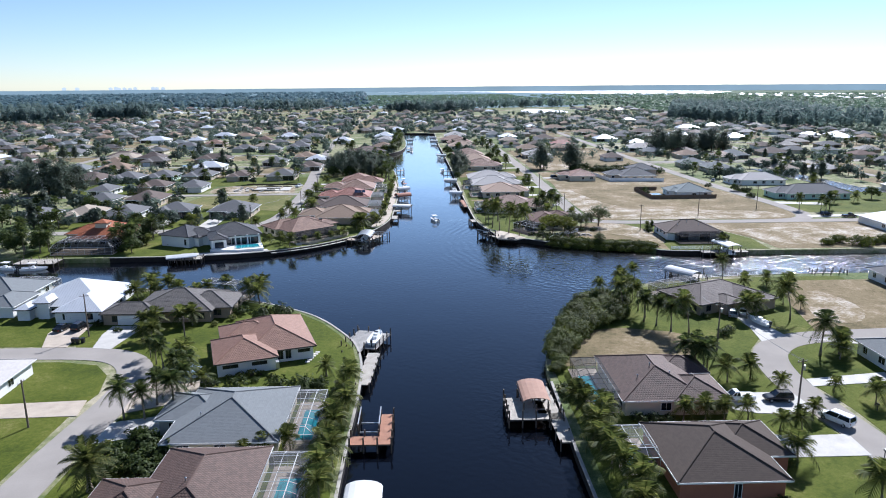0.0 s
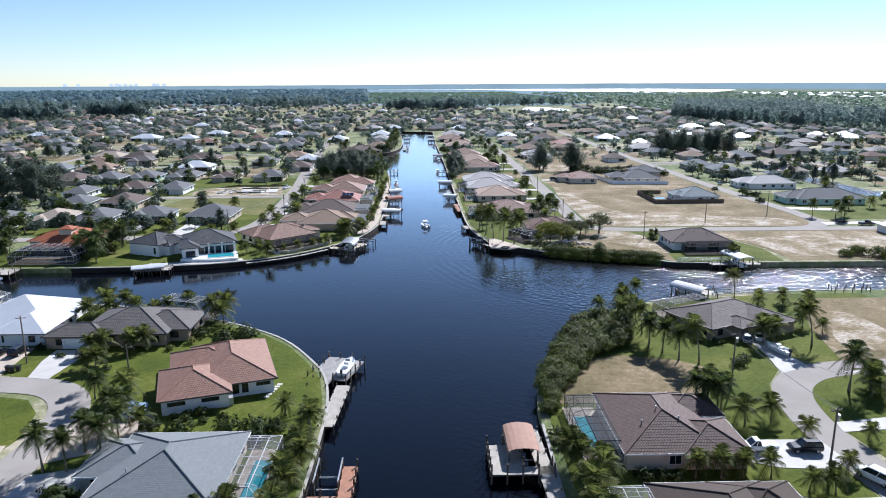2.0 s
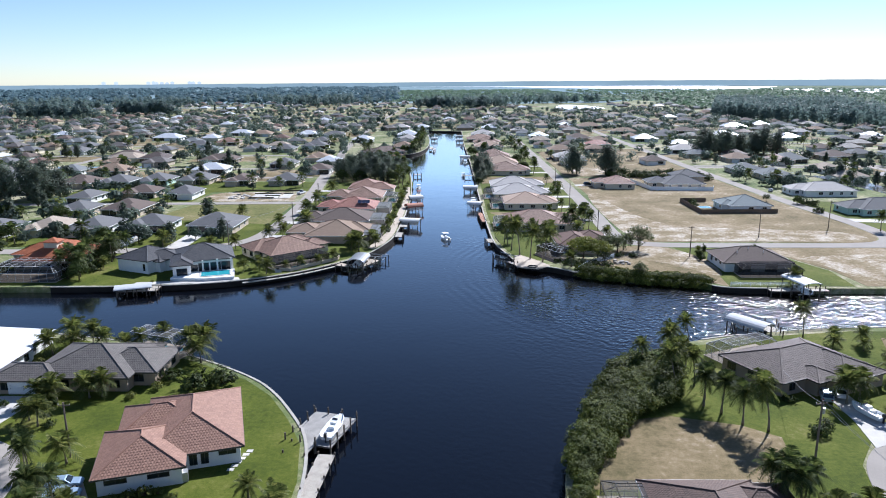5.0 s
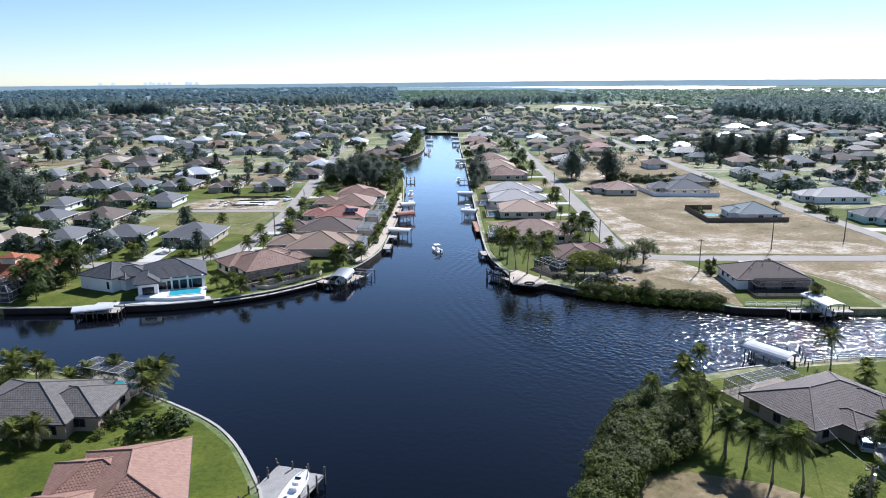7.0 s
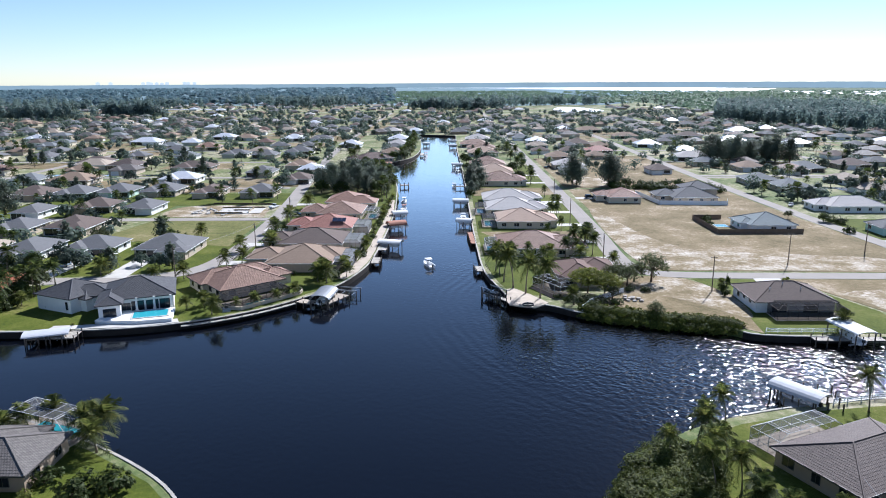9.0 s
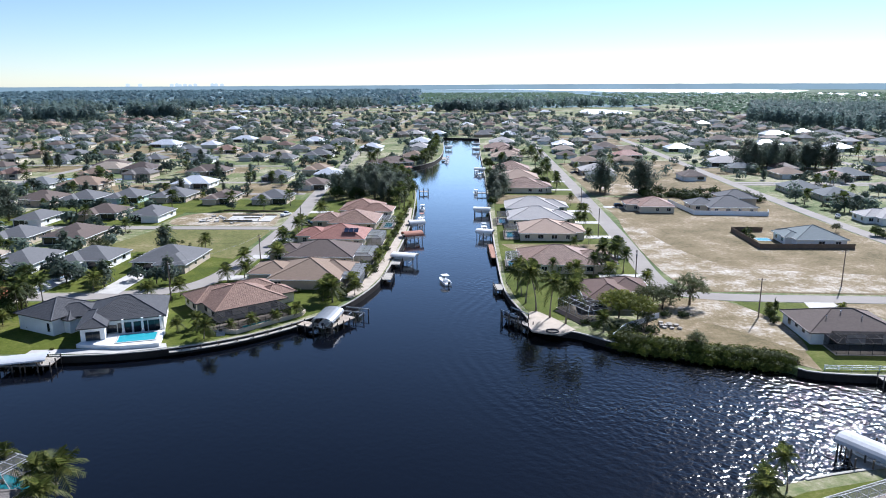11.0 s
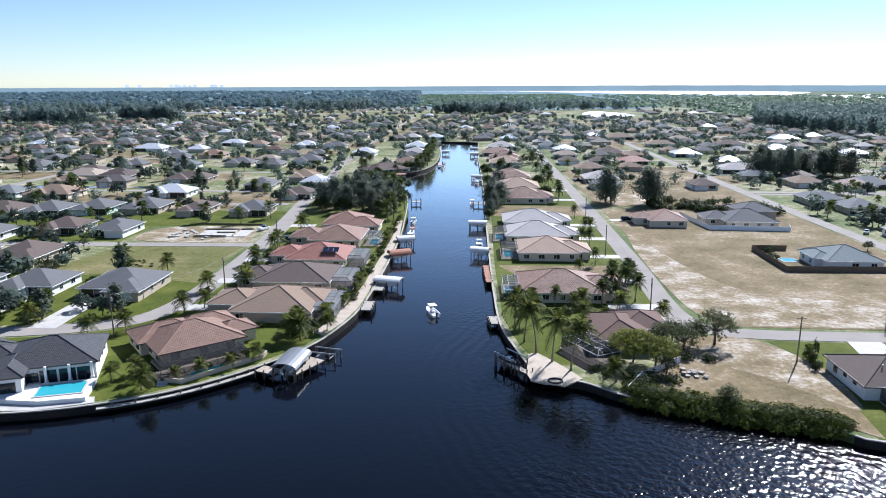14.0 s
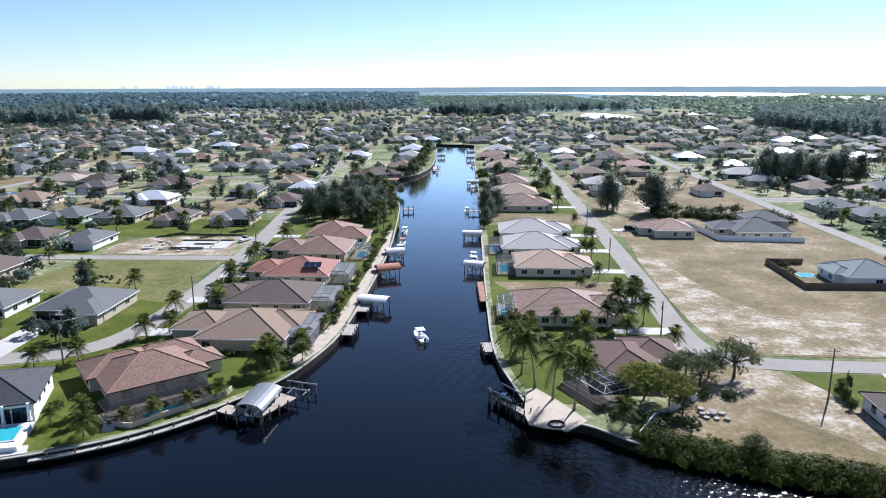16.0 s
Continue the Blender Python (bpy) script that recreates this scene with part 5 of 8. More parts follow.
def fence(label, line, kind="wood", high=1.8):
    """Board or vinyl fence along a line; posts and panels are parts."""
    root = thing("fence", label, "fence", pose(*line[0], GROUND))
    ox, oy = line[0]
    mat = M["fence_wood" if kind == "wood" else "fence_white"]
    for (ax, ay), (bx, by) in zip(line, line[1:]):
        ln = math.hypot(bx - ax, by - ay)
        n = max(1, round(ln / 2.4))
        for k in range(n):
            a = (ax - ox + (bx - ax) * k / n, ay - oy + (by - ay) * k / n)
            b = (ax - ox + (bx - ax) * (k + 1) / n, ay - oy + (by - ay) * (k + 1) / n)
            p = Mesh()
            p.bar((*a, -0.1), (*a, high + 0.08), 0.13)
            part("post", p, mat, root)
            q = Mesh()
            if kind == "rail":
                for h in (0.3, 0.65, 1.0):
                    q.bar((*a, h), (*b, h), 0.05, 0.12)
            else:
                q.bar((*a, high / 2), (*b, high / 2), 0.05, high - 0.06)
                q.bar((*a, high - 0.12), (*b, high - 0.12), 0.1, 0.1)
                q.bar((*a, 0.25), (*b, 0.25), 0.1, 0.1)
            part("panel", q, mat, root)
    return root


def drive(outline, label, material="concrete"):
    patch("driveway", outline, GROUND + 0.115, M[material], label, "driveway")

# ---- near bank, town side (west) ----
box_house("tan house with a brown tile roof and a pool cage", -39, 70, -24.8, 91.6, "cream_wall", "brown_tile", [(-45, 72, -34, 84)], vents=2, seed=1)
pool_cage("dark-framed pool cage against a brown-roofed house", -19.4, 82, 90, 17, 5.2, "cage_white", "screen", 3.0)
box_house("grey-roofed house with cream walls and a pool cage", -41.2, 92.8, -24.4, 111.6, "cream_wall", "grey", [(-44.5, 100, -34, 110)], slope=0.36, vents=1, seed=2)
pool_cage("white-framed pool cage beside the grey-roofed house", -19.7, 103, 90, 15.5, 4.6, "cage_white", "screen", 2.9)
# house with the terracotta roof, turned towards the point
house("white-walled house with a terracotta tile roof on the point", -24.4, 130.6, 18.3,
      [(-13.2, 0.6, -0.6, 19.4), (-18.6, -2.7, -8.2, 9.5), (-16.8, 8.5, -6, 17.5)], "white_wall", "terracotta", slope=0.42, dark=True, seed=3,
      windows=[(1, "s", 0.22, 2.6, 0.55, 1.5), (1, "s", 0.72, 2.6, 0.55, 1.5), (0, "s", 0.5, 0.9, 1.5, 0.7), (0, "s", 0.62, 0.9, 1.5, 0.7), (0, "s", 0.86, 2.2, 0.5, 1.6),
               (1, "w", 0.5, 1.6, 1.3, 0.8), (0, "e", 0.3, 1.8, 1.3, 0.8), (0, "e", 0.7, 2.4, 2.0, 0.1)])
box_house("brown house with a grey-brown tile roof and bow windows", -69.5, 153, -51, 169.5, "tan_wall", "grey_tile", [(-60, 155.5, -47.2, 167.5), (-75.5, 151.8, -63, 160)], slope=0.38, dark=True, seed=4, garage=(2, "s", 0.5))
pool_cage("white-framed pool cage behind the brown house", -52.4, 175.4, 160, 12.5, 6.0, "cage_white", "screen", 4.3)
box_house("white house with a white metal roof and a double garage", -96, 158, -77, 177, "white_wall", "white", [(-87, 153.8, -75.6, 168), (-96.5, 155.8, -92.5, 163), (-92.4, 156.8, -88.6, 164, 4.0)], slope=0.45, caps=False, dark=True, seed=5, garage=(1, "s", 0.45), door=(0, "s", 0.3))
box_house("white house with a grey shingle roof", -118, 164, -99.5, 181, "white_wall", "grey", [(-106, 158, -97.5, 170)], seed=6)
pool_cage("white-framed pool cage behind the grey roof", -105, 184, 180, 11, 4.0, "cage_white")
box_house("white bungalow at the street bend", -92, 106, -75.5, 126, "white_wall", "pale", seed=7)
# driveways and paths
drive([(-81.5, 138.8), (-76.5, 138.8), (-77.5, 153), (-85, 153), (-84.5, 147)], "pale paver driveway with two cars", "paver")
drive([(-71, 138.2), (-67, 137.3), (-66, 146), (-65, 151.5), (-72.5, 151.5), (-72.5, 146)], "pale concrete driveway")
drive([(-75.5, 112.4), (-60.8, 113.4), (-59.8, 107.6), (-75.5, 107)], "speckled paver driveway", "paver")
drive([(-53, 108), (-44.5, 112), (-41, 116), (-41, 120), (-45.5, 126.5), (-49, 126.5), (-50.5, 121), (-54, 119.5)], "paved forecourt of the terracotta house", "paver")
drive([(-53.5, 98), (-44.6, 101), (-44.6, 107.5), (-53, 105)], "concrete driveway shaded by palms")
for k in range(6):
    patch("stepping_stone", rect(-26.5 + k * 0.25, 128.5 + k * 1.0, -25.6 + k * 0.25, 129.2 + k * 1.0), GROUND + 0.1, M["concrete"], "pale stepping stone in the lawn", "stone", 0.1)
car("dark blue sedan on a paver driveway", -82.5, 149.5, 80, "black_paint", "sedan")
car("black sedan on a paver driveway", -79.0, 150, 85, "black_paint", "suv")
car("steel blue sedan parked under palms", -46.6, 124.3, 15, "blue_paint", "sedan")
car("silver blue sedan parked under palms", -45.6, 121.8, 15, "blue_paint", "sedan")
# boats and docks
dock("grey concrete-edged boat dock at the point", -17.8, 133, -14, [(-2.2, 0), (1.2, 0), (1.2, 13.2), (-3.2, 13.2)], "dock_grey", 3.0, 0.5)
dock("wide pale boat platform at the point", -15.6, 140.5, -16, [(-3.8, -4.4), (3.6, -4.4), (3.6, 5), (-3.8, 5)], "dock_grey", 2.6, 1.3, GROUND - 0.15)
boat("white centre-console boat on a platform", -13.6, 140.2, 80, 1.85, 7.0, None)
dock("narrow grey walkway dock along the seawall", -14.4, 118, -4, [(-1.4, 0), (1.0, 0), (1.0, 15.2), (-1.4, 15.2)], "dock_wood", 3.0, 0.4)
dock("red-brown U-shaped boat dock", -12.6, 96.5, 0, [(-2.2, 0), (4.0, 0), (4.0, 9.8), (2.0, 9.8), (2.0, 2.6), (-2.2, 2.6)], "red_wood", 2.4, 1.1)
boat_lift("open boat lift with steel beams", -12.2, 103.2, 90, 6.0, 3.4, None)
boat_lift("boat lift under a cream canvas cover", -11.5, 78.5, 90, 8.0, 4.4, "canvas_white", 1.0, 4.0)
thing("air_conditioner", "pale blue equipment box beside the wall", "machine", pose(-31.5, 126.2, GROUND, 0, 0, 18), mesh=(lambda m: (m.box(-0.6, -0.6, 0, 0.6, 0.6, 1.4), m.box(-0.5, -0.65, 0.2, 0.5, -0.6, 1.2), m)[2])(Mesh()), material=M["silver_paint"])
# plants
for x, y, s in [(-51.6, 106.1, 0.80), (-48.3, 106.0, 0.70), (-48.2, 111.2, 0.72), (-43.6, 106.5, 0.90), (-43.9, 112.7, 0.80), (-46.6, 116.5, 0.85), (-45.0, 119.0, 0.75), (-52.6, 126.5, 0.70), (-54.8, 129.0, 0.62), (-57.2, 132.6, 0.50)]:
    plant("royal", x, y, s, group="palms along the street")
for x, y, s in [(-47.7, 85.6, 1.35), (-21.5, 121.8, 0.75), (-17.3, 118.2, 0.85)]:
    plant("date", x, y, s, group="stout palms")
for x, y, s in [(-16.6, 116, 0.73), (-16.4, 89.9, 0.80), (-18.1, 85.8, 0.80), (-16.8, 97.9, 0.78), (-16.5, 105.2, 0.78), (-17.5, 110, 0.73), (-17.2, 93.8, 0.73), (-17.5, 101.5, 0.78), (-17, 81, 0.78)]:
    plant("small", x, y, s * 1.7, group="palms along the seawall")
for x, y, s in [(-27.1, 93.6, 0.9), (-23.2, 95.2, 1.0), (-29, 92.5, 0.8), (-62.5, 147.8, 0.9), (-62, 150, 1.2), (-57, 151, 1.3), (-55, 151.5, 1.2), (-65, 149, 1.1), (-60, 170.5, 1.1), (-64.5, 173, 1.2), (-68, 174, 1.4), (-71, 172, 1.2), (-44.7, 170.5, 1.6), (-43.5, 166.5, 1.4), (-47, 171.8, 1.3), (-57, 172.5, 1.2), (-62.5, 143, 1.0), (-60, 141, 1.2), (-53.5, 172.8, 1.4), (-74, 170, 1.3), (-73, 175, 1.5), (-43, 117.5, 1.0), (-49.6, 130.2, 1.3)]:
    plant("small", x, y, s)
for x, y, s in [(-37, 117.5, 1.7), (-25.2, 116.5, 1.9), (-36.4, 156.8, 2.2), (-40.6, 155.4, 2.4), (-46.5, 158.4, 1.7), (-34, 120, 0.7), (-31.5, 121.6, 0.7), (-28.5, 95, 1.5), (-58.3, 141, 0.9), (-42, 88, 2.2), (-40.5, 93, 2.0), (-45, 96, 2.3), (-43.5, 91, 2.2), (-46, 99, 1.8), (-22, 117, 1.3), (-49, 93, 2.2), (-46.5, 89.5, 2.0), (-76, 152, 1.0), (-62, 148.5, 0.8), (-24.5, 113.5, 1.4), (-29.5, 117.5, 1.6), (-41.5, 118, 1.3), (-70, 148, 0.8)]:
    plant("bush", x, y, s)
for k, (x, y) in enumerate([(-39, 121.3), (-37, 122), (-35.2, 122.6), (-33.6, 123), (-76, 178), (-80, 179), (-84, 179.5), (-74.5, 166), (-74.2, 162), (-72.5, 158.5), (-50, 151), (-47, 154.5)]):
    plant("bushy", x, y, 0.9 + 0.2 * (k % 3))
pole(-65.6, 104.1, 90, 8.0, False, "thin dark wooden pole beside the street")
pole(-74.9, 145.2, 10, 9.5, False)
pole(-50, 132, 0, 8.5, False)
for x, y in [(-76.3, 141.4), (-75.4, 141.3), (-74.4, 141.5)]:
    b = Mesh()
    loft(b, [[(-0.28, -0.3, 0), (0.28, -0.3, 0), (0.28, 0.3, 0), (-0.28, 0.3, 0)], [(-0.36, -0.38, 1.0), (0.36, -0.38, 1.0), (0.36, 0.38, 1.0), (-0.36, 0.38, 1.0)], [(-0.36, -0.42, 1.06), (0.36, -0.42, 1.06), (0.36, 0.36, 1.12), (-0.36, 0.36, 1.12)]])
    thing("wheelie_bin", "dark wheelie bin at the roadside", "bin", pose(x, y, GROUND + 0.05), "bins at the roadside", b, M["black"])

# ---- near bank, point side (east) ----
box_house("house with a dark brown shingle roof and brick-red walls", 28.2, 80.0, 43.0, 96.4, "brick_wall", "dark", [(36, 86, 46.4, 96.3)], slope=0.42, seed=8, caps=True, windows=[(0, "s", 0.55, 0.9, 2.0, 0.1), (0, "e", 0.5, 1.6, 1.2, 0.9)])
pool_cage("white-framed pool cage over a turquoise pool", 23.6, 91.5, -90, 9.5, 4.7, "cage_white", "screen", 3.1, step=2.4)
box_house("house with a brown barrel-tile roof and dark garage", 27.8, 103.4, 42.2, 122.6, "cream_wall", "brown_tile", [(36, 103.2, 45.6, 113.5), (37, 114, 46, 122)], slope=0.42, seed=9, vents=3)
pool_cage("dark-framed pool cage on the canal side", 23.4, 114, -90, 17.5, 4.8, "cage_dark", "screen", 3.0)
house("point house with a grey tile roof and entry porch", 64.6, 162, 25, [(-8.8, -6.6, 10.8, 6.4), (1.4, -10.6, 10.8, 2), (-3.2, -9.0, 1.8, -3)], "tan_wall", "umber", slope=0.36, dark=True, seed=10, door=(2, "s", 0.5))
pool_cage("white-framed pool cage on the point", 59.0, 173.4, 205, 13, 5.2, "cage_white", "screen", 3.4, pool=False)
box_house("white house with a grey roof behind palms", 80.5, 113, 97, 129, "white_wall", "grey", seed=11)
box_house("white waterside house with a flat-pitched grey roof", 116, 160, 134, 182, "white_wall", "mid", seed=12)
drive([(46.4, 105.4), (50, 103.8), (56.9, 103.2), (59.8, 105.2), (59.2, 111.4), (48.8, 111.6)], "white concrete driveway with cars")
drive([(46.6, 90.2), (59.9, 90.2), (60.2, 96.5), (50.5, 96.2), (46.8, 98)], "white concrete driveway")
drive([(67.2, 153.6), (71.0, 153.8), (71.0, 147), (72.2, 138.4), (65.6, 135.4), (67, 144)], "white concrete driveway of the point house")
drive([(64.2, 113.5), (80.4, 115), (80.4, 119), (64.6, 116.6)], "pale concrete driveway")
drive([(76, 136.2), (84, 133.4), (88, 131), (92, 136.5)], "pale concrete driveway apron")
car("black off-road car on a white driveway", 55.3, 108.2, 178, "black_paint", "suv")
car("white pickup nosed up to the garage", 48.6, 108.6, 178, "white_paint", "pickup")
car("white van parked at the roadside", 60.6, 100.3, 118, "white_paint", "van")
car("silver car in front of the porch", 66.6, 151.8, 70, "silver_paint", "suv")
car("white car under the carport palms", 69.4, 153.0, 75, "white_paint", "sedan")
boat("white boat on a trailer on the driveway", 69.8, 145.6, 110, GROUND + 0.6, 5.5, None)
dock("pale dock with a railing on the canal", 12.8, 103.5, 0, [(-3.0, 0), (5.6, 0), (5.6, 2.0), (1.6, 2.0), (1.6, 8), (-3.0, 8)], "dock_wood", 2.2, 1.6)
boat_lift("boat lift with a rust-brown arched cover", 14.6, 110.2, 90, 7.2, 4.2, "canvas_brown", 0.8, 3.8)
dock("white-edged walkway along the seawall", 17.2, 96, 2, [(-0.6, 0), (1.4, 0), (1.4, 20), (-0.6, 20)], "dock_wood", 3.2, 0.5)
boat("white dinghy tied beside the dock", 16.2, 116.8, 80, 0.1, 4.6, None)
boat_lift("boat lift under a long grey arched cover", 67.2, 185.2, 126, 8.4, 4.0, "canvas_grey", 1.0, 3.9, "gel_white")
dock("grey dock behind the point house", 66.5, 182, -14, [(-3, 0), (6, 0), (6, 7.5), (-3, 7.5)], "dock_wood", 2.4, 1.4)
fence("white rail fence on the seawall", [(72, 183), (80, 185), (90, 185.8)], "rail", 1.05)
dock("grey dock by the sandy lot", 108, 185, 0, [(-4, 0), (5, 0), (5, 3), (-4, 3)], "dock_wood", 2.0, 1.4)
# plants
for x, y, s in [(51.6, 176.2, 0.62), (43.6, 166.2, 0.72), (46.0, 169.6, 0.64), (47.4, 164.4, 0.60), (46.4, 156.6, 0.72), (39.2, 164.0, 0.62), (42.6, 155.5, 0.80), (76.4, 180.5, 0.72), (78.2, 148.5, 0.94), (52.3, 140.4, 0.90), (44.6, 160.5, 0.70)]:
    plant("coconut", x, y, s, group="tall palms on the point")
for x, y, s in [(45.4, 148.8, 0.80), (47.3, 146.2, 0.80), (49.2, 142.4, 0.80), (73.4, 127.7, 1.0), (46.4, 151.4, 0.75)]:
    plant("royal", x, y, s, group="row of palms on the lawn")
for x, y, s in [(44.9, 122.6, 0.72), (45.5, 119.8, 0.80), (47.0, 119.2, 0.78), (48.4, 121.0, 0.74), (46.6, 122.0, 0.8)]:
    plant("royal", x, y, s, group="palm cluster beside the brown roof")
for x, y, s in [(50.2, 116.2, 1.2), (54.9, 117.4, 1.15), (56.9, 111.6, 0.95), (47.2, 101.5, 1.0), (50.5, 98.0, 0.9), (53.6, 97.4, 1.0), (57.8, 102.2, 0.9), (37, 101.7, 1.0), (40.5, 101.6, 1.1), (43.4, 101.5, 1.0), (48.3, 88.7, 1.3), (54, 79, 1.5),
                (77.3, 128.0, 1.35), (78.6, 130.0, 1.2), (76.0, 125.5, 1.1), (68.9, 149.7, 1.5), (71.8, 151.2, 1.3), (78.6, 173.0, 0.9), (84.5, 172.8, 0.7), (82.1, 159.3, 1.1), (84.4, 155.7, 0.8), (80.2, 176, 0.9), (86.5, 176.5, 1.0), (91, 174, 1.0), (66.4, 111.0, 0.8), (70.5, 106, 1.1), (74, 103, 1.2)]:
    plant("small", x, y, s)
for x, y, s in [(21.5, 96.3, 0.83), (23.1, 84.1, 0.88), (24.0, 101.4, 0.78), (22.3, 103.5, 0.80), (22.2, 88.5, 0.83), (21.6, 92, 0.78), (23.5, 80, 0.83), (21.3, 106.5, 0.73), (22.5, 76, 0.88)]:
    plant("small", x, y, s * 1.75, group="palms along the east seawall")
# the thicket fills the bank between the water's edge and the dry lot
thick = random.Random(8)
EDGE = [(19.6, 121), (20.2, 128), (22.2, 134), (24.6, 141), (27.6, 149), (30.6, 156.4), (34.6, 162.6), (38.6, 167.4)]
INNER = [(21.6, 121), (23.4, 127.4), (26.6, 134.2), (29.8, 142), (34.6, 146.6), (39.0, 148.6), (41.6, 151.4), (43.2, 158.0)]
for k in range(22):
    q = k / 21 * 7
    i = min(6, int(q))
    q -= i
    ends = [[a * (1 - q) + b * q for a, b in zip(line[i], line[i + 1])] for line in (EDGE, INNER)]
    across = 1 + int(math.dist(*ends) / 3.4)
    for j in range(across):
        c = (j + 0.5) / across if across > 1 else 0.5
        x, y = (a * (1 - c) + b * c for a, b in zip(*ends))
        plant("mangrove", x + thick.uniform(-0.6, 0.6), y + thick.uniform(-0.6, 0.6), (0.55 + 0.42 * min(1.0, k / 9)) * thick.uniform(0.85, 1.12), group="waterside thicket")
for x, y, s in [(30, 102, 1.1), (32.5, 102, 1.0), (34.5, 101.6, 1.0), (47, 94, 1.2), (47, 88, 0.9), (42, 79, 0.9), (59.4, 139.4, 1.25), (46, 97.6, 1.0), (20.8, 110.5, 1.2), (20.5, 113.5, 1.2), (61.6, 142, 1.0), (56, 151.8, 0.9), (42.8, 167.2, 1.2), (44.8, 163.4, 1.1), (49.2, 172.6, 0.9), (60, 150.6, 0.9), (76, 157, 0.9)]:
    plant("bush", x, y, s)
pole(54.6, 100.9, 15, 10.5)
pole(53.6, 129.2, 15, 10.5)
cable([(54.6, 100.9, 11.6), (53.6, 129.2, 11.6), (60.5, 154.5, 5.4)], sag=0.5)
cable([(55.2, 100.9, 11.6), (54.2, 129.2, 11.6), (77.2, 122, 4.6)])
for x, y in [(61.3, 89.6), (69.5, 104)]:
    b = Mesh()
    b.bar((0, 0, 0), (0, 0, 1.05), 0.1)
    b.box(-0.12, -0.25, 1.05, 0.12, 0.25, 1.32)
    thing("mailbox", "small mailbox on a post beside the street", "mailbox", pose(x, y, GROUND), "mailboxes", b, M["black"])

# ---- far bank, west side of the canal ----
box_house("house with an orange tile roof and a square cupola", -121, 232, -103, 254, "cream_wall", "orange", [(-126, 240, -112, 252)], slope=0.4, seed=20)
tower = thing("cupola", "cream cupola tower with an orange tile cap", "tower", pose(-112.5, 240, GROUND))
tw = Mesh()
tw.box(-1.9, -1.9, 3.2, 1.9, 1.9, 7.0)
part("wall", tw, M["cream_wall"], tower)
part("roof", hip_roof(-1.9, -1.9, 1.9, 1.9, 7.0, 0.45, 0.45)[0], R["orange"], tower)
pool_cage("white-framed pool cage before an orange roof", -111.5, 220.6, 0, 19, 11.0, "cage_white", "screen_dark", 3.9, pool=False)
house("modern white house with charcoal tile roofs and a lanai", -67.8, 236.7, 20.8, [(-7.9, -7.1, 7.9, 7.1, 3.8), (-8.0, -11.1, -3.4, 0, 3.8), (-15.5, -1.0, -6, 6.6, 3.5)], "white_wall", "charcoal_tile", slope=0.42, dark=True, seed=21,
      windows=[(0, "s", 0.50, 2.6, 2.7, 0.1), (0, "s", 0.70, 2.6, 2.7, 0.1), (0, "s", 0.88, 2.4, 2.7, 0.1), (0, "s", 0.34, 1.8, 1.6, 0.9), (1, "s", 0.5, 2.6, 2.4, 0.3), (1, "e", 0.3, 1.8, 2.4, 0.3), (2, "s", 0.4, 1.6, 1.4, 0.9), (0, "e", 0.3, 0.8, 0.7, 2.0), (0, "e", 0.55, 0.8, 0.7, 2.0), (0, "e", 0.8, 0.8, 0.7, 2.0)])
house("white garage wing with a charcoal tile roof", -83.2, 236.2, -23, [(-5.6, -5.9, 5.6, 5.9, 3.8), (0.6, -3.2, 7.4, 4.6, 3.2)], "white_wall", "charcoal_tile", slope=0.42, dark=True, seed=23,
      windows=[(0, "s", 0.88, 0.6, 1.8, 0.9), (0, "e", 0.25, 0.6, 1.6, 0.9)])
patch("waterside_walk", [(-80, 217.8), (-61.5, 219.9), (-53.2, 223.2), (-54.4, 225.6), (-62.6, 222.6), (-80, 220.4)], GROUND + 0.1, M["concrete"], "pale paved walk along the seawall", "walk")
patch("terrace", [(-71.6, 222.0), (-62.2, 221.6), (-54.9, 223.6), (-57.2, 231.6), (-66, 228.8), (-71.0, 227.4)], GROUND + 0.85, M["trim"], "white raised pool terrace on the waterfront", "terrace", 0.9)
swimming_pool(-60.9, 226.6, 18, -3.7, -2.5, 3.7, 2.2, GROUND + 0.94, "turquoise infinity pool in a white terrace")
for x, y in [(-61.6, 230.6), (-65.2, 229.2), (-58.2, 232.0)]:
    c = Mesh()
    c.box(-0.22, -0.22, 0, 0.22, 0.22, 3.0)
    c.box(-0.32, -0.32, 0, 0.32, 0.32, 0.25)
    thing("column", "square white column of the lanai", "column", pose(x, y, GROUND + 0.85, 0, 0, 20.8), "lanai columns", c, M["white_wall"])
# the house with the rose tile roof stands cornerwise
house("house with a rose-brown tile roof and a dark lanai", -46.2, 250.6, 39.8, [(-9.2, -7.4, 7.4, 7.0), (-10.8, 1, 2.0, 10.2), (-2, 3.5, 9.8, 10.5), (4.5, -3.5, 11.5, 2.5)], "cream_wall", "rose", slope=0.42, seed=22, dark=True)
pool_cage("dark-framed pool cage below the rose roof", -38.9, 237.4, 42, 17.0, 5.6, "cage_dark", "screen_dark", 2.9, pool=False)
box_house("house with a tan shingle roof and beige walls", -45, 264.8, -25.5, 285, "beige_wall", "tan", [(-52, 270, -40, 283), (-36, 272, -23.5, 284)], slope=0.36, seed=23)
pool_cage("grey-screened pool cage beside a tan roof", -20.8, 275.5, 90, 16, 5.0, "cage_dark", "screen_pale", 3.0, pool=False)
box_house("house with a dark brown shingle roof", -47.5, 289.4, -26.5, 308, "beige_wall", "brown", [(-53, 293, -42, 305)], slope=0.36, seed=24)
pool_cage("grey-screened pool cage beside a dark roof", -21.2, 299, 90, 14, 5.4, "cage_dark", "screen_pale", 3.0, pool=False)
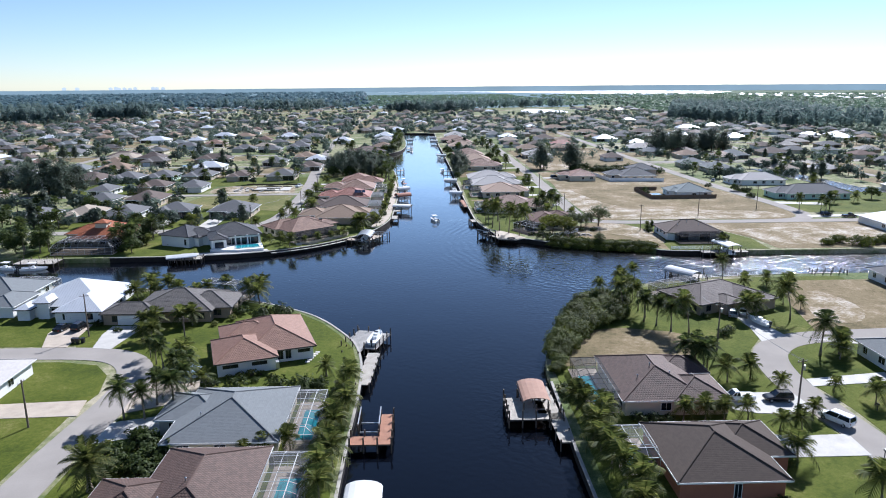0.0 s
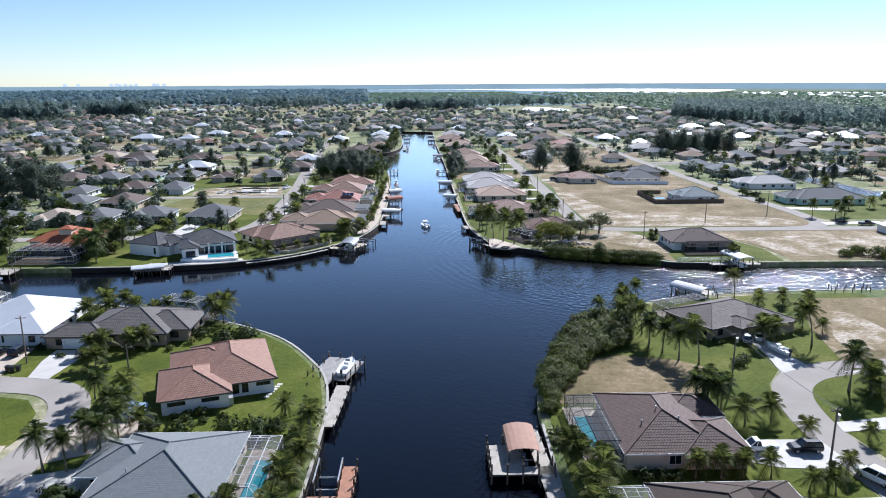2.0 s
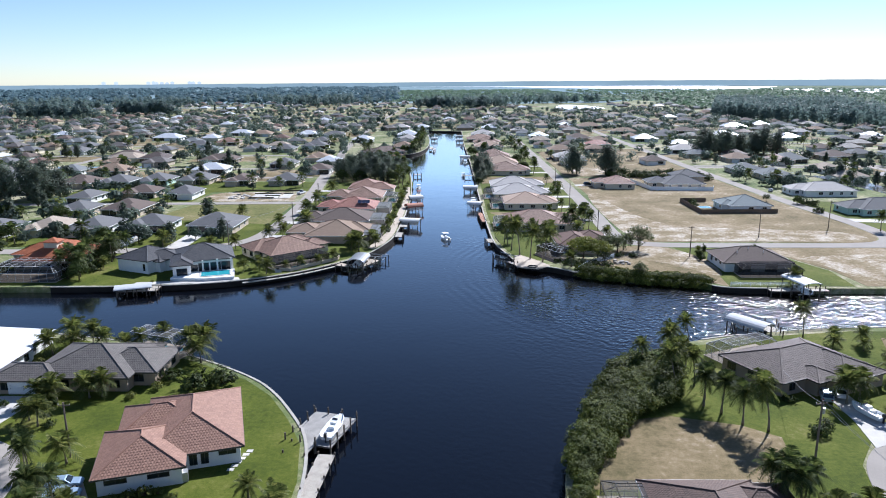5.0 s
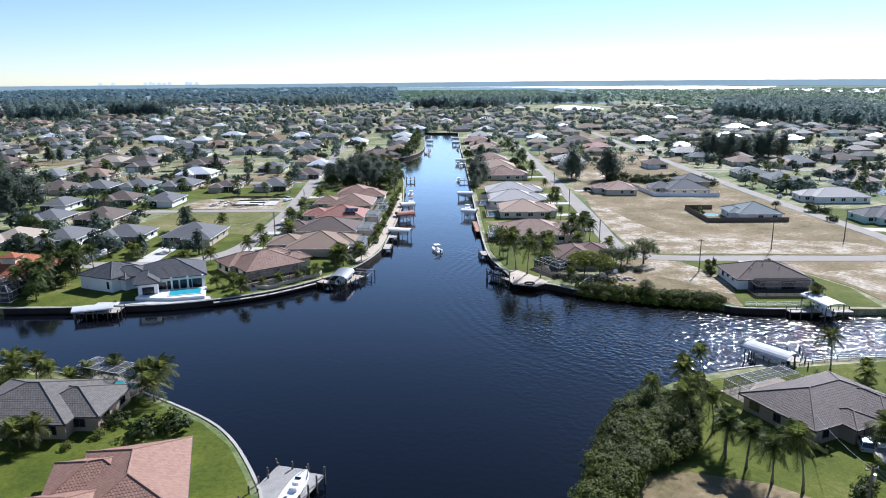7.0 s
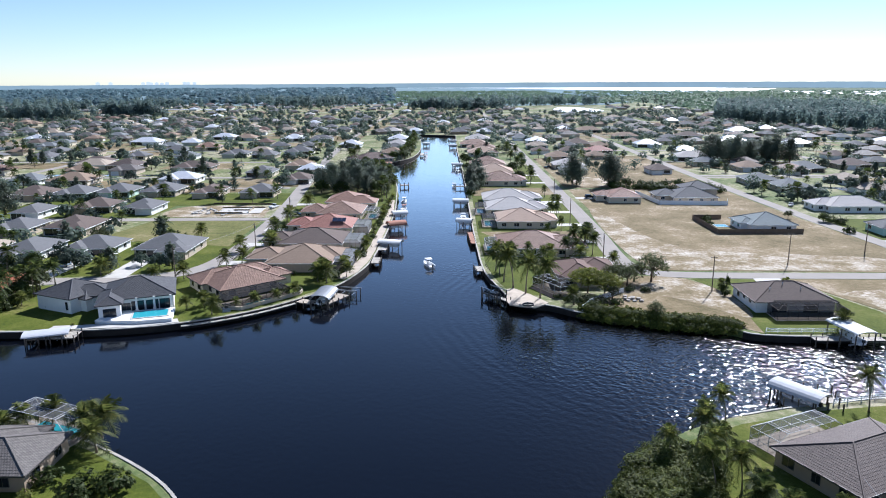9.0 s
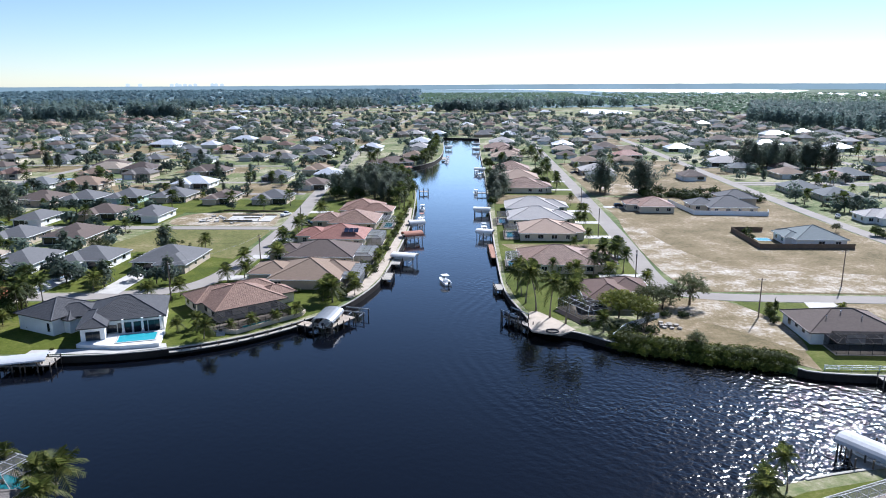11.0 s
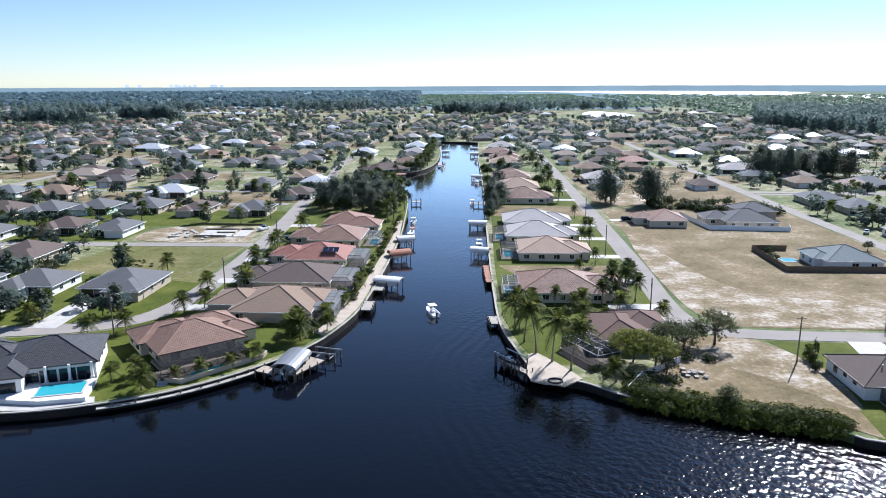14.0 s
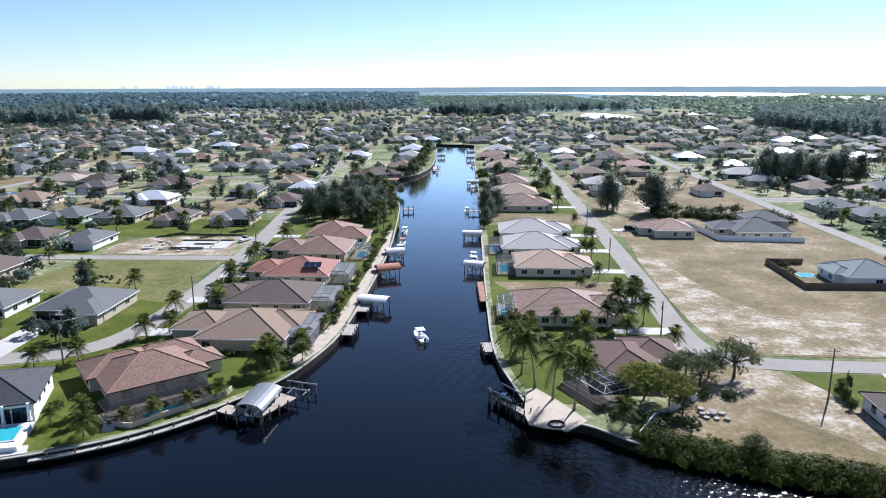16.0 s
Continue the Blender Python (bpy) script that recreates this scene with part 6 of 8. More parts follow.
box_house("house with a red tile roof and solar panels", -45.5, 313.6, -27, 332, "cream_wall", "redtile", [(-51, 318, -40, 330)], slope=0.38, seed=25)
for k in range(3):
    s = Mesh()
    s.box(-0.75, -1.3, 0, 0.75, 1.3, 0.05)
    thing("solar_panel", "dark solar panel on a red roof", "solar panel", pose(-33.5 + k * 1.6, 317.6, GROUND + 4.95, 20, 0, 0), "solar panels", s, M["solar"])
pool_cage("dark-screened pool cage beside the red roof", -21.8, 323, 90, 13, 5.0, "cage_dark", "screen_pale", 3.0, pool=False)
box_house("house with a brown tile roof by the canal", -45, 340, -27, 360, "beige_wall", "rose", [(-52, 344, -40, 357)], slope=0.38, seed=26)
pool_cage("white-framed pool cage by the canal bend", -21.5, 350, 90, 13, 5.0, "cage_white", "screen", 3.0)
box_house("house with a terracotta roof by the canal", -46, 366, -29, 385, "cream_wall", "terracotta", [(-38, 364, -24, 376)], seed=27)
house("wide brown-roofed house across the basin", -45, 543, 31, [(-12, -8, 11, 8), (-4, 2, 9, 13), (-15, 0, -5, 10)], "tan_wall", "brown_tile", slope=0.4, seed=28)
box_house("tan-roofed house by the far canal", -44, 572, -27, 592, "cream_wall", "tan", seed=30)
box_house("grey-roofed house by the far canal", -46, 604, -27, 622, "white_wall", "mid", seed=31)
box_house("pale-roofed house by the far canal", -46, 640, -28, 660, "white_wall", "pale", seed=32)
box_house("white-roofed house by the far canal", -50, 690, -30, 712, "white_wall", "white", seed=33, caps=False)
box_house("white-roofed house behind the canal's end", -62, 792, -45, 808, "beige_wall", "pale", seed=34, caps=False)
box_house("white house behind the canal's end", -40, 791, -23, 806, "white_wall", "white", seed=35, caps=False)
drive([(-88.5, 259.4), (-82, 259.2), (-82.5, 280), (-88.5, 280)], "pale concrete driveway to a carport")
drive([(-108, 257.4), (-102.5, 257.8), (-101, 280.6), (-107.5, 280.6)], "pale concrete driveway with a car")
# drives on the street side
for y0, w in ((273, 5), (297, 5), (321, 5), (349, 5), (374, 5)):
    drive([(-60, y0), (-50.5, y0 + 0.5), (-50.5, y0 + w), (-60, y0 + w)], "pale concrete driveway from the street")
edge = [(x + 0.45, y - 0.55) for x, y in between(SHORE_C, lambda p: -55 < p[0] < -28 and p[1] < 241)]
patch("waterside_walk", ribbon(edge, 1.15), GROUND - 0.42, M["dock_wood"], "pale boarded walk on the water side of the seawall", "walk", 0.16)
wall_low = Mesh()
wall_low.prism(fix(ribbon([(-45.6, 232.4), (-41.6, 231.6), (-30.4, 244.2), (-30.2, 246.4)], 0.3)), GROUND - 0.1, GROUND + 0.95)
thing("garden_wall", "low grey garden wall below the dark lanai", "wall", mesh=wall_low, material=M["beige_wall"], kind="structure")
steps = thing("garden_steps", "pale concrete steps beside the lanai", "steps", pose(-44.6, 230.2, GROUND, 0, 0, 15))
for k in range(6):
    st = Mesh()
    st.box(-0.9, k * 0.75, 0, 0.9, k * 0.75 + 0.62, 0.14 + k * 0.15)
    part("step", st, M["concrete"], steps)
swimming_pool(-38.6, 237.6, 44, -3.4, -0.9, 3.4, 1.3, GROUND + 0.14, "narrow turquoise pool inside the lanai")
# waterfront walks, docks and lifts
drive([(-21.4, 258), (-18.6, 266), (-16.9, 278), (-16.3, 296), (-16.1, 330), (-16.3, 360), (-18.2, 388), (-20.2, 388), (-18.6, 360), (-18.6, 330), (-18.9, 296), (-20.0, 279), (-21.8, 267), (-24, 259.5)], "sandy paved walk behind the seawall", "paver")
dock("pale corner dock with a boat lift", -21.2, 241.0, 61, [(-4.3, -1.5), (4.3, -1.5), (4.3, 3.0), (1.5, 3.0), (1.0, 0.6), (-4.3, 0.3)], "paver", 2.2, 0.5)
dock("pale walkway from the seawall to the lift", -28.0, 239.2, -22, [(-1.6, -1.5), (2.6, -1.5), (2.6, 1.3), (-1.6, 1.3)], "paver", 2.2, 0.5)
boat_lift("boat lift with a grey metal arched cover", -23.6, 241.0, 84, 8.2, 4.6, "metal_cover", 1.1, 3.7, "gel_white")
boat_lift("open boat lift beside the pale dock", -18.6, 248.4, -14, 6.0, 3.0, None, high=2.9)
dock("narrow pale dock platform at the walk", -14.9, 279, 0, [(-1.2, -3), (1.4, -3), (1.4, 4), (-1.2, 4)], "dock_wood", 2.4, 0.6)
dock("pale dock with a covered lift", -13.6, 294, 0, [(-2.6, -1.5), (0.8, -1.5), (0.8, 7), (-2.6, 7)], "dock_wood", 2.4, 0.6)
boat_lift("boat lift with a white arched cover", -12.2, 299.2, -14, 7.2, 4.0, "canvas_white", 0.9, 3.4, "gel_white")
boat_lift("boat lift with a rust-red arched cover", -12.8, 330.5, 24, 6.4, 4.2, "canvas_rust", 1.4, 3.6, "gel_white")
boat_lift("boat lift with a cream arched cover", -13.2, 352, 16, 5.6, 3.8, "canvas_white", 1.2, 3.4, "gel_white")
boat("white motor boat moored at the seawall", -12.6, 362, 88, 0.05, 7.0)
boat("small motor boat moored at the seawall", -12.8, 372, 88, 0.05, 6.0, "canvas_rust")
boat("white motor boat moored below the palms", -14.2, 392, 84, 0.05, 6.6, "canvas_white")
dock("low grey dock on pilings below the palms", -17.2, 436, 8, [(-2.2, -1.6), (2.2, -1.6), (2.2, 1.6), (-2.2, 1.6)], "dock_wood", 2.2, 1.2)
boat_lift("boat lift with a rust cover across the basin", -35.2, 521.5, 30, 7.0, 4.0, "canvas_rust", 0.9, 3.6, "gel_white", "far boat lifts")
dock("grey dock along the bank of the far basin", -14.6, 590, 2, [(-1.8, -8), (1.2, -8), (1.2, 8), (-1.8, 8)], "dock_wood", 2.6, 1.2)
for y, c in ((572, "canvas_white"), (583, "canvas_grey"), (594, "canvas_rust")):
    boat("motor boat moored at the far dock", -12.2, y, 85, 0.05, 7.0, c)
boat_lift("small covered boat lift on the far bank", -15, 668, 5, 5.6, 3.4, "canvas_white", 0.9, 3.4, "gel_white", "far boat lifts")
dock("long grey boathouse on the waterfront", -77, 216.2, 6, [(-4.8, -3.4), (4.8, -3.4), (4.8, 1.0), (-4.8, 1.0)], "dock_wood", 2.6, 0.6)
boat_lift("low grey boathouse roof over a lift", -78.2, 214.6, 20, 8.4, 4.2, "canvas_grey", 0.5, 2.6)
dock("white dock with moored boats", -121, 213, 0, [(-6, -3), (6, -3), (6, 3), (-6, 3)], "dock_wood", 2.4, 1.0)
boat("white cabin boat at the dock", -120, 208.5, 10, 0.05, 7.5)
boat("white motor boat at the dock", -129, 209.5, 170, 0.05, 6.8)
boat_lift("boat lift with a teal canvas cover", -139, 210, 5, 8, 4.6, "canvas_teal", 0.9, 4.0)
# the boat under way
boat("white motor boat with a sun top under way on the canal", 1.0, 278.6, 112, 0.1, 6.8, "canvas_white")

# plants, west bank
for x, y, s in [(-54.6, 231.7, 0.9), (-47.5, 228.6, 1.2), (-52, 236, 0.9), (-50.5, 232.5, 0.8), (-39.6, 235.2, 0.9), (-35.4, 239.2, 0.8), (-31.6, 244, 0.9), (-43, 233.4, 0.7), (-57.6, 271.5, 1.3), (-54.2, 275.2, 1.3), (-58.4, 288.8, 1.3), (-50.2, 293.5, 1.5), (-72.2, 255.0, 1.2), (-65.2, 258.4, 1.2), (-28, 255.9, 1.5), (-25.4, 254.7, 1.5), (-20.9, 260.5, 1.1), (-77.3, 306.9, 1.4), (-90, 262, 1.4), (-96, 235, 0.9), (-55.5, 318, 1.4), (-54, 340, 1.5), (-52.5, 368, 1.6), (-27.4, 260.5, 1.3), (-22.8, 268, 1.1)]:
    plant("small", x, y, s)
for x, y, s in [(-99.5, 231, 0.95), (-100.5, 236.5, 0.95), (-101, 242, 0.9), (-127.5, 233, 0.9), (-133, 228, 0.9), (-138, 236, 0.9), (-99, 248, 0.9), (-52.5, 312, 0.7), (-53.5, 330, 0.75), (-52, 300, 0.6), (-22, 391, 0.75), (-24, 401, 0.8), (-20, 412, 0.8), (-126, 224, 0.8), (-143, 245, 0.9)]:
    plant("royal", x, y, s)
for x, y, s in [(-27.4, 258, 1.5), (-25, 263.2, 1.4), (-22.2, 271, 0.9), (-21.8, 274, 0.9), (-21.6, 277, 0.8), (-29.5, 262.8, 1.3), (-36.5, 262.8, 1.0), (-41, 262.6, 0.9), (-54, 314, 1.9), (-52.6, 325, 1.8), (-51.2, 309, 1.6), (-23, 288, 1.6), (-25.5, 286.8, 1.5), (-22, 311, 1.2), (-98, 232, 1.9), (-102, 228, 1.6), (-100.5, 224, 1.5), (-88, 233, 0.9), (-83, 236, 1.2), (-84.5, 241, 1.3), (-57.5, 238, 1.0), (-35.5, 243.6, 0.8), (-39.6, 239.6, 0.7), (-104, 246, 1.8)]:
    plant("bush", x, y, s)
for k in range(9):
    plant("bushy", -76 + k * 2.0, 220.9 + k * 0.5, 0.55, group="small clipped bushes on the terrace edge")
pole(-53.2, 286.9, 80, 10)
pole(-66.0, 254.6, 60, 10)
pole(-53.5, 336, 85, 10)
cable([(-66, 254.6, 11), (-53.2, 286.9, 11), (-53.5, 336, 11), (-57, 392, 11)])
for x, y, s in [(-38, 412, 1.25), (-44, 407, 1.1), (-50, 414, 1.3), (-56, 418, 1.05), (-32, 418, 1.15), (-41, 426, 1.35), (-48, 430, 1.25), (-28, 430, 1.0), (-55, 434, 1.1), (-36, 440, 1.15), (-27, 413, 0.9), (-33, 405, 0.95), (-60, 428, 0.95)]:
    plant("pine", x, y, s, group="dark pine grove on the bank")
for x, y, s in [(-27, 405, 1.0), (-31, 409, 1.1), (-45, 404, 1.0), (-55, 408, 1.0), (-24, 426, 0.9), (-25, 440, 1.0), (-30, 450, 1.1)]:
    plant("broad", x, y, s)
for x, y, s in [(-180, 346, 1.5), (-188, 352, 1.7), (-195, 347, 1.5), (-174, 353, 1.3), (-201, 356, 1.5), (-184, 360, 1.6), (-208, 351, 1.3)]:
    plant("pine", x, y, s, group="dark pines behind the bungalows")
for x, y, s in [(-127, 226, 0.75), (-101, 232, 0.7), (-99, 239, 0.8), (-132, 236, 0.9), (-101.5, 251, 0.8), (-137, 250, 0.9)]:
    plant("broad", x, y, s)
for x, y, s in [(-103, 226, 0.85), (-124, 225.5, 0.8), (-97, 242, 0.9), (-100, 229, 0.9), (-98, 226, 0.8), (-130, 222, 0.85), (-104.5, 233, 0.9), (-96, 250, 0.85)]:
    plant("royal", x, y, s, group="palms round the orange-roofed house")
slab = Mesh()
slab.box(-9, -6, -0.1, 9, 6, 0.25)
base = thing("house_foundation", "pale concrete foundation slab on the building lot", "foundation", pose(-80, 361, GROUND + 0.05, 0, 0, 3), "", slab, M["concrete"])
for q in ((-9, -6, 2, -5.7), (-9, -6, -8.7, 4), (-3, 0, 4, 0.3), (4, -5, 4.3, 6), (-9, 5.7, 9, 6)):
    k = Mesh()
    k.box(q[0], q[1], 0.25, q[2], q[3], 0.75)
    part("block_wall", k, M["sand"], base)
fence("low dark silt fence behind the building lot", [(-70, 376.5), (-97, 377.5)], "wood", 0.7)
for k in range(26):
    r = random.Random(k + 900)
    m = Mesh()
    m.prism([(math.cos(a) * (0.5 + 0.5 * r.random()), math.sin(a) * (0.5 + 0.5 * r.random())) for a in (0, 1, 2, 3, 4, 5)], 0, 0.25 + 0.4 * r.random())
    thing("rubble", "pale lump of building rubble", "rubble", pose(-90 + r.uniform(-8, 6), 356 + r.uniform(-7, 9), GROUND + 0.04), "rubble on the building lot", m, M["concrete"])
r = random.Random(12)
for k in range(26):
    plant("bush", -92 + r.uniform(-6, 8), 316 + r.uniform(-3, 6), r.uniform(0.25, 0.5), group="weeds on the dry lot")

# ---- far bank, east side of the canal ----
box_house("house with a brown shingle roof among trees", 35.5, 250.5, 48, 268, "beige_wall", "russet", [(42, 258, 53, 270)], slope=0.38, seed=40)
patch("lanai_floor", [(28.6, 250.4), (33.2, 241.2), (38.0, 244.6), (33.4, 254.6)], GROUND + 0.09, M["brown_paver"], "brown paved floor inside the white-framed cage", "floor")
pool_cage("white-framed pool cage on the canal corner", 32.4, 247.8, -60, 11.5, 5.6, "cage_white", "screen_dark", 3.0, pool=False)
box_house("house with a rose-brown tile roof and cream walls", 22, 283, 44.5, 302.5, "cream_wall", "rose", [(36, 285, 50, 298)], slope=0.38, seed=41)
pool_cage("white-framed pool cage behind the rose roof", 18.6, 293, -90, 13, 4.0, "cage_white", "screen", 3.0)
box_house("cream house with a peach shingle roof", 24, 325, 43.5, 344, "cream_wall", "peach", [(34, 327, 47, 340)], slope=0.36, seed=42)
pool_cage("grey-screened pool cage by the canal", 19.4, 335, -90, 14, 5.0, "cage_dark", "screen", 3.0)
box_house("house with a pale shingle roof", 21, 349, 43, 368, "cream_wall", "pale", [(34, 352, 47, 364)], slope=0.38, seed=43)
pool_cage("grey-screened pool cage behind pale roofs", 17.4, 360, -90, 14, 4.4, "cage_dark", "screen", 3.0)
box_house("house with a light beige roof", 21, 373, 43, 392, "white_wall", "pale", [(33, 377, 47, 389)], slope=0.38, seed=44)
box_house("cream house with a rose roof beyond a dry lot", 22, 430, 43, 450, "cream_wall", "rose", [(34, 432, 46, 446)], seed=45)
box_house("cream house with a peach roof by the canal", 20, 462, 42, 484, "cream_wall", "peach", seed=46)
box_house("house with a rose roof by the far canal", 18, 500, 40, 522, "cream_wall", "rose", seed=47)
box_house("cream house by the far canal", 18, 572, 40, 594, "cream_wall", "peach", seed=48)
box_house("beige house by the far canal", 18, 606, 40, 626, "beige_wall", "rose", seed=49)
box_house("white house by the canal's end", 18, 690, 40, 712, "white_wall", "pale", seed=50)
box_house("white house with a weathered grey roof and a dark lanai", 78.2, 230.2, 97.5, 245.2, "white_wall", "brown", slope=0.40, seed=51, vents=3, dark=True,
          windows=[(0, "w", 0.25, 1.0, 0.6, 1.5), (0, "w", 0.5, 1.0, 0.6, 1.5), (0, "w", 0.75, 1.2, 1.2, 0.9), (0, "s", 0.3, 3.2, 2.1, 0.1), (0, "s", 0.7, 3.2, 2.1, 0.1)])
pool_cage("dark screened lanai along the white house", 89.4, 225.2, 0, 16, 5.7, "cage_dark", "screen_dark", 2.95, pool=False)
box_house("house with a blue-grey roof in a fenced yard", 113, 318.5, 130, 335, "white_wall", "blue", [(110.8, 322, 118, 333)], seed=52)
swimming_pool(107.6, 330.5, 0, -2.4, -2.0, 2.0, 2.2, GROUND + 0.1, "light blue pool in a fenced yard")
fence("brown board fence round the back garden", [(131, 317), (101, 316.4), (101, 343.5), (112, 343.5)], "wood", 1.8)
box_house("cream house with a terracotta tile roof", 76, 379, 91, 396, "cream_wall", "terracotta", [(71.5, 384, 80, 394)], seed=53)
box_house("grey-roofed house behind a white fence", 104, 378, 124, 396, "beige_wall", "mid", [(112, 388, 127, 402, 5.0), (98, 384, 110, 396)], seed=54)
fence("long white vinyl fence", [(94, 404), (97.5, 376), (126, 374), (128, 380)], "white", 1.9)
box_house("white house with a pale shingle roof by the outer street", 160, 356, 184, 372, "white_wall", "pale", [(156, 360, 170, 371)], seed=55)
box_house("mint-walled house with a weathered roof by the outer street", 160, 310, 190, 327, "mint_wall", "mid", [(156, 313, 172, 325)], seed=56)
for y0 in (279, 302, 330, 356, 380, 440, 470):
    drive([(44, y0), (56.4, y0), (56.4, y0 + 4.5), (44, y0 + 4.5)], "white concrete driveway across the lawn")
drive([(49.5, 263.5), (57, 267.5), (56, 274), (48.5, 268)], "white concrete driveway by the bend")
drive([(88, 245), (97, 245), (97, 259.4), (90, 259.4)], "white concrete driveway of the corner house")
drive([(72, 390), (64, 391), (64, 395), (72, 396)], "concrete driveway of the terracotta-roofed house")
box_house("white house with a white metal roof by the street corner", 160, 240, 184, 258, "white_wall", "white", caps=False, seed=57)
drive([(152, 300), (170, 296), (170, 302), (152, 306)], "white concrete driveway apron")
car("dark car beside the terracotta-roofed house", 70.5, 392.5, 5, "black_paint", "suv")
car("white car on the grass verge", 152, 372, 60, "white_paint", "sedan")
car("white pickup parked on the sandy verge", -67.9, 368, 70, "white_paint", "pickup")
car("blue car on a driveway", -105.2, 272, 95, "blue_paint", "suv")
car("dark car at a kerbside house", -54.2, 350, 0, "black_paint", "suv")
car("dark pickup by a grey-roofed house", 66, 505, 20, "black_paint", "pickup")
# waterfront
patch("quay", [(22.0, 243.4), (21.6, 239.6), (22.2, 236.1), (24.6, 235.0), (27.2, 234.5), (28.0, 233.9), (31.8, 237.4), (30.2, 240.6), (27.7, 245.0), (24.2, 250.0), (22.4, 249)], GROUND + 0.14, M["paver"], "pale sandy paved quay at the canal corner", "quay", 0.28)
dock("dark dock with a boat lift at the corner", 20.0, 243.4, -52, [(-4.8, -1.2), (4.2, -1.2), (4.2, 0.2), (-4.8, 0.2)], "dock_wood", 2.0, 0.9)
boat_lift("open boat lift at the quay corner", 18.9, 245.4, -52, 6.5, 3.4, None, under="black")
b = Mesh()
b.tube([(math.cos(a) * 1.3, math.sin(a) * 1.1, 0.1) for a in (6.28318 * k / 16 for k in range(17))], 0.18, 6)
thing("fender_ring", "black rubber fender round a white float", "float", pose(26.6, 235.9, GROUND + 0.16), "", b, M["rubber"])
dock("small pale dock with boxes", 16.6, 270.2, 8, [(-1.8, -2.6), (1.8, -2.6), (1.8, 2.8), (-1.8, 2.8)], "dock_wood", 1.8, 0.5)
dock("long narrow brown dock along the wall", 15.2, 302, 3, [(-0.9, 0), (0.9, 0), (0.9, 18), (-0.9, 18)], "red_wood", 3.0, 0.5)
for x, y, turn, ln, c in ((12.6, 336, 165, 5.6, "canvas_white"), (11.6, 381, 176, 6.6, "canvas_white"), (10.4, 519, 178, 6.6, "canvas_white"), (7.4, 652, 176, 6.2, "canvas_white"), (7.2, 694, 182, 6.0, "canvas_grey")):
    boat_lift("covered boat lift with a boat", x, y, turn, ln, 3.8, c, 1.1, 3.4, "gel_white", "boat lifts on the opposite bank")
boat("white motor boat moored at the east wall", 12.4, 346.5, 84, 0.05, 6.4, "canvas_white")
boat("grey-topped boat moored at the east wall", 12.2, 352.5, 100, 0.05, 6.0, "canvas_grey")
boat("white boat tied up beside a far lift", 10.6, 500, 80, 0.05, 6.6, "canvas_white")
for y in (432, 508, 608):
    dock("far grey boat dock on pilings", 11.4, y, 0, [(-2.0, -1.2), (2.6, -1.2), (2.6, 1.2), (-2.0, 1.2)], "dock_wood", 2.4, 0.9)
    if y % 4 == 0:
        boat("far white moored boat", 8.6, y + 5, 92, 0.05, 6.5)
boat_lift("boat lift with a pale tilted cover", 92.0, 214.8, 100, 9.0, 4.6, "canvas_white", 0.6, 4.4, "gel_white")
dock("grey dock before the white house", 90.5, 213.0, 0, [(-6.5, 0), (8, 0), (8, 2.2), (-6.5, 2.2)], "dock_wood", 2.4, 0.8)
# plants, east bank
for x, y, s in [(22.1, 256.1, 1.0), (24.1, 249.8, 1.12), (26.9, 245.3, 1.08), (30.1, 241.4, 1.06), (21.4, 262.5, 0.8), (20.6, 267, 0.8), (25.3, 268, 0.75), (33.9, 274.0, 0.55), (36.6, 267.0, 0.55)]:
    plant("coconut", x, y, s, group="palms on the canal corner")
for x, y, s in [(42.4, 281.3, 0.8), (46.4, 291.5, 0.85), (49.9, 291.6, 0.9), (51.4, 295, 0.9), (48.3, 300.5, 0.75), (52, 301, 0.8), (45.6, 282.8, 0.7), (51.5, 286, 0.8), (40.5, 308, 0.6), (47, 321, 0.6), (46.5, 347, 0.7), (48.8, 345.6, 0.7), (50.5, 370, 0.6), (25.3, 278, 0.6), (31, 281, 0.6), (50.3, 396, 0.6)]:
    plant("royal", x, y, s, group="palms by the east-bank houses")
for x, y, s in [(54.3, 271.7, 1.2), (46, 277.5, 1.3), (38, 281.4, 1.2), (54, 305, 1.2), (53.5, 372, 1.3), (37.7, 236.6, 1.2), (94, 250, 0.8), (92.5, 218, 1.2), (36, 269.5, 1.3), (78, 250, 0.7)]:
    plant("small", x, y, s)
for x, y, s in [(42.8, 246.4, 1.0), (46.5, 243.8, 0.9)]:
    plant("bright", x, y, s)
for x, y, s in [(50.5, 254.6, 0.8), (54.2, 252.6, 0.8), (47.8, 240.5, 0.55), (57, 256.5, 0.75), (53.4, 258.4, 0.7)]:
    plant("oak", x, y, s, label="grey-green garden tree with an open crown")
plant("oak", 61.6, 256.4, 1.15)
for k in range(26):
    s = k / 25
    hx = 38.5 + 31.5 * s
    hy = 230.6 - 10.6 * s - 0.9 * math.sin(math.pi * s)
    plant("low", hx + 0.4, hy + 0.3, 0.85 + 0.2 * (k % 3), group="waterside hedge on the vacant lot", z=0.05, tall=1.1)
    plant("low", hx + 0.9, hy + 1.9 + 0.7 * math.sin(k * 1.7), 0.9 + 0.4 * ((k * 7) % 5) / 5, group="waterside hedge on the vacant lot", tall=0.95)
plant("oak", 54.8, 227.5, 0.55)
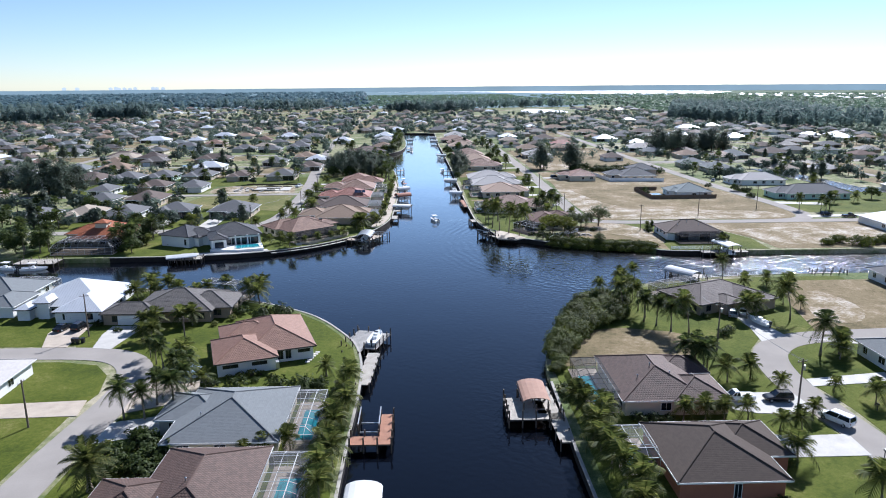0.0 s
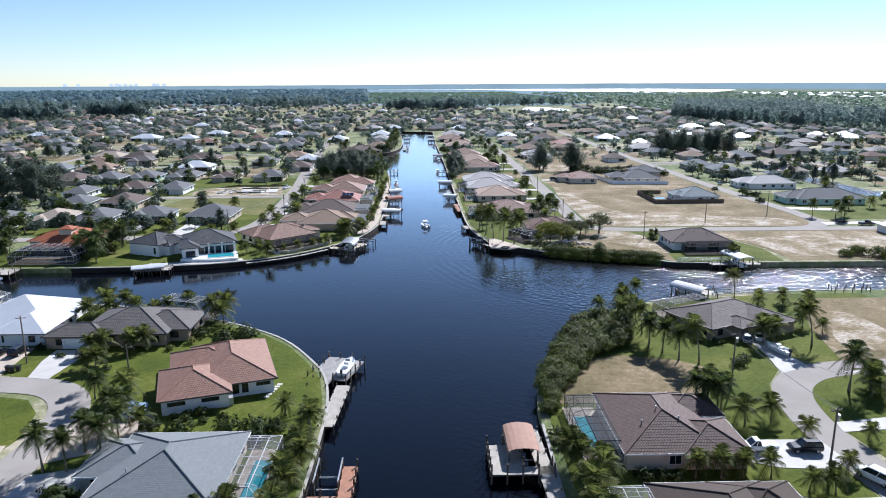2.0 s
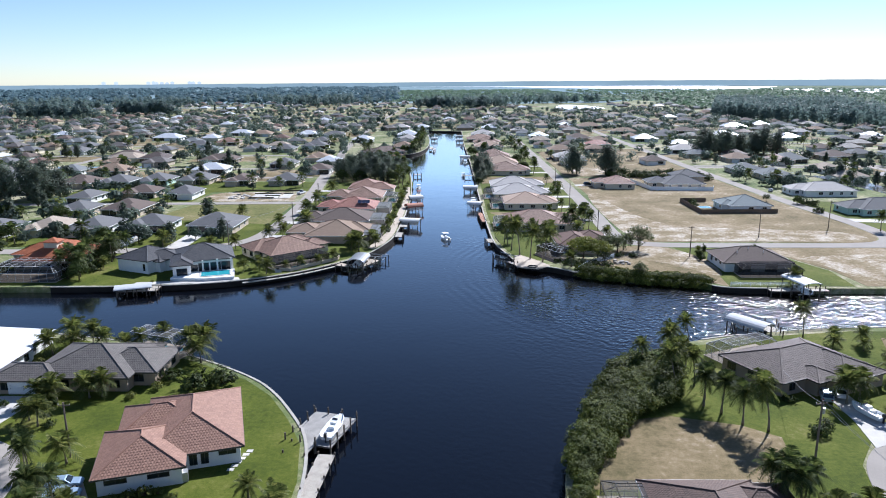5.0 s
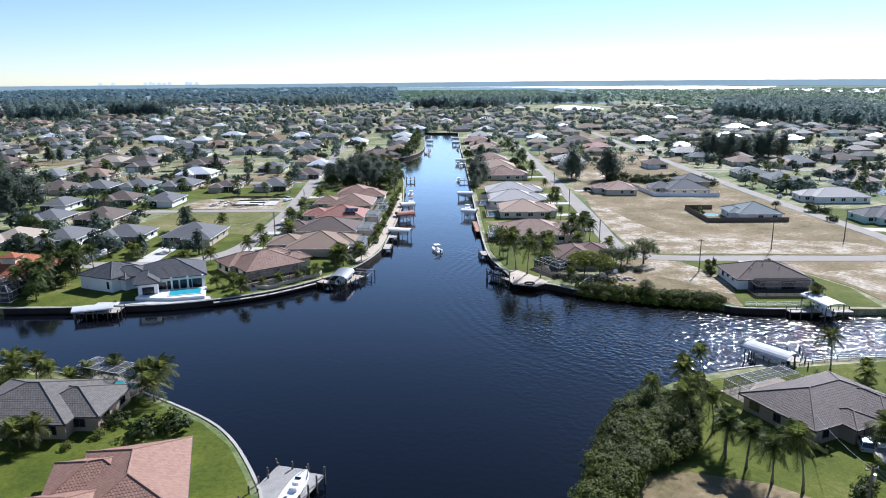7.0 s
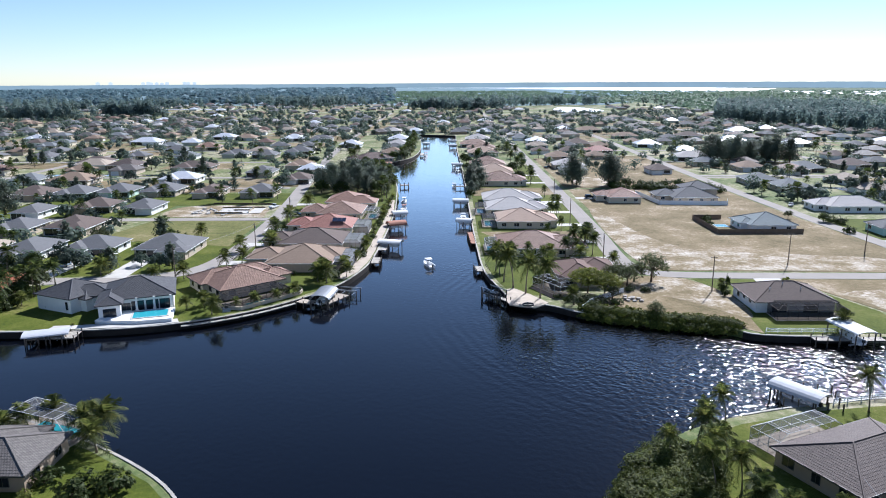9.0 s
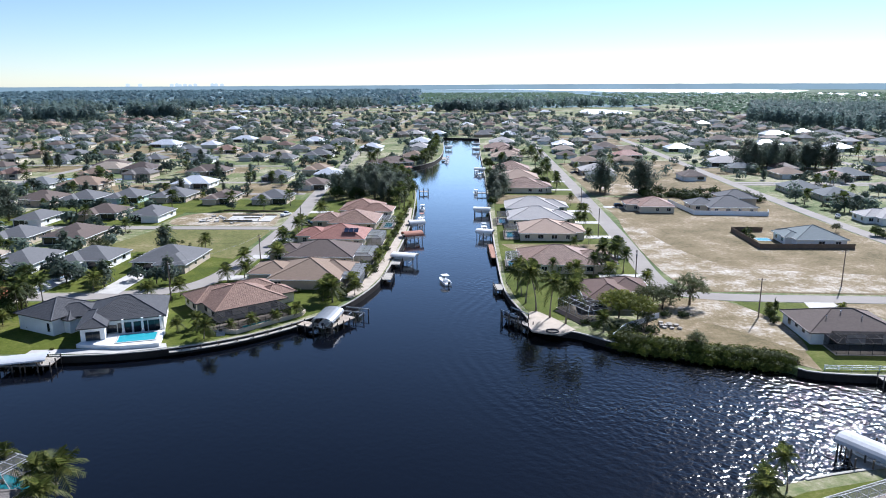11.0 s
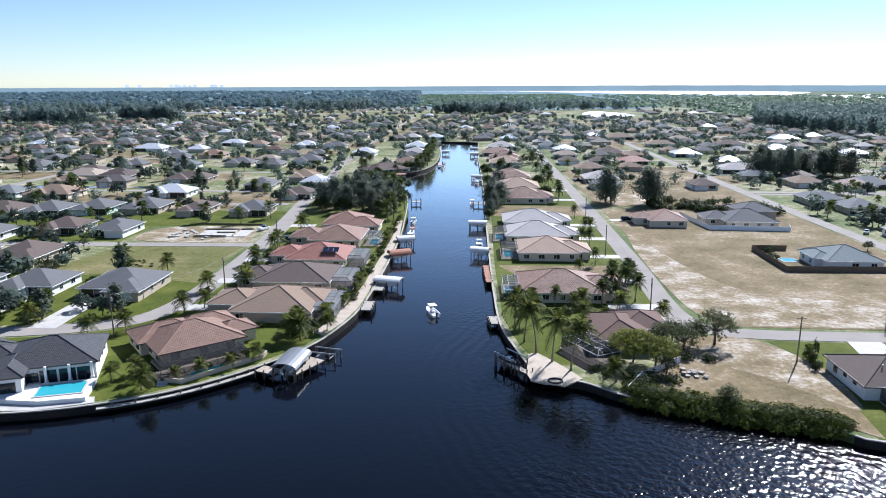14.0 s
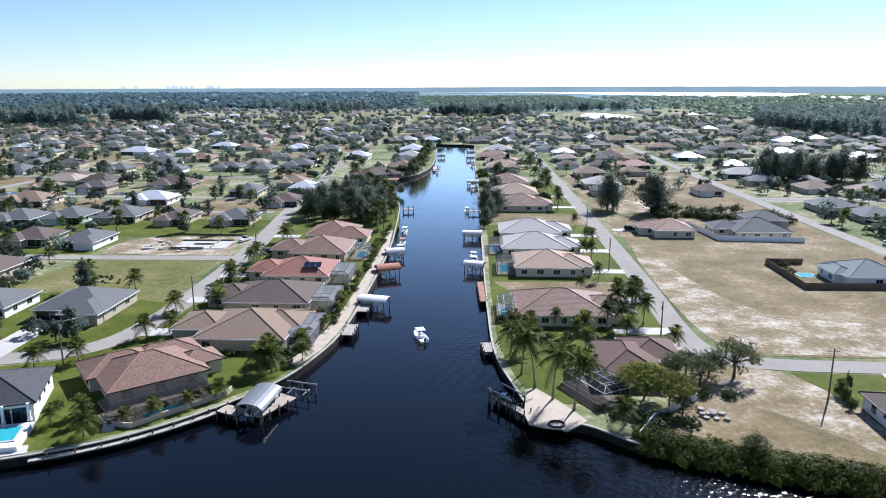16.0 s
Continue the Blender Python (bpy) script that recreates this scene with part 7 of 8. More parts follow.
for x, y, s in [(42, 234, 1.6), (44.5, 237.5, 1.5), (40.5, 238, 1.4), (48, 236.5, 1.3), (33.5, 276, 1.3), (57.8, 247.5, 1.1), (53.5, 247.8, 1.2), (19.5, 287, 1.2), (34.5, 241.6, 1.0), (36.5, 239.2, 1.1), (105.5, 341, 1.6), (103.2, 332, 1.5), (150, 336, 2.2), (153, 334, 2.0), (147.5, 318, 1.8), (78.5, 251, 0.9), (78, 246, 0.8)]:
    plant("bush", x, y, s)
fence("grey board fence by the vacant lot", [(38.9, 232.0), (42.5, 238.0), (48.6, 243.6), (51.9, 246.4)], "white", 1.4)
for k in range(14):
    r = random.Random(k)
    m = Mesh()
    q = [(math.cos(a) * (0.4 + 0.3 * r.random()), math.sin(a) * (0.4 + 0.3 * r.random())) for a in (0, 1, 2, 3, 4, 5)]
    m.prism(q, 0, 0.3 + 0.4 * r.random())
    thing("rock", "grey broken rock in a rubble heap", "rock", pose(53 + r.uniform(-2, 2.4), 240.5 + r.uniform(-2, 2), GROUND), "rubble heap", m, M["rock"])
pole(74.6, 247.5, 0, 9.5, False)
pole(51.8, 271.8, 85, 10)
pole(52.0, 333, 85, 10)
pole(53.1, 385, 85, 10)
pole(105.7, 273.5, 0, 10, False)
pole(136, 288, 0, 10, False)
cable([(51.8, 271.8, 11), (52, 333, 11), (53.1, 385, 11)])
for x, y, s, k in [(69.7, 437, 1.55, "pine"), (71.5, 434, 1.2, "pine"), (87, 431, 1.6, "pine"), (91, 435, 1.4, "pine"), (18, 428, 1.15, "pine"), (21.5, 425, 1.0, "pine"), (16.5, 420, 1.05, "pine"), (22, 433, 0.9, "pine"), (18.5, 411, 0.8, "pine"), (17, 404, 0.6, "pine")]:
    plant(k, x, y, s, group="feathery pines on the east bank")
for k in range(40):
    r = random.Random(k + 40)
    plant("bush", 92 + r.uniform(-6, 44), 412 + r.uniform(-5, 24), r.uniform(1.7, 2.9), group="garden shrubbery behind the white fence")

for k in range(13):
    plant("low", 128 + 5.2 * k, 221.5 + 2.2 * math.sin(k * 2.1), 1.1 + 0.3 * (k % 3), group="dark scrub on the bank of the sandy lot", tall=1.2)
for x, y, s, k in [(152, 284, 0.8, "royal"), (160, 282, 0.75, "royal"), (166, 286, 0.8, "royal"), (158, 275, 0.7, "royal"), (176, 300, 1.4, "small"), (186, 302, 1.3, "small"), (148.5, 338, 0.55, "broad"), (138, 344, 0.5, "oak"), (186, 268, 0.9, "broad"), (192, 276, 0.9, "royal"), (196, 284, 1.0, "broad"), (178, 266, 1.6, "bush"), (190, 342, 1.5, "small"), (194, 350, 0.8, "royal"), (199, 310, 0.9, "broad")]:
    plant(k, x, y, s)
car("dark car parked on the grass by the street corner", 156, 271, 10, "black_paint", "suv")
car("dark pickup parked beside a driveway", 163, 267, 0, "black_paint", "pickup")
drive([(149, 268), (172, 270), (172, 274), (149, 273)], "pale concrete driveway by the street corner")

# greenery along the canal walks and the far basin
r = random.Random(31)
for k in range(46):
    y = 260 + 2.9 * k
    x = -23.2 + 3.6 * min(1.0, (y - 260) / 26) + r.uniform(-0.7, 0.7)
    plant(r.choice(("bush", "bush", "bushy", "small")), x, y, r.uniform(0.55, 1.05), group="shrubs along the canal walk")
for x, y, s in [(-23.5, 384, 1.0), (-22.5, 394, 0.9), (-24.5, 402, 1.0), (-26, 446, 1.0), (-29, 455, 0.9), (-31, 463, 1.05), (-36, 472, 1.0), (-27, 549, 0.95), (-25.5, 557, 1.05), (-24, 566, 1.0), (-22.5, 577, 1.1), (-23.6, 588, 0.95), (-22.5, 598, 1.1), (-24, 611, 1.0), (-22.4, 624, 1.1), (-24, 637, 1.0), (-24.5, 663, 1.1), (-25.5, 680, 1.0), (-27, 700, 1.05), (-58, 560, 1.0), (-56, 530, 1.0), (-61, 545, 0.9)]:
    plant("royal", x, y, s * 1.05, group="palms along the far bank")
for x, y, s in [(-26, 560, 1.0), (-25, 582, 1.1), (-25, 605, 1.0), (-26, 630, 1.1), (-27, 670, 1.2), (-48, 526, 0.8), (-33, 553, 0.9), (-40, 480, 1.2), (-46, 492, 1.1), (-52, 505, 1.0), (-38, 462, 1.0), (-50, 470, 1.2), (16, 396, 0.6), (17, 456, 0.7), (16, 490, 0.8), (16.5, 528, 0.9), (15, 545, 0.8), (44, 455, 0.8), (43, 490, 0.9)]:
    plant("broad", x, y, s, group="trees along the far canal")
for x, y, s in [(48, 436, 0.9), (50, 452, 0.9), (47, 474, 0.95), (46, 496, 0.9), (50, 512, 1.0), (45, 530, 0.9), (50, 560, 1.0), (47, 590, 1.0)]:
    plant("royal", x, y, s, group="palms by the east-bank houses")

for x, y in ((-50.0, 223.0), (-46.6, 224.6), (-43.6, 226.6), (-40.4, 228.7), (-37.6, 231.0), (-35.2, 233.4), (-33.0, 235.9), (-31.2, 238.2)):
    m = Mesh()
    m.tube([(0, 0, 0), (0, 0, 0.7)], 0.13, 7)
    m.tube([(0, 0, 0.7), (0, 0, 0.8)], [0.15, 0.04], 7)
    thing("mooring_post", "short dark wooden mooring post on the boarded walk", "post", pose(x, y, GROUND - 0.43), "mooring posts on the walk", m, M["piling"])

fence("low white rail along the seawall", [(75.5, 217.4), (90.5, 217.4)], "rail", 1.0)
for x, y, h in ((77.2, 246.8, 3.2), (80.4, 252.6, 3.6), (76.4, 243.6, 2.2)):
    plant("bush", x, y, 0.62, tall=h / 1.05, label="slim upright garden conifer")
for x, y, s, k in [(-94, 272, 0.6, "broad"), (-113.5, 271, 0.7, "broad"), (-128.6, 270, 0.9, "oak"), (-145.4, 269, 0.9, "broad"), (-163, 268, 1.0, "broad"), (-96.5, 222.5, 0.75, "broad"), (-133, 223, 0.9, "broad"), (-140, 231, 1.0, "broad"), (-146, 224, 0.9, "royal"), (-150, 236, 1.0, "royal"), (-98, 245, 0.95, "oak"), (-109, 300, 0.9, "oak"), (-145, 302, 1.0, "broad"), (-165, 300, 1.1, "broad")]:
    plant(k, x, y, s, group="dense garden trees by the waterfront houses")

# ---- the estate beyond ----
town = random.Random(77)
ROOF_MIX = ["brown", "mid", "pale", "grey", "mid", "beige", "brown_tile", "mid", "tan", "mid", "grey_tile", "brown", "grey", "white", "grey_tile", "russet"]
WALL_MIX = ["white_wall", "cream_wall", "beige_wall", "cream_wall", "tan_wall", "white_wall"]


def middle_house(x, y, w, roof, wall, d=None, turn=0):
    """House of the middle distance: front eave at y, centre at x."""
    d = d or town.uniform(14, 18)
    i = 0.6
    side = town.choice((-1, 1))
    blocks = [(-w / 2 + i, i, w / 2 - i, d - i)]
    if w > 12:
        a = side * w * 0.22
        blocks.append((a - w * 0.24, -2.2, a + w * 0.24, d * 0.6))
    # The widest south window is a dark pane standing for a shaded lanai opening.
    return house(WALL_WORDS[wall] + " bungalow with a " + ROOF_WORDS[roof] + " roof", x, y, turn, blocks, wall, roof, caps=False, seed=int(abs(x) + y), slope=0.4,
                 windows=[(0, "s", 0.5 - side * 0.27, w * 0.36, 2.3, 0.1), (0, "s", 0.5 - side * 0.02, 1.3, 1.2, 0.9), (0, "e" if x < 0 else "w", 0.3, 1.3, 1.2, 0.9), (0, "e" if x < 0 else "w", 0.7, 1.8, 1.2, 0.9)],
                 garage=(len(blocks) - 1, "s", 0.5) if town.random() < 0.5 else None)


KNOWN_WEST = [
    (-81, 281.5, 18, "mid", "beige_wall"), (-104.5, 282.5, 16, "mid", "white_wall"), (-123, 277, 14, "mid", "white_wall"), (-139, 277, 14, "beige", "cream_wall"), (-156, 276, 13, "mid", "white_wall"),
    (-128, 313, 17, "brown", "beige_wall"), (-147, 312, 14, "mid", "beige_wall"), (-120, 354, 14, "mid", "white_wall"), (-140, 356, 16, "brown", "beige_wall"), (-160, 342, 12, "mid", "white_wall"),
    (-82.5, 395, 16, "mid", "beige_wall"), (-106, 394, 12.5, "brown", "beige_wall"), (-130, 398, 17, "mid", "beige_wall"), (-150, 395, 16, "mid", "mint_wall"), (-167.5, 390, 16, "mid", "white_wall"),
    (-186, 388, 18, "brown", "beige_wall"), (-192, 433, 22, "tan", "cream_wall"), (-137, 440, 20, "white", "white_wall"), (-74, 438, 15, "brown", "white_wall"), (-101, 466, 16, "mid", "cream_wall")]
for x, y, w, roof, wall in KNOWN_WEST:
    middle_house(x, y, w, roof, wall)
MORE_WEST = [
    (-215, 503, 22, "beige", "cream_wall"), (-194, 499, 20, "umber", "beige_wall"), (-148, 490, 24, "brown", "tan_wall"), (-86, 499, 16, "tan", "beige_wall"), (-253, 667, 26, "white", "white_wall"),
    (-200, 599, 18, "mid", "white_wall"), (-184, 618, 19, "rose", "beige_wall"), (-203, 720, 22, "white", "white_wall"), (-180, 710, 20, "tan", "cream_wall"), (-135, 701, 20, "white", "white_wall"),
    (-105, 585, 20, "mid", "white_wall"), (-146, 568, 18, "mid", "cream_wall"), (-124, 562, 18, "mid", "beige_wall"), (-273, 548, 20, "mid", "white_wall"), (-216, 435, 16, "grey", "white_wall"),
    (-200, 369, 17, "grey", "white_wall"), (-237, 410, 14, "mid", "white_wall"), (-222, 520, 20, "brown", "cream_wall"), (-110, 700, 20, "mid", "white_wall"), (-75, 640, 18, "white", "white_wall")]
for x, y, w, roof, wall in MORE_WEST:
    middle_house(x, y, w, roof, wall)
KNOWN_EAST = [
    (25, 640, 24, "rose", "cream_wall"), (78, 669, 18, "white", "white_wall"), (78, 498, 19, "pale", "beige_wall"), (79, 547, 18, "tan", "beige_wall"), (114, 586, 20, "redtile", "cream_wall"),
    (109, 648, 20, "brown", "beige_wall"), (163, 638, 20, "white", "white_wall"), (165, 721, 24, "tan", "cream_wall"), (168, 542, 26, "pale", "white_wall"), (183, 488, 17, "tan", "beige_wall"),
    (166, 433, 17, "grey", "beige_wall"), (285, 642, 20, "white", "white_wall"), (203, 474, 14, "rose", "white_wall"), (243, 674, 22, "white", "white_wall"), (223, 723, 22, "brown", "cream_wall"),
    (172, 410, 16, "grey", "beige_wall"), (213, 482, 20, "grey", "beige_wall"), (249, 498, 20, "brown", "beige_wall"), (146, 799, 26, "tan", "cream_wall"), (293, 783, 24, "white", "white_wall")]
for x, y, w, roof, wall in KNOWN_EAST:
    middle_house(x, y, w, roof, wall)
TAKEN = [(a[0], a[1] + 8) for a in KNOWN_WEST + MORE_WEST + KNOWN_EAST]

# houses farther off, built once for each colour and then repeated
FAR_HOUSES = []


def far_template(roof, wall, w, d):
    """Pieces of a far bungalow: part name, mesh, material."""
    out = []
    for k, b in enumerate([(-w / 2, -d / 2, w / 2, d / 2), (-w * 0.42, -d / 2 - 3, w * 0.02, d * 0.1)]):
        walls = Mesh()
        walls.box(b[0], b[1], -0.3, b[2], b[3], 2.65 - 0.01 * k)
        out.append(("wall", walls, M[wall]))
        out.append(("roof", hip_roof(*b, 2.75 + 0.01 * k, 0.42)[0], R[roof]))
    glass = Mesh()
    glass.box(w * 0.14, -d / 2 - 0.04, 0.6, w * 0.40, -d / 2 + 0.02, 2.1)
    out.append(("window", glass, M["glass"]))
    gate = Mesh()
    gate.box(-w * 0.34, -d / 2 - 3.05, 0.05, -w * 0.06, -d / 2 - 2.98, 2.2)
    out.append(("garage_door", gate, M["trim"]))
    return out, [(n, m.data(n, mat)) for n, m, mat in out], WALL_WORDS[wall] + " bungalow far off with a " + ROOF_WORDS[roof] + " roof"


for k, roof in enumerate(ROOF_MIX):
    FAR_HOUSES.append(far_template(roof, WALL_MIX[k % 6], town.uniform(12.5, 17), town.uniform(11, 14)))
JOINED = defaultdict(Mesh)


def far_house(x, y, turn, k, single):
    pieces, shared, label = FAR_HOUSES[k % len(FAR_HOUSES)]
    m = pose(x, y, GROUND, 0, 0, turn)
    if single:
        root = thing("house", label, "house", m, "far bungalows")
        for n, data in shared:
            part(n, data, None, root)
        return
    for n, mesh, mat in pieces[:4]:
        j = JOINED[mat]
        base = len(j.v)
        j.v.extend(tuple(m @ Vector(p)) for p in mesh.v)
        j.f.extend(tuple(base + i for i in f) for f in mesh.f)
        j.uv.extend(mesh.uv)


def in_belt(x, y):
    """The belt of tall pines that closes the estate."""
    return 790 < y < 1400 and x > 345 + (1014 - y) * (0.33 if y < 1014 else -0.375)


def wild(x, y):
    """Woods, mangrove and open water keep free of houses."""
    if in_belt(x, y) or (x > 430 and y > 560):
        return True
    if 150 < x < 300 and 1250 < y < 1520:
        return True
    return y > 1800 or (y > 1500 and x > 60)


BARE, LANES = [], []
row = 0
yy = 290.0
placed = 0
while yy < 1700:
    reach = (yy - 100) * 0.72 + 60
    xx = -reach
    face = 0 if row % 2 else 180
    while xx < min(reach, 520):
        x, y = xx + town.uniform(-2.5, 2.5), yy + town.uniform(-2, 2)
        near_known = any(abs(x - a) < 21 and abs(y - b) < 19 for a, b in TAKEN)
        core = (-66 < x < 150 and y < 480) or (140 < x < 228 and y < 380) or (-66 < x < 60 and y < 770) or (x > -190 and x < 0 and y < 412)
        if not (near_known or core or wild(x, y)) and town.random() < (0.72 if y < 1100 else 0.50) and abs(x + 240) > 14 and abs(x - 250) > 14 and abs(x - 143) > 14 and not (abs(x + 85) < 14 and y > 500):
            far_house(x, y, face + town.choice((0, 0, 0, 90)), town.randrange(16), placed < 110)
            placed += 1
        elif not (near_known or core or wild(x, y)) and town.random() < 0.65:
            BARE.append((x - 12, y - 15, x + town.choice((12, 36)), y + 15))
        xx += town.choice((24.4, 24.4, 25, 30)) * (1.0 if yy < 1100 else 1.35)
    if row % 2 == 0 and yy > 420:
        for x0, x1 in ((-reach, -97), (64, 140), (147, min(reach, 430))):
            if x1 > x0 and not (x0 == 64 and yy < 560):
                LANES.append((x0, yy + 18.6 * (1.0 if yy < 1000 else 1.3), x1, yy + 23.4 * (1.0 if yy < 1000 else 1.3)))
    yy += (34 if row % 2 else 42) * (1.0 if yy < 1000 else 1.3)
    row += 1

for k in range(46):
    far_house(town.uniform(1250, 1700), 2080 + 1000 * town.random(), town.choice((0, 90)), 13, False)
rest = new("far_house_rest", bpy.data.meshes.new("far_house_rest"))
verts, faces, uvs, index = [], [], [], []
for k, (mat, j) in enumerate(JOINED.items()):
    base = len(verts)
    verts += j.v
    faces += [tuple(base + i for i in f) for f in j.f]
    uvs += j.uv
    index += [k] * len(j.f)
    rest.data.materials.append(mat)
rest.data.from_pydata(verts, [], faces)
rest.data.uv_layers.new(name="UVMap").data.foreach_set("uv", np.array(uvs, dtype=np.float32).ravel())
rest.data.polygons.foreach_set("material_index", index)
tagged(rest, "far bungalows with many-coloured roofs towards the horizon", "houses", kind="stuff")

for name, boxes, z, mat, label, category in (("lot_rest", BARE, 0.05, M["dry"], "pale dry vacant lots between far houses", "dry grass"), ("street_rest", LANES, 0.083, M["asphalt"], "far cross streets between rows of houses", "road")):
    flat = Mesh()
    for k, (x0, y0, x1, y1) in enumerate(boxes):
        flat.prism(rect(x0, y0, x1, y1), GROUND - 0.2, GROUND + z + 0.004 * (k % 3))
    thing(name, label, category, mesh=flat, material=mat, kind="stuff")

# garden trees of the estate
def open_ground(x, y):
    """True where a garden tree may stand."""
    if 140 < x < 225 and y < 378:
        return False
    if (-66 < x < 150 and y < 480) or (abs(x) < 22 and y < 770) or (-190 < x < -60 and (309 < y < 340 or 346 < y < 376) and x > -112):
        return False
    if any(abs(x - c) < 5.5 for c in (60, 143, -240, 250)) or abs(x + 66) < 6 or abs(y - 342) < 5 or abs(y - 257) < 6:
        return False
    return not any(abs(x - a) < 11.5 and abs(y - b) < 10.5 for a, b in TAKEN)


for x, y in TAKEN:
    for k in range(3):
        px, py = x + town.choice((-1, 1)) * town.uniform(10, 14), y + town.uniform(-5, 13)
        if open_ground(px, py):
            plant(town.choice(("farpalm", "far", "bush", "bush", "small")), px, py, town.uniform(0.5, 1.0))
number = {"far": 0, "farpalm": 0, "farpine": 0}
most = {"far": 190, "farpalm": 150, "farpine": 70}
LOOSE = []
GROVES = [(town.uniform(-700, 520), town.uniform(420, 1200), town.uniform(12, 40)) for k in range(110)]
for k in range(6800):
    y = 265 + 1000 * town.random() ** 1.25
    reach = (y - 100) * 0.72 + 60
    x = town.uniform(-reach, min(reach, 560))
    if not open_ground(x, y):
        continue
    if y > 420 and not any(math.hypot(x - a, (y - b) * 1.6) < c for a, b, c in GROVES) and town.random() < 0.55:
        continue
    kind = town.choices(("far", "farpalm", "farpine"), (0.64, 0.26, 0.10))[0]
    size = town.uniform(0.5, 1.2) * (0.75 if kind == "farpine" else 1.0)
    if y < 640 and number[kind] < most[kind]:
        number[kind] += 1
        plant(kind, x, y, size, group="garden trees of the estate")
    elif y > 500 or town.random() < 0.3:
        LOOSE.append((x, y, 3.8 * size, 6.2 * size))


for k in range(15):
    plant("pine", 180 + 40 * (k % 5) / 4 + town.uniform(-4, 4), 530 + 9 * (k // 5) + town.uniform(-3, 3), town.uniform(1.25, 1.8), group="tall pines between the gardens")

def wood(label, spots, leaves, size, material, seed, jitter=0.25):
    """A far wood: many small crowns in one mesh."""
    rng = np.random.default_rng(seed)
    m = Mesh()
    pts, out = [], []
    for x, y, r, h in spots:
        n = leaves
        p = rng.normal(size=(n, 3))
        p /= np.linalg.norm(p, axis=1)[:, None]
        p *= (0.45 + 0.55 * rng.random((n, 1)))
        out.append(p * np.array([1, 1, min(4.0, r / h * 2)]) + np.array([0, 0, 0.25]))
        p = p * np.array([r, r, h * 0.5]) + np.array([x, y, GROUND + h * 0.52])
        pts.append(p)
    m.quads(leaf_quads(rng, np.concatenate(pts), size, out=np.concatenate(out), jitter=jitter))
    return thing("woodland", label, "trees", mesh=m, material=material, kind="stuff")


wr = random.Random(3)
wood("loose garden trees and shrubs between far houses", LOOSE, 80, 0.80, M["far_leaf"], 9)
belt = []
for k in range(1000):
    y = wr.uniform(800, 1390)
    x = 350 + (1014 - y) * (0.33 if y < 1014 else -0.375) + 230 * wr.random() ** 1.6
    belt.append((x, y, wr.uniform(3.5, 6.5), wr.uniform(14, 25)))
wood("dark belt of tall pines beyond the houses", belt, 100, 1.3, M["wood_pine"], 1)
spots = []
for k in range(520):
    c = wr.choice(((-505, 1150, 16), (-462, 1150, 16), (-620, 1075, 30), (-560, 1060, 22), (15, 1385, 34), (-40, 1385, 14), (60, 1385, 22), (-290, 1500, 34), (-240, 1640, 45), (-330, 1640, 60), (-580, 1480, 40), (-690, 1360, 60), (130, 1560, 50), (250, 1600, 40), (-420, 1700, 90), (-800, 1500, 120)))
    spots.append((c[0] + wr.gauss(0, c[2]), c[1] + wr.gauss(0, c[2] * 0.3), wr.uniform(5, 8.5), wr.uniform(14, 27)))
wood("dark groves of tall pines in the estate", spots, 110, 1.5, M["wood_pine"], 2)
spots = []
for k in range(1900):
    y = 760 + 1700 * wr.random() ** 1.2
    x = wr.uniform(-0.75, 0.75) * (y - 60)
    if wild(x, y) and x > 320 and wr.random() < 0.5:
        continue
    if abs(x) < 24 and y < 770 or (150 < x < 300 and 1250 < y < 1520):
        continue
    spots.append((x, y, wr.uniform(2.5, 5.5), wr.uniform(4, 9)))
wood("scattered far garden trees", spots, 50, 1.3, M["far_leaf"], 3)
spots = []
for k in range(5200):
    y = 1700 + 3150 * wr.random() ** 1.25
    x = wr.uniform(-0.78, 0.78) * y
    if x > -0.08 * y:
        continue
    r = 9 + (y - 1700) / 180
    spots.append((x, y, r * wr.uniform(0.7, 1.4), wr.uniform(6, 12)))
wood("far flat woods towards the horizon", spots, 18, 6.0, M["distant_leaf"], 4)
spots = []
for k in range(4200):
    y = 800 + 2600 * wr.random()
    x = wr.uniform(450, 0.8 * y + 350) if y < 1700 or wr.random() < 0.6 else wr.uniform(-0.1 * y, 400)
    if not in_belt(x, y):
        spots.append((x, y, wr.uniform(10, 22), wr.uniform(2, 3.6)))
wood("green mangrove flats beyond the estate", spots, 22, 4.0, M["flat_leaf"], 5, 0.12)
# The rim glows in its haze colour; it is no light source.
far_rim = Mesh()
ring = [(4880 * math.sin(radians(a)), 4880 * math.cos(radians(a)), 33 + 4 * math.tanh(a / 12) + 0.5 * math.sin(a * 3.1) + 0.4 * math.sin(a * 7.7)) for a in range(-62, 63)]
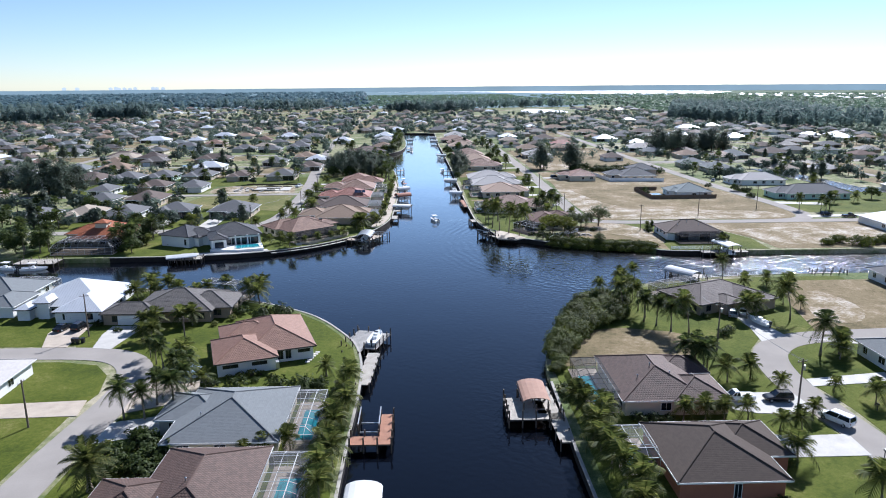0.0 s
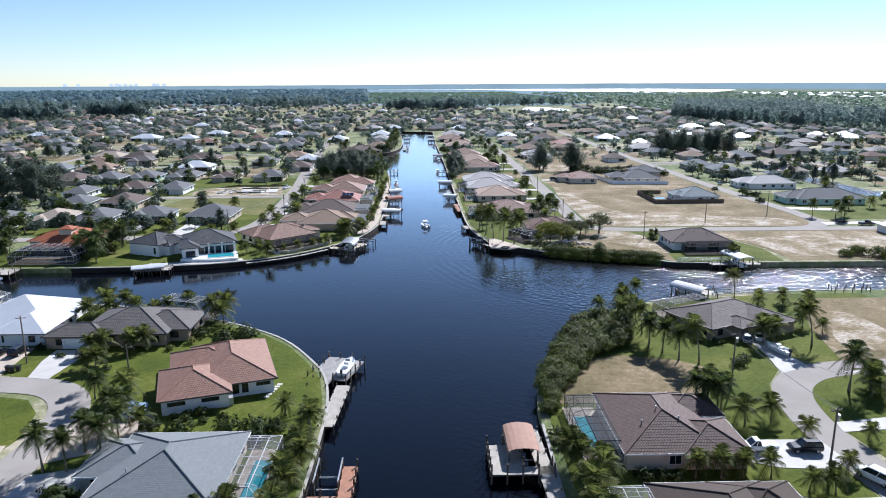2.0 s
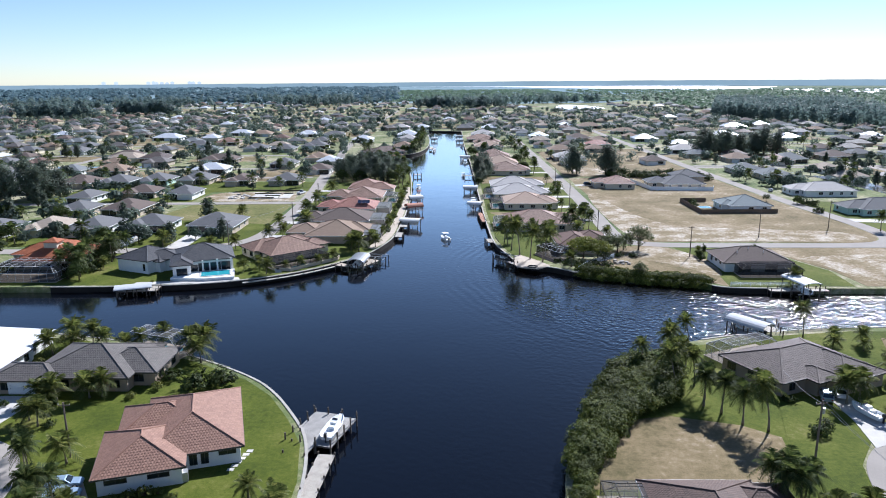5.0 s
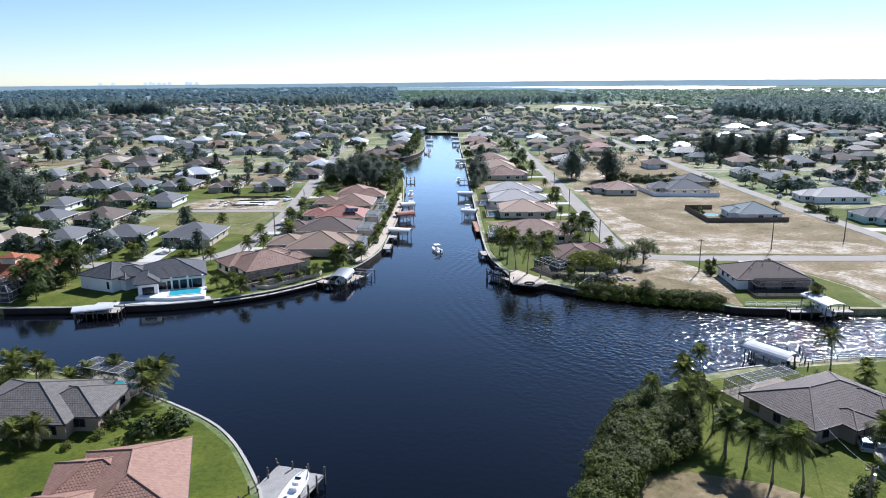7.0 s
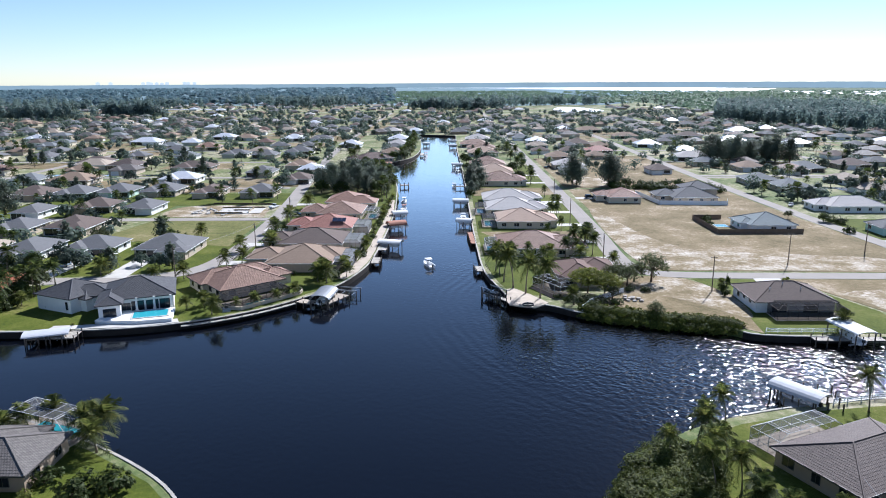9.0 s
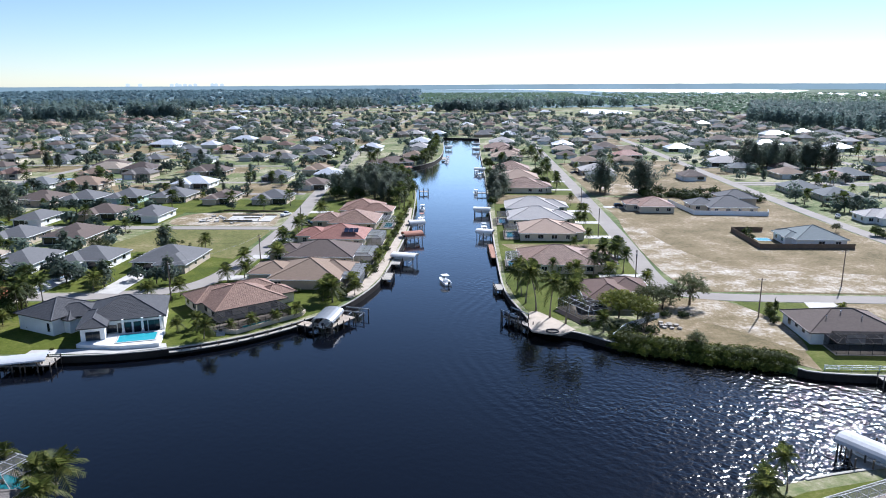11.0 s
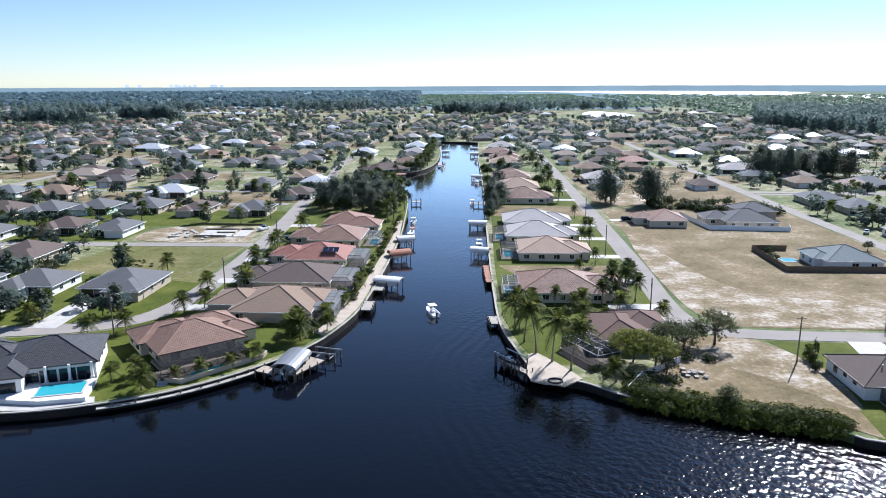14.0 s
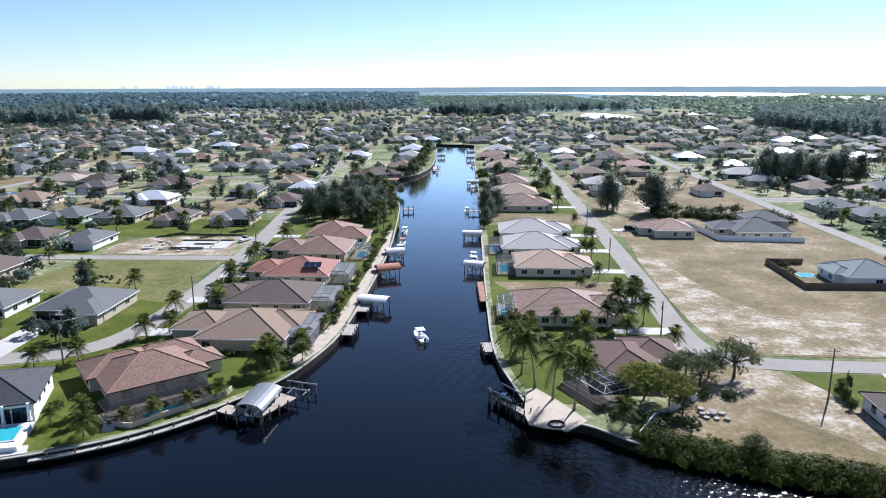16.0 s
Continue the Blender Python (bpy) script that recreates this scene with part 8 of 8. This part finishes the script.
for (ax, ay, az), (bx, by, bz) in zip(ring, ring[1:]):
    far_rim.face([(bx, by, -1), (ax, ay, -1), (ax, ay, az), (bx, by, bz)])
thing("backdrop", "wooded horizon backdrop glowing in a haze colour", "distance", mesh=far_rim, material=M["distance"], kind="structure")

patch("mangrove_floor", [(450, 800), (520, 560), (1400, 560), (4900, 1500), (4900, 4900), (1600, 4900), (1500, 3600), (400, 2200), (450, 1600)], GROUND + 0.03, M["scrub"], "green mangrove flats", "ground")
patch("wood_floor", [(-4900, 1750), (-1200, 1700), (60, 1550), (330, 1600), (1500, 3600), (1500, 4900), (-4900, 4900)], GROUND + 0.02, M["haze_land"], "far wooded ground with haze painted into its colour", "ground")
patch("bay", [(1400, 3200), (1440, 3500), (1760, 4040), (1500, 4500), (1120, 4780), (-300, 4850), (-300, 4790), (195, 4600), (575, 3900), (950, 3250)], GROUND + 0.5, BAY, "pale shining bay near the horizon", "water", 0.6)
patch("pond", rounded([(190, 1270), (255, 1270), (270, 1330), (260, 1420), (225, 1500), (200, 1440), (180, 1340), (190, 1270)], 2)[:-1], GROUND + 0.2, BAY, "pale blue pond among the houses", "water", 0.3)
patch("far_canal", rect(-460, 470, -150, 477), GROUND + 0.1, WATER, "dark side canal behind the gardens", "water", 0.3)
patch("far_canal", [(196, 425), (210, 425), (216, 346), (262, 332), (262, 320), (204, 330)], GROUND + 0.12, WATER, "side canal between the eastern gardens", "water", 0.3)
patch("far_canal", rect(-700, 1400, -420, 1430), GROUND + 0.2, BAY, "pale far canal", "water", 0.3)
patch("far_canal", rect(1700, 2900, 2500, 2990), GROUND + 0.5, BAY, "pale far inlet", "water", 0.6)
# Tower faces glow by emission in place of haze.
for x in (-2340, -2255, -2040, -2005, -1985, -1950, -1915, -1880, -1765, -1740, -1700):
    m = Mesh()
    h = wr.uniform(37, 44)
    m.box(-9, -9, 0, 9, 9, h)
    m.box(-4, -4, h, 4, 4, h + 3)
    thing("apartment_tower", "apartment tower on the horizon, glowing in a haze colour", "tower", pose(x, 4790, GROUND), "skyline towers", m, M["far_tower"])
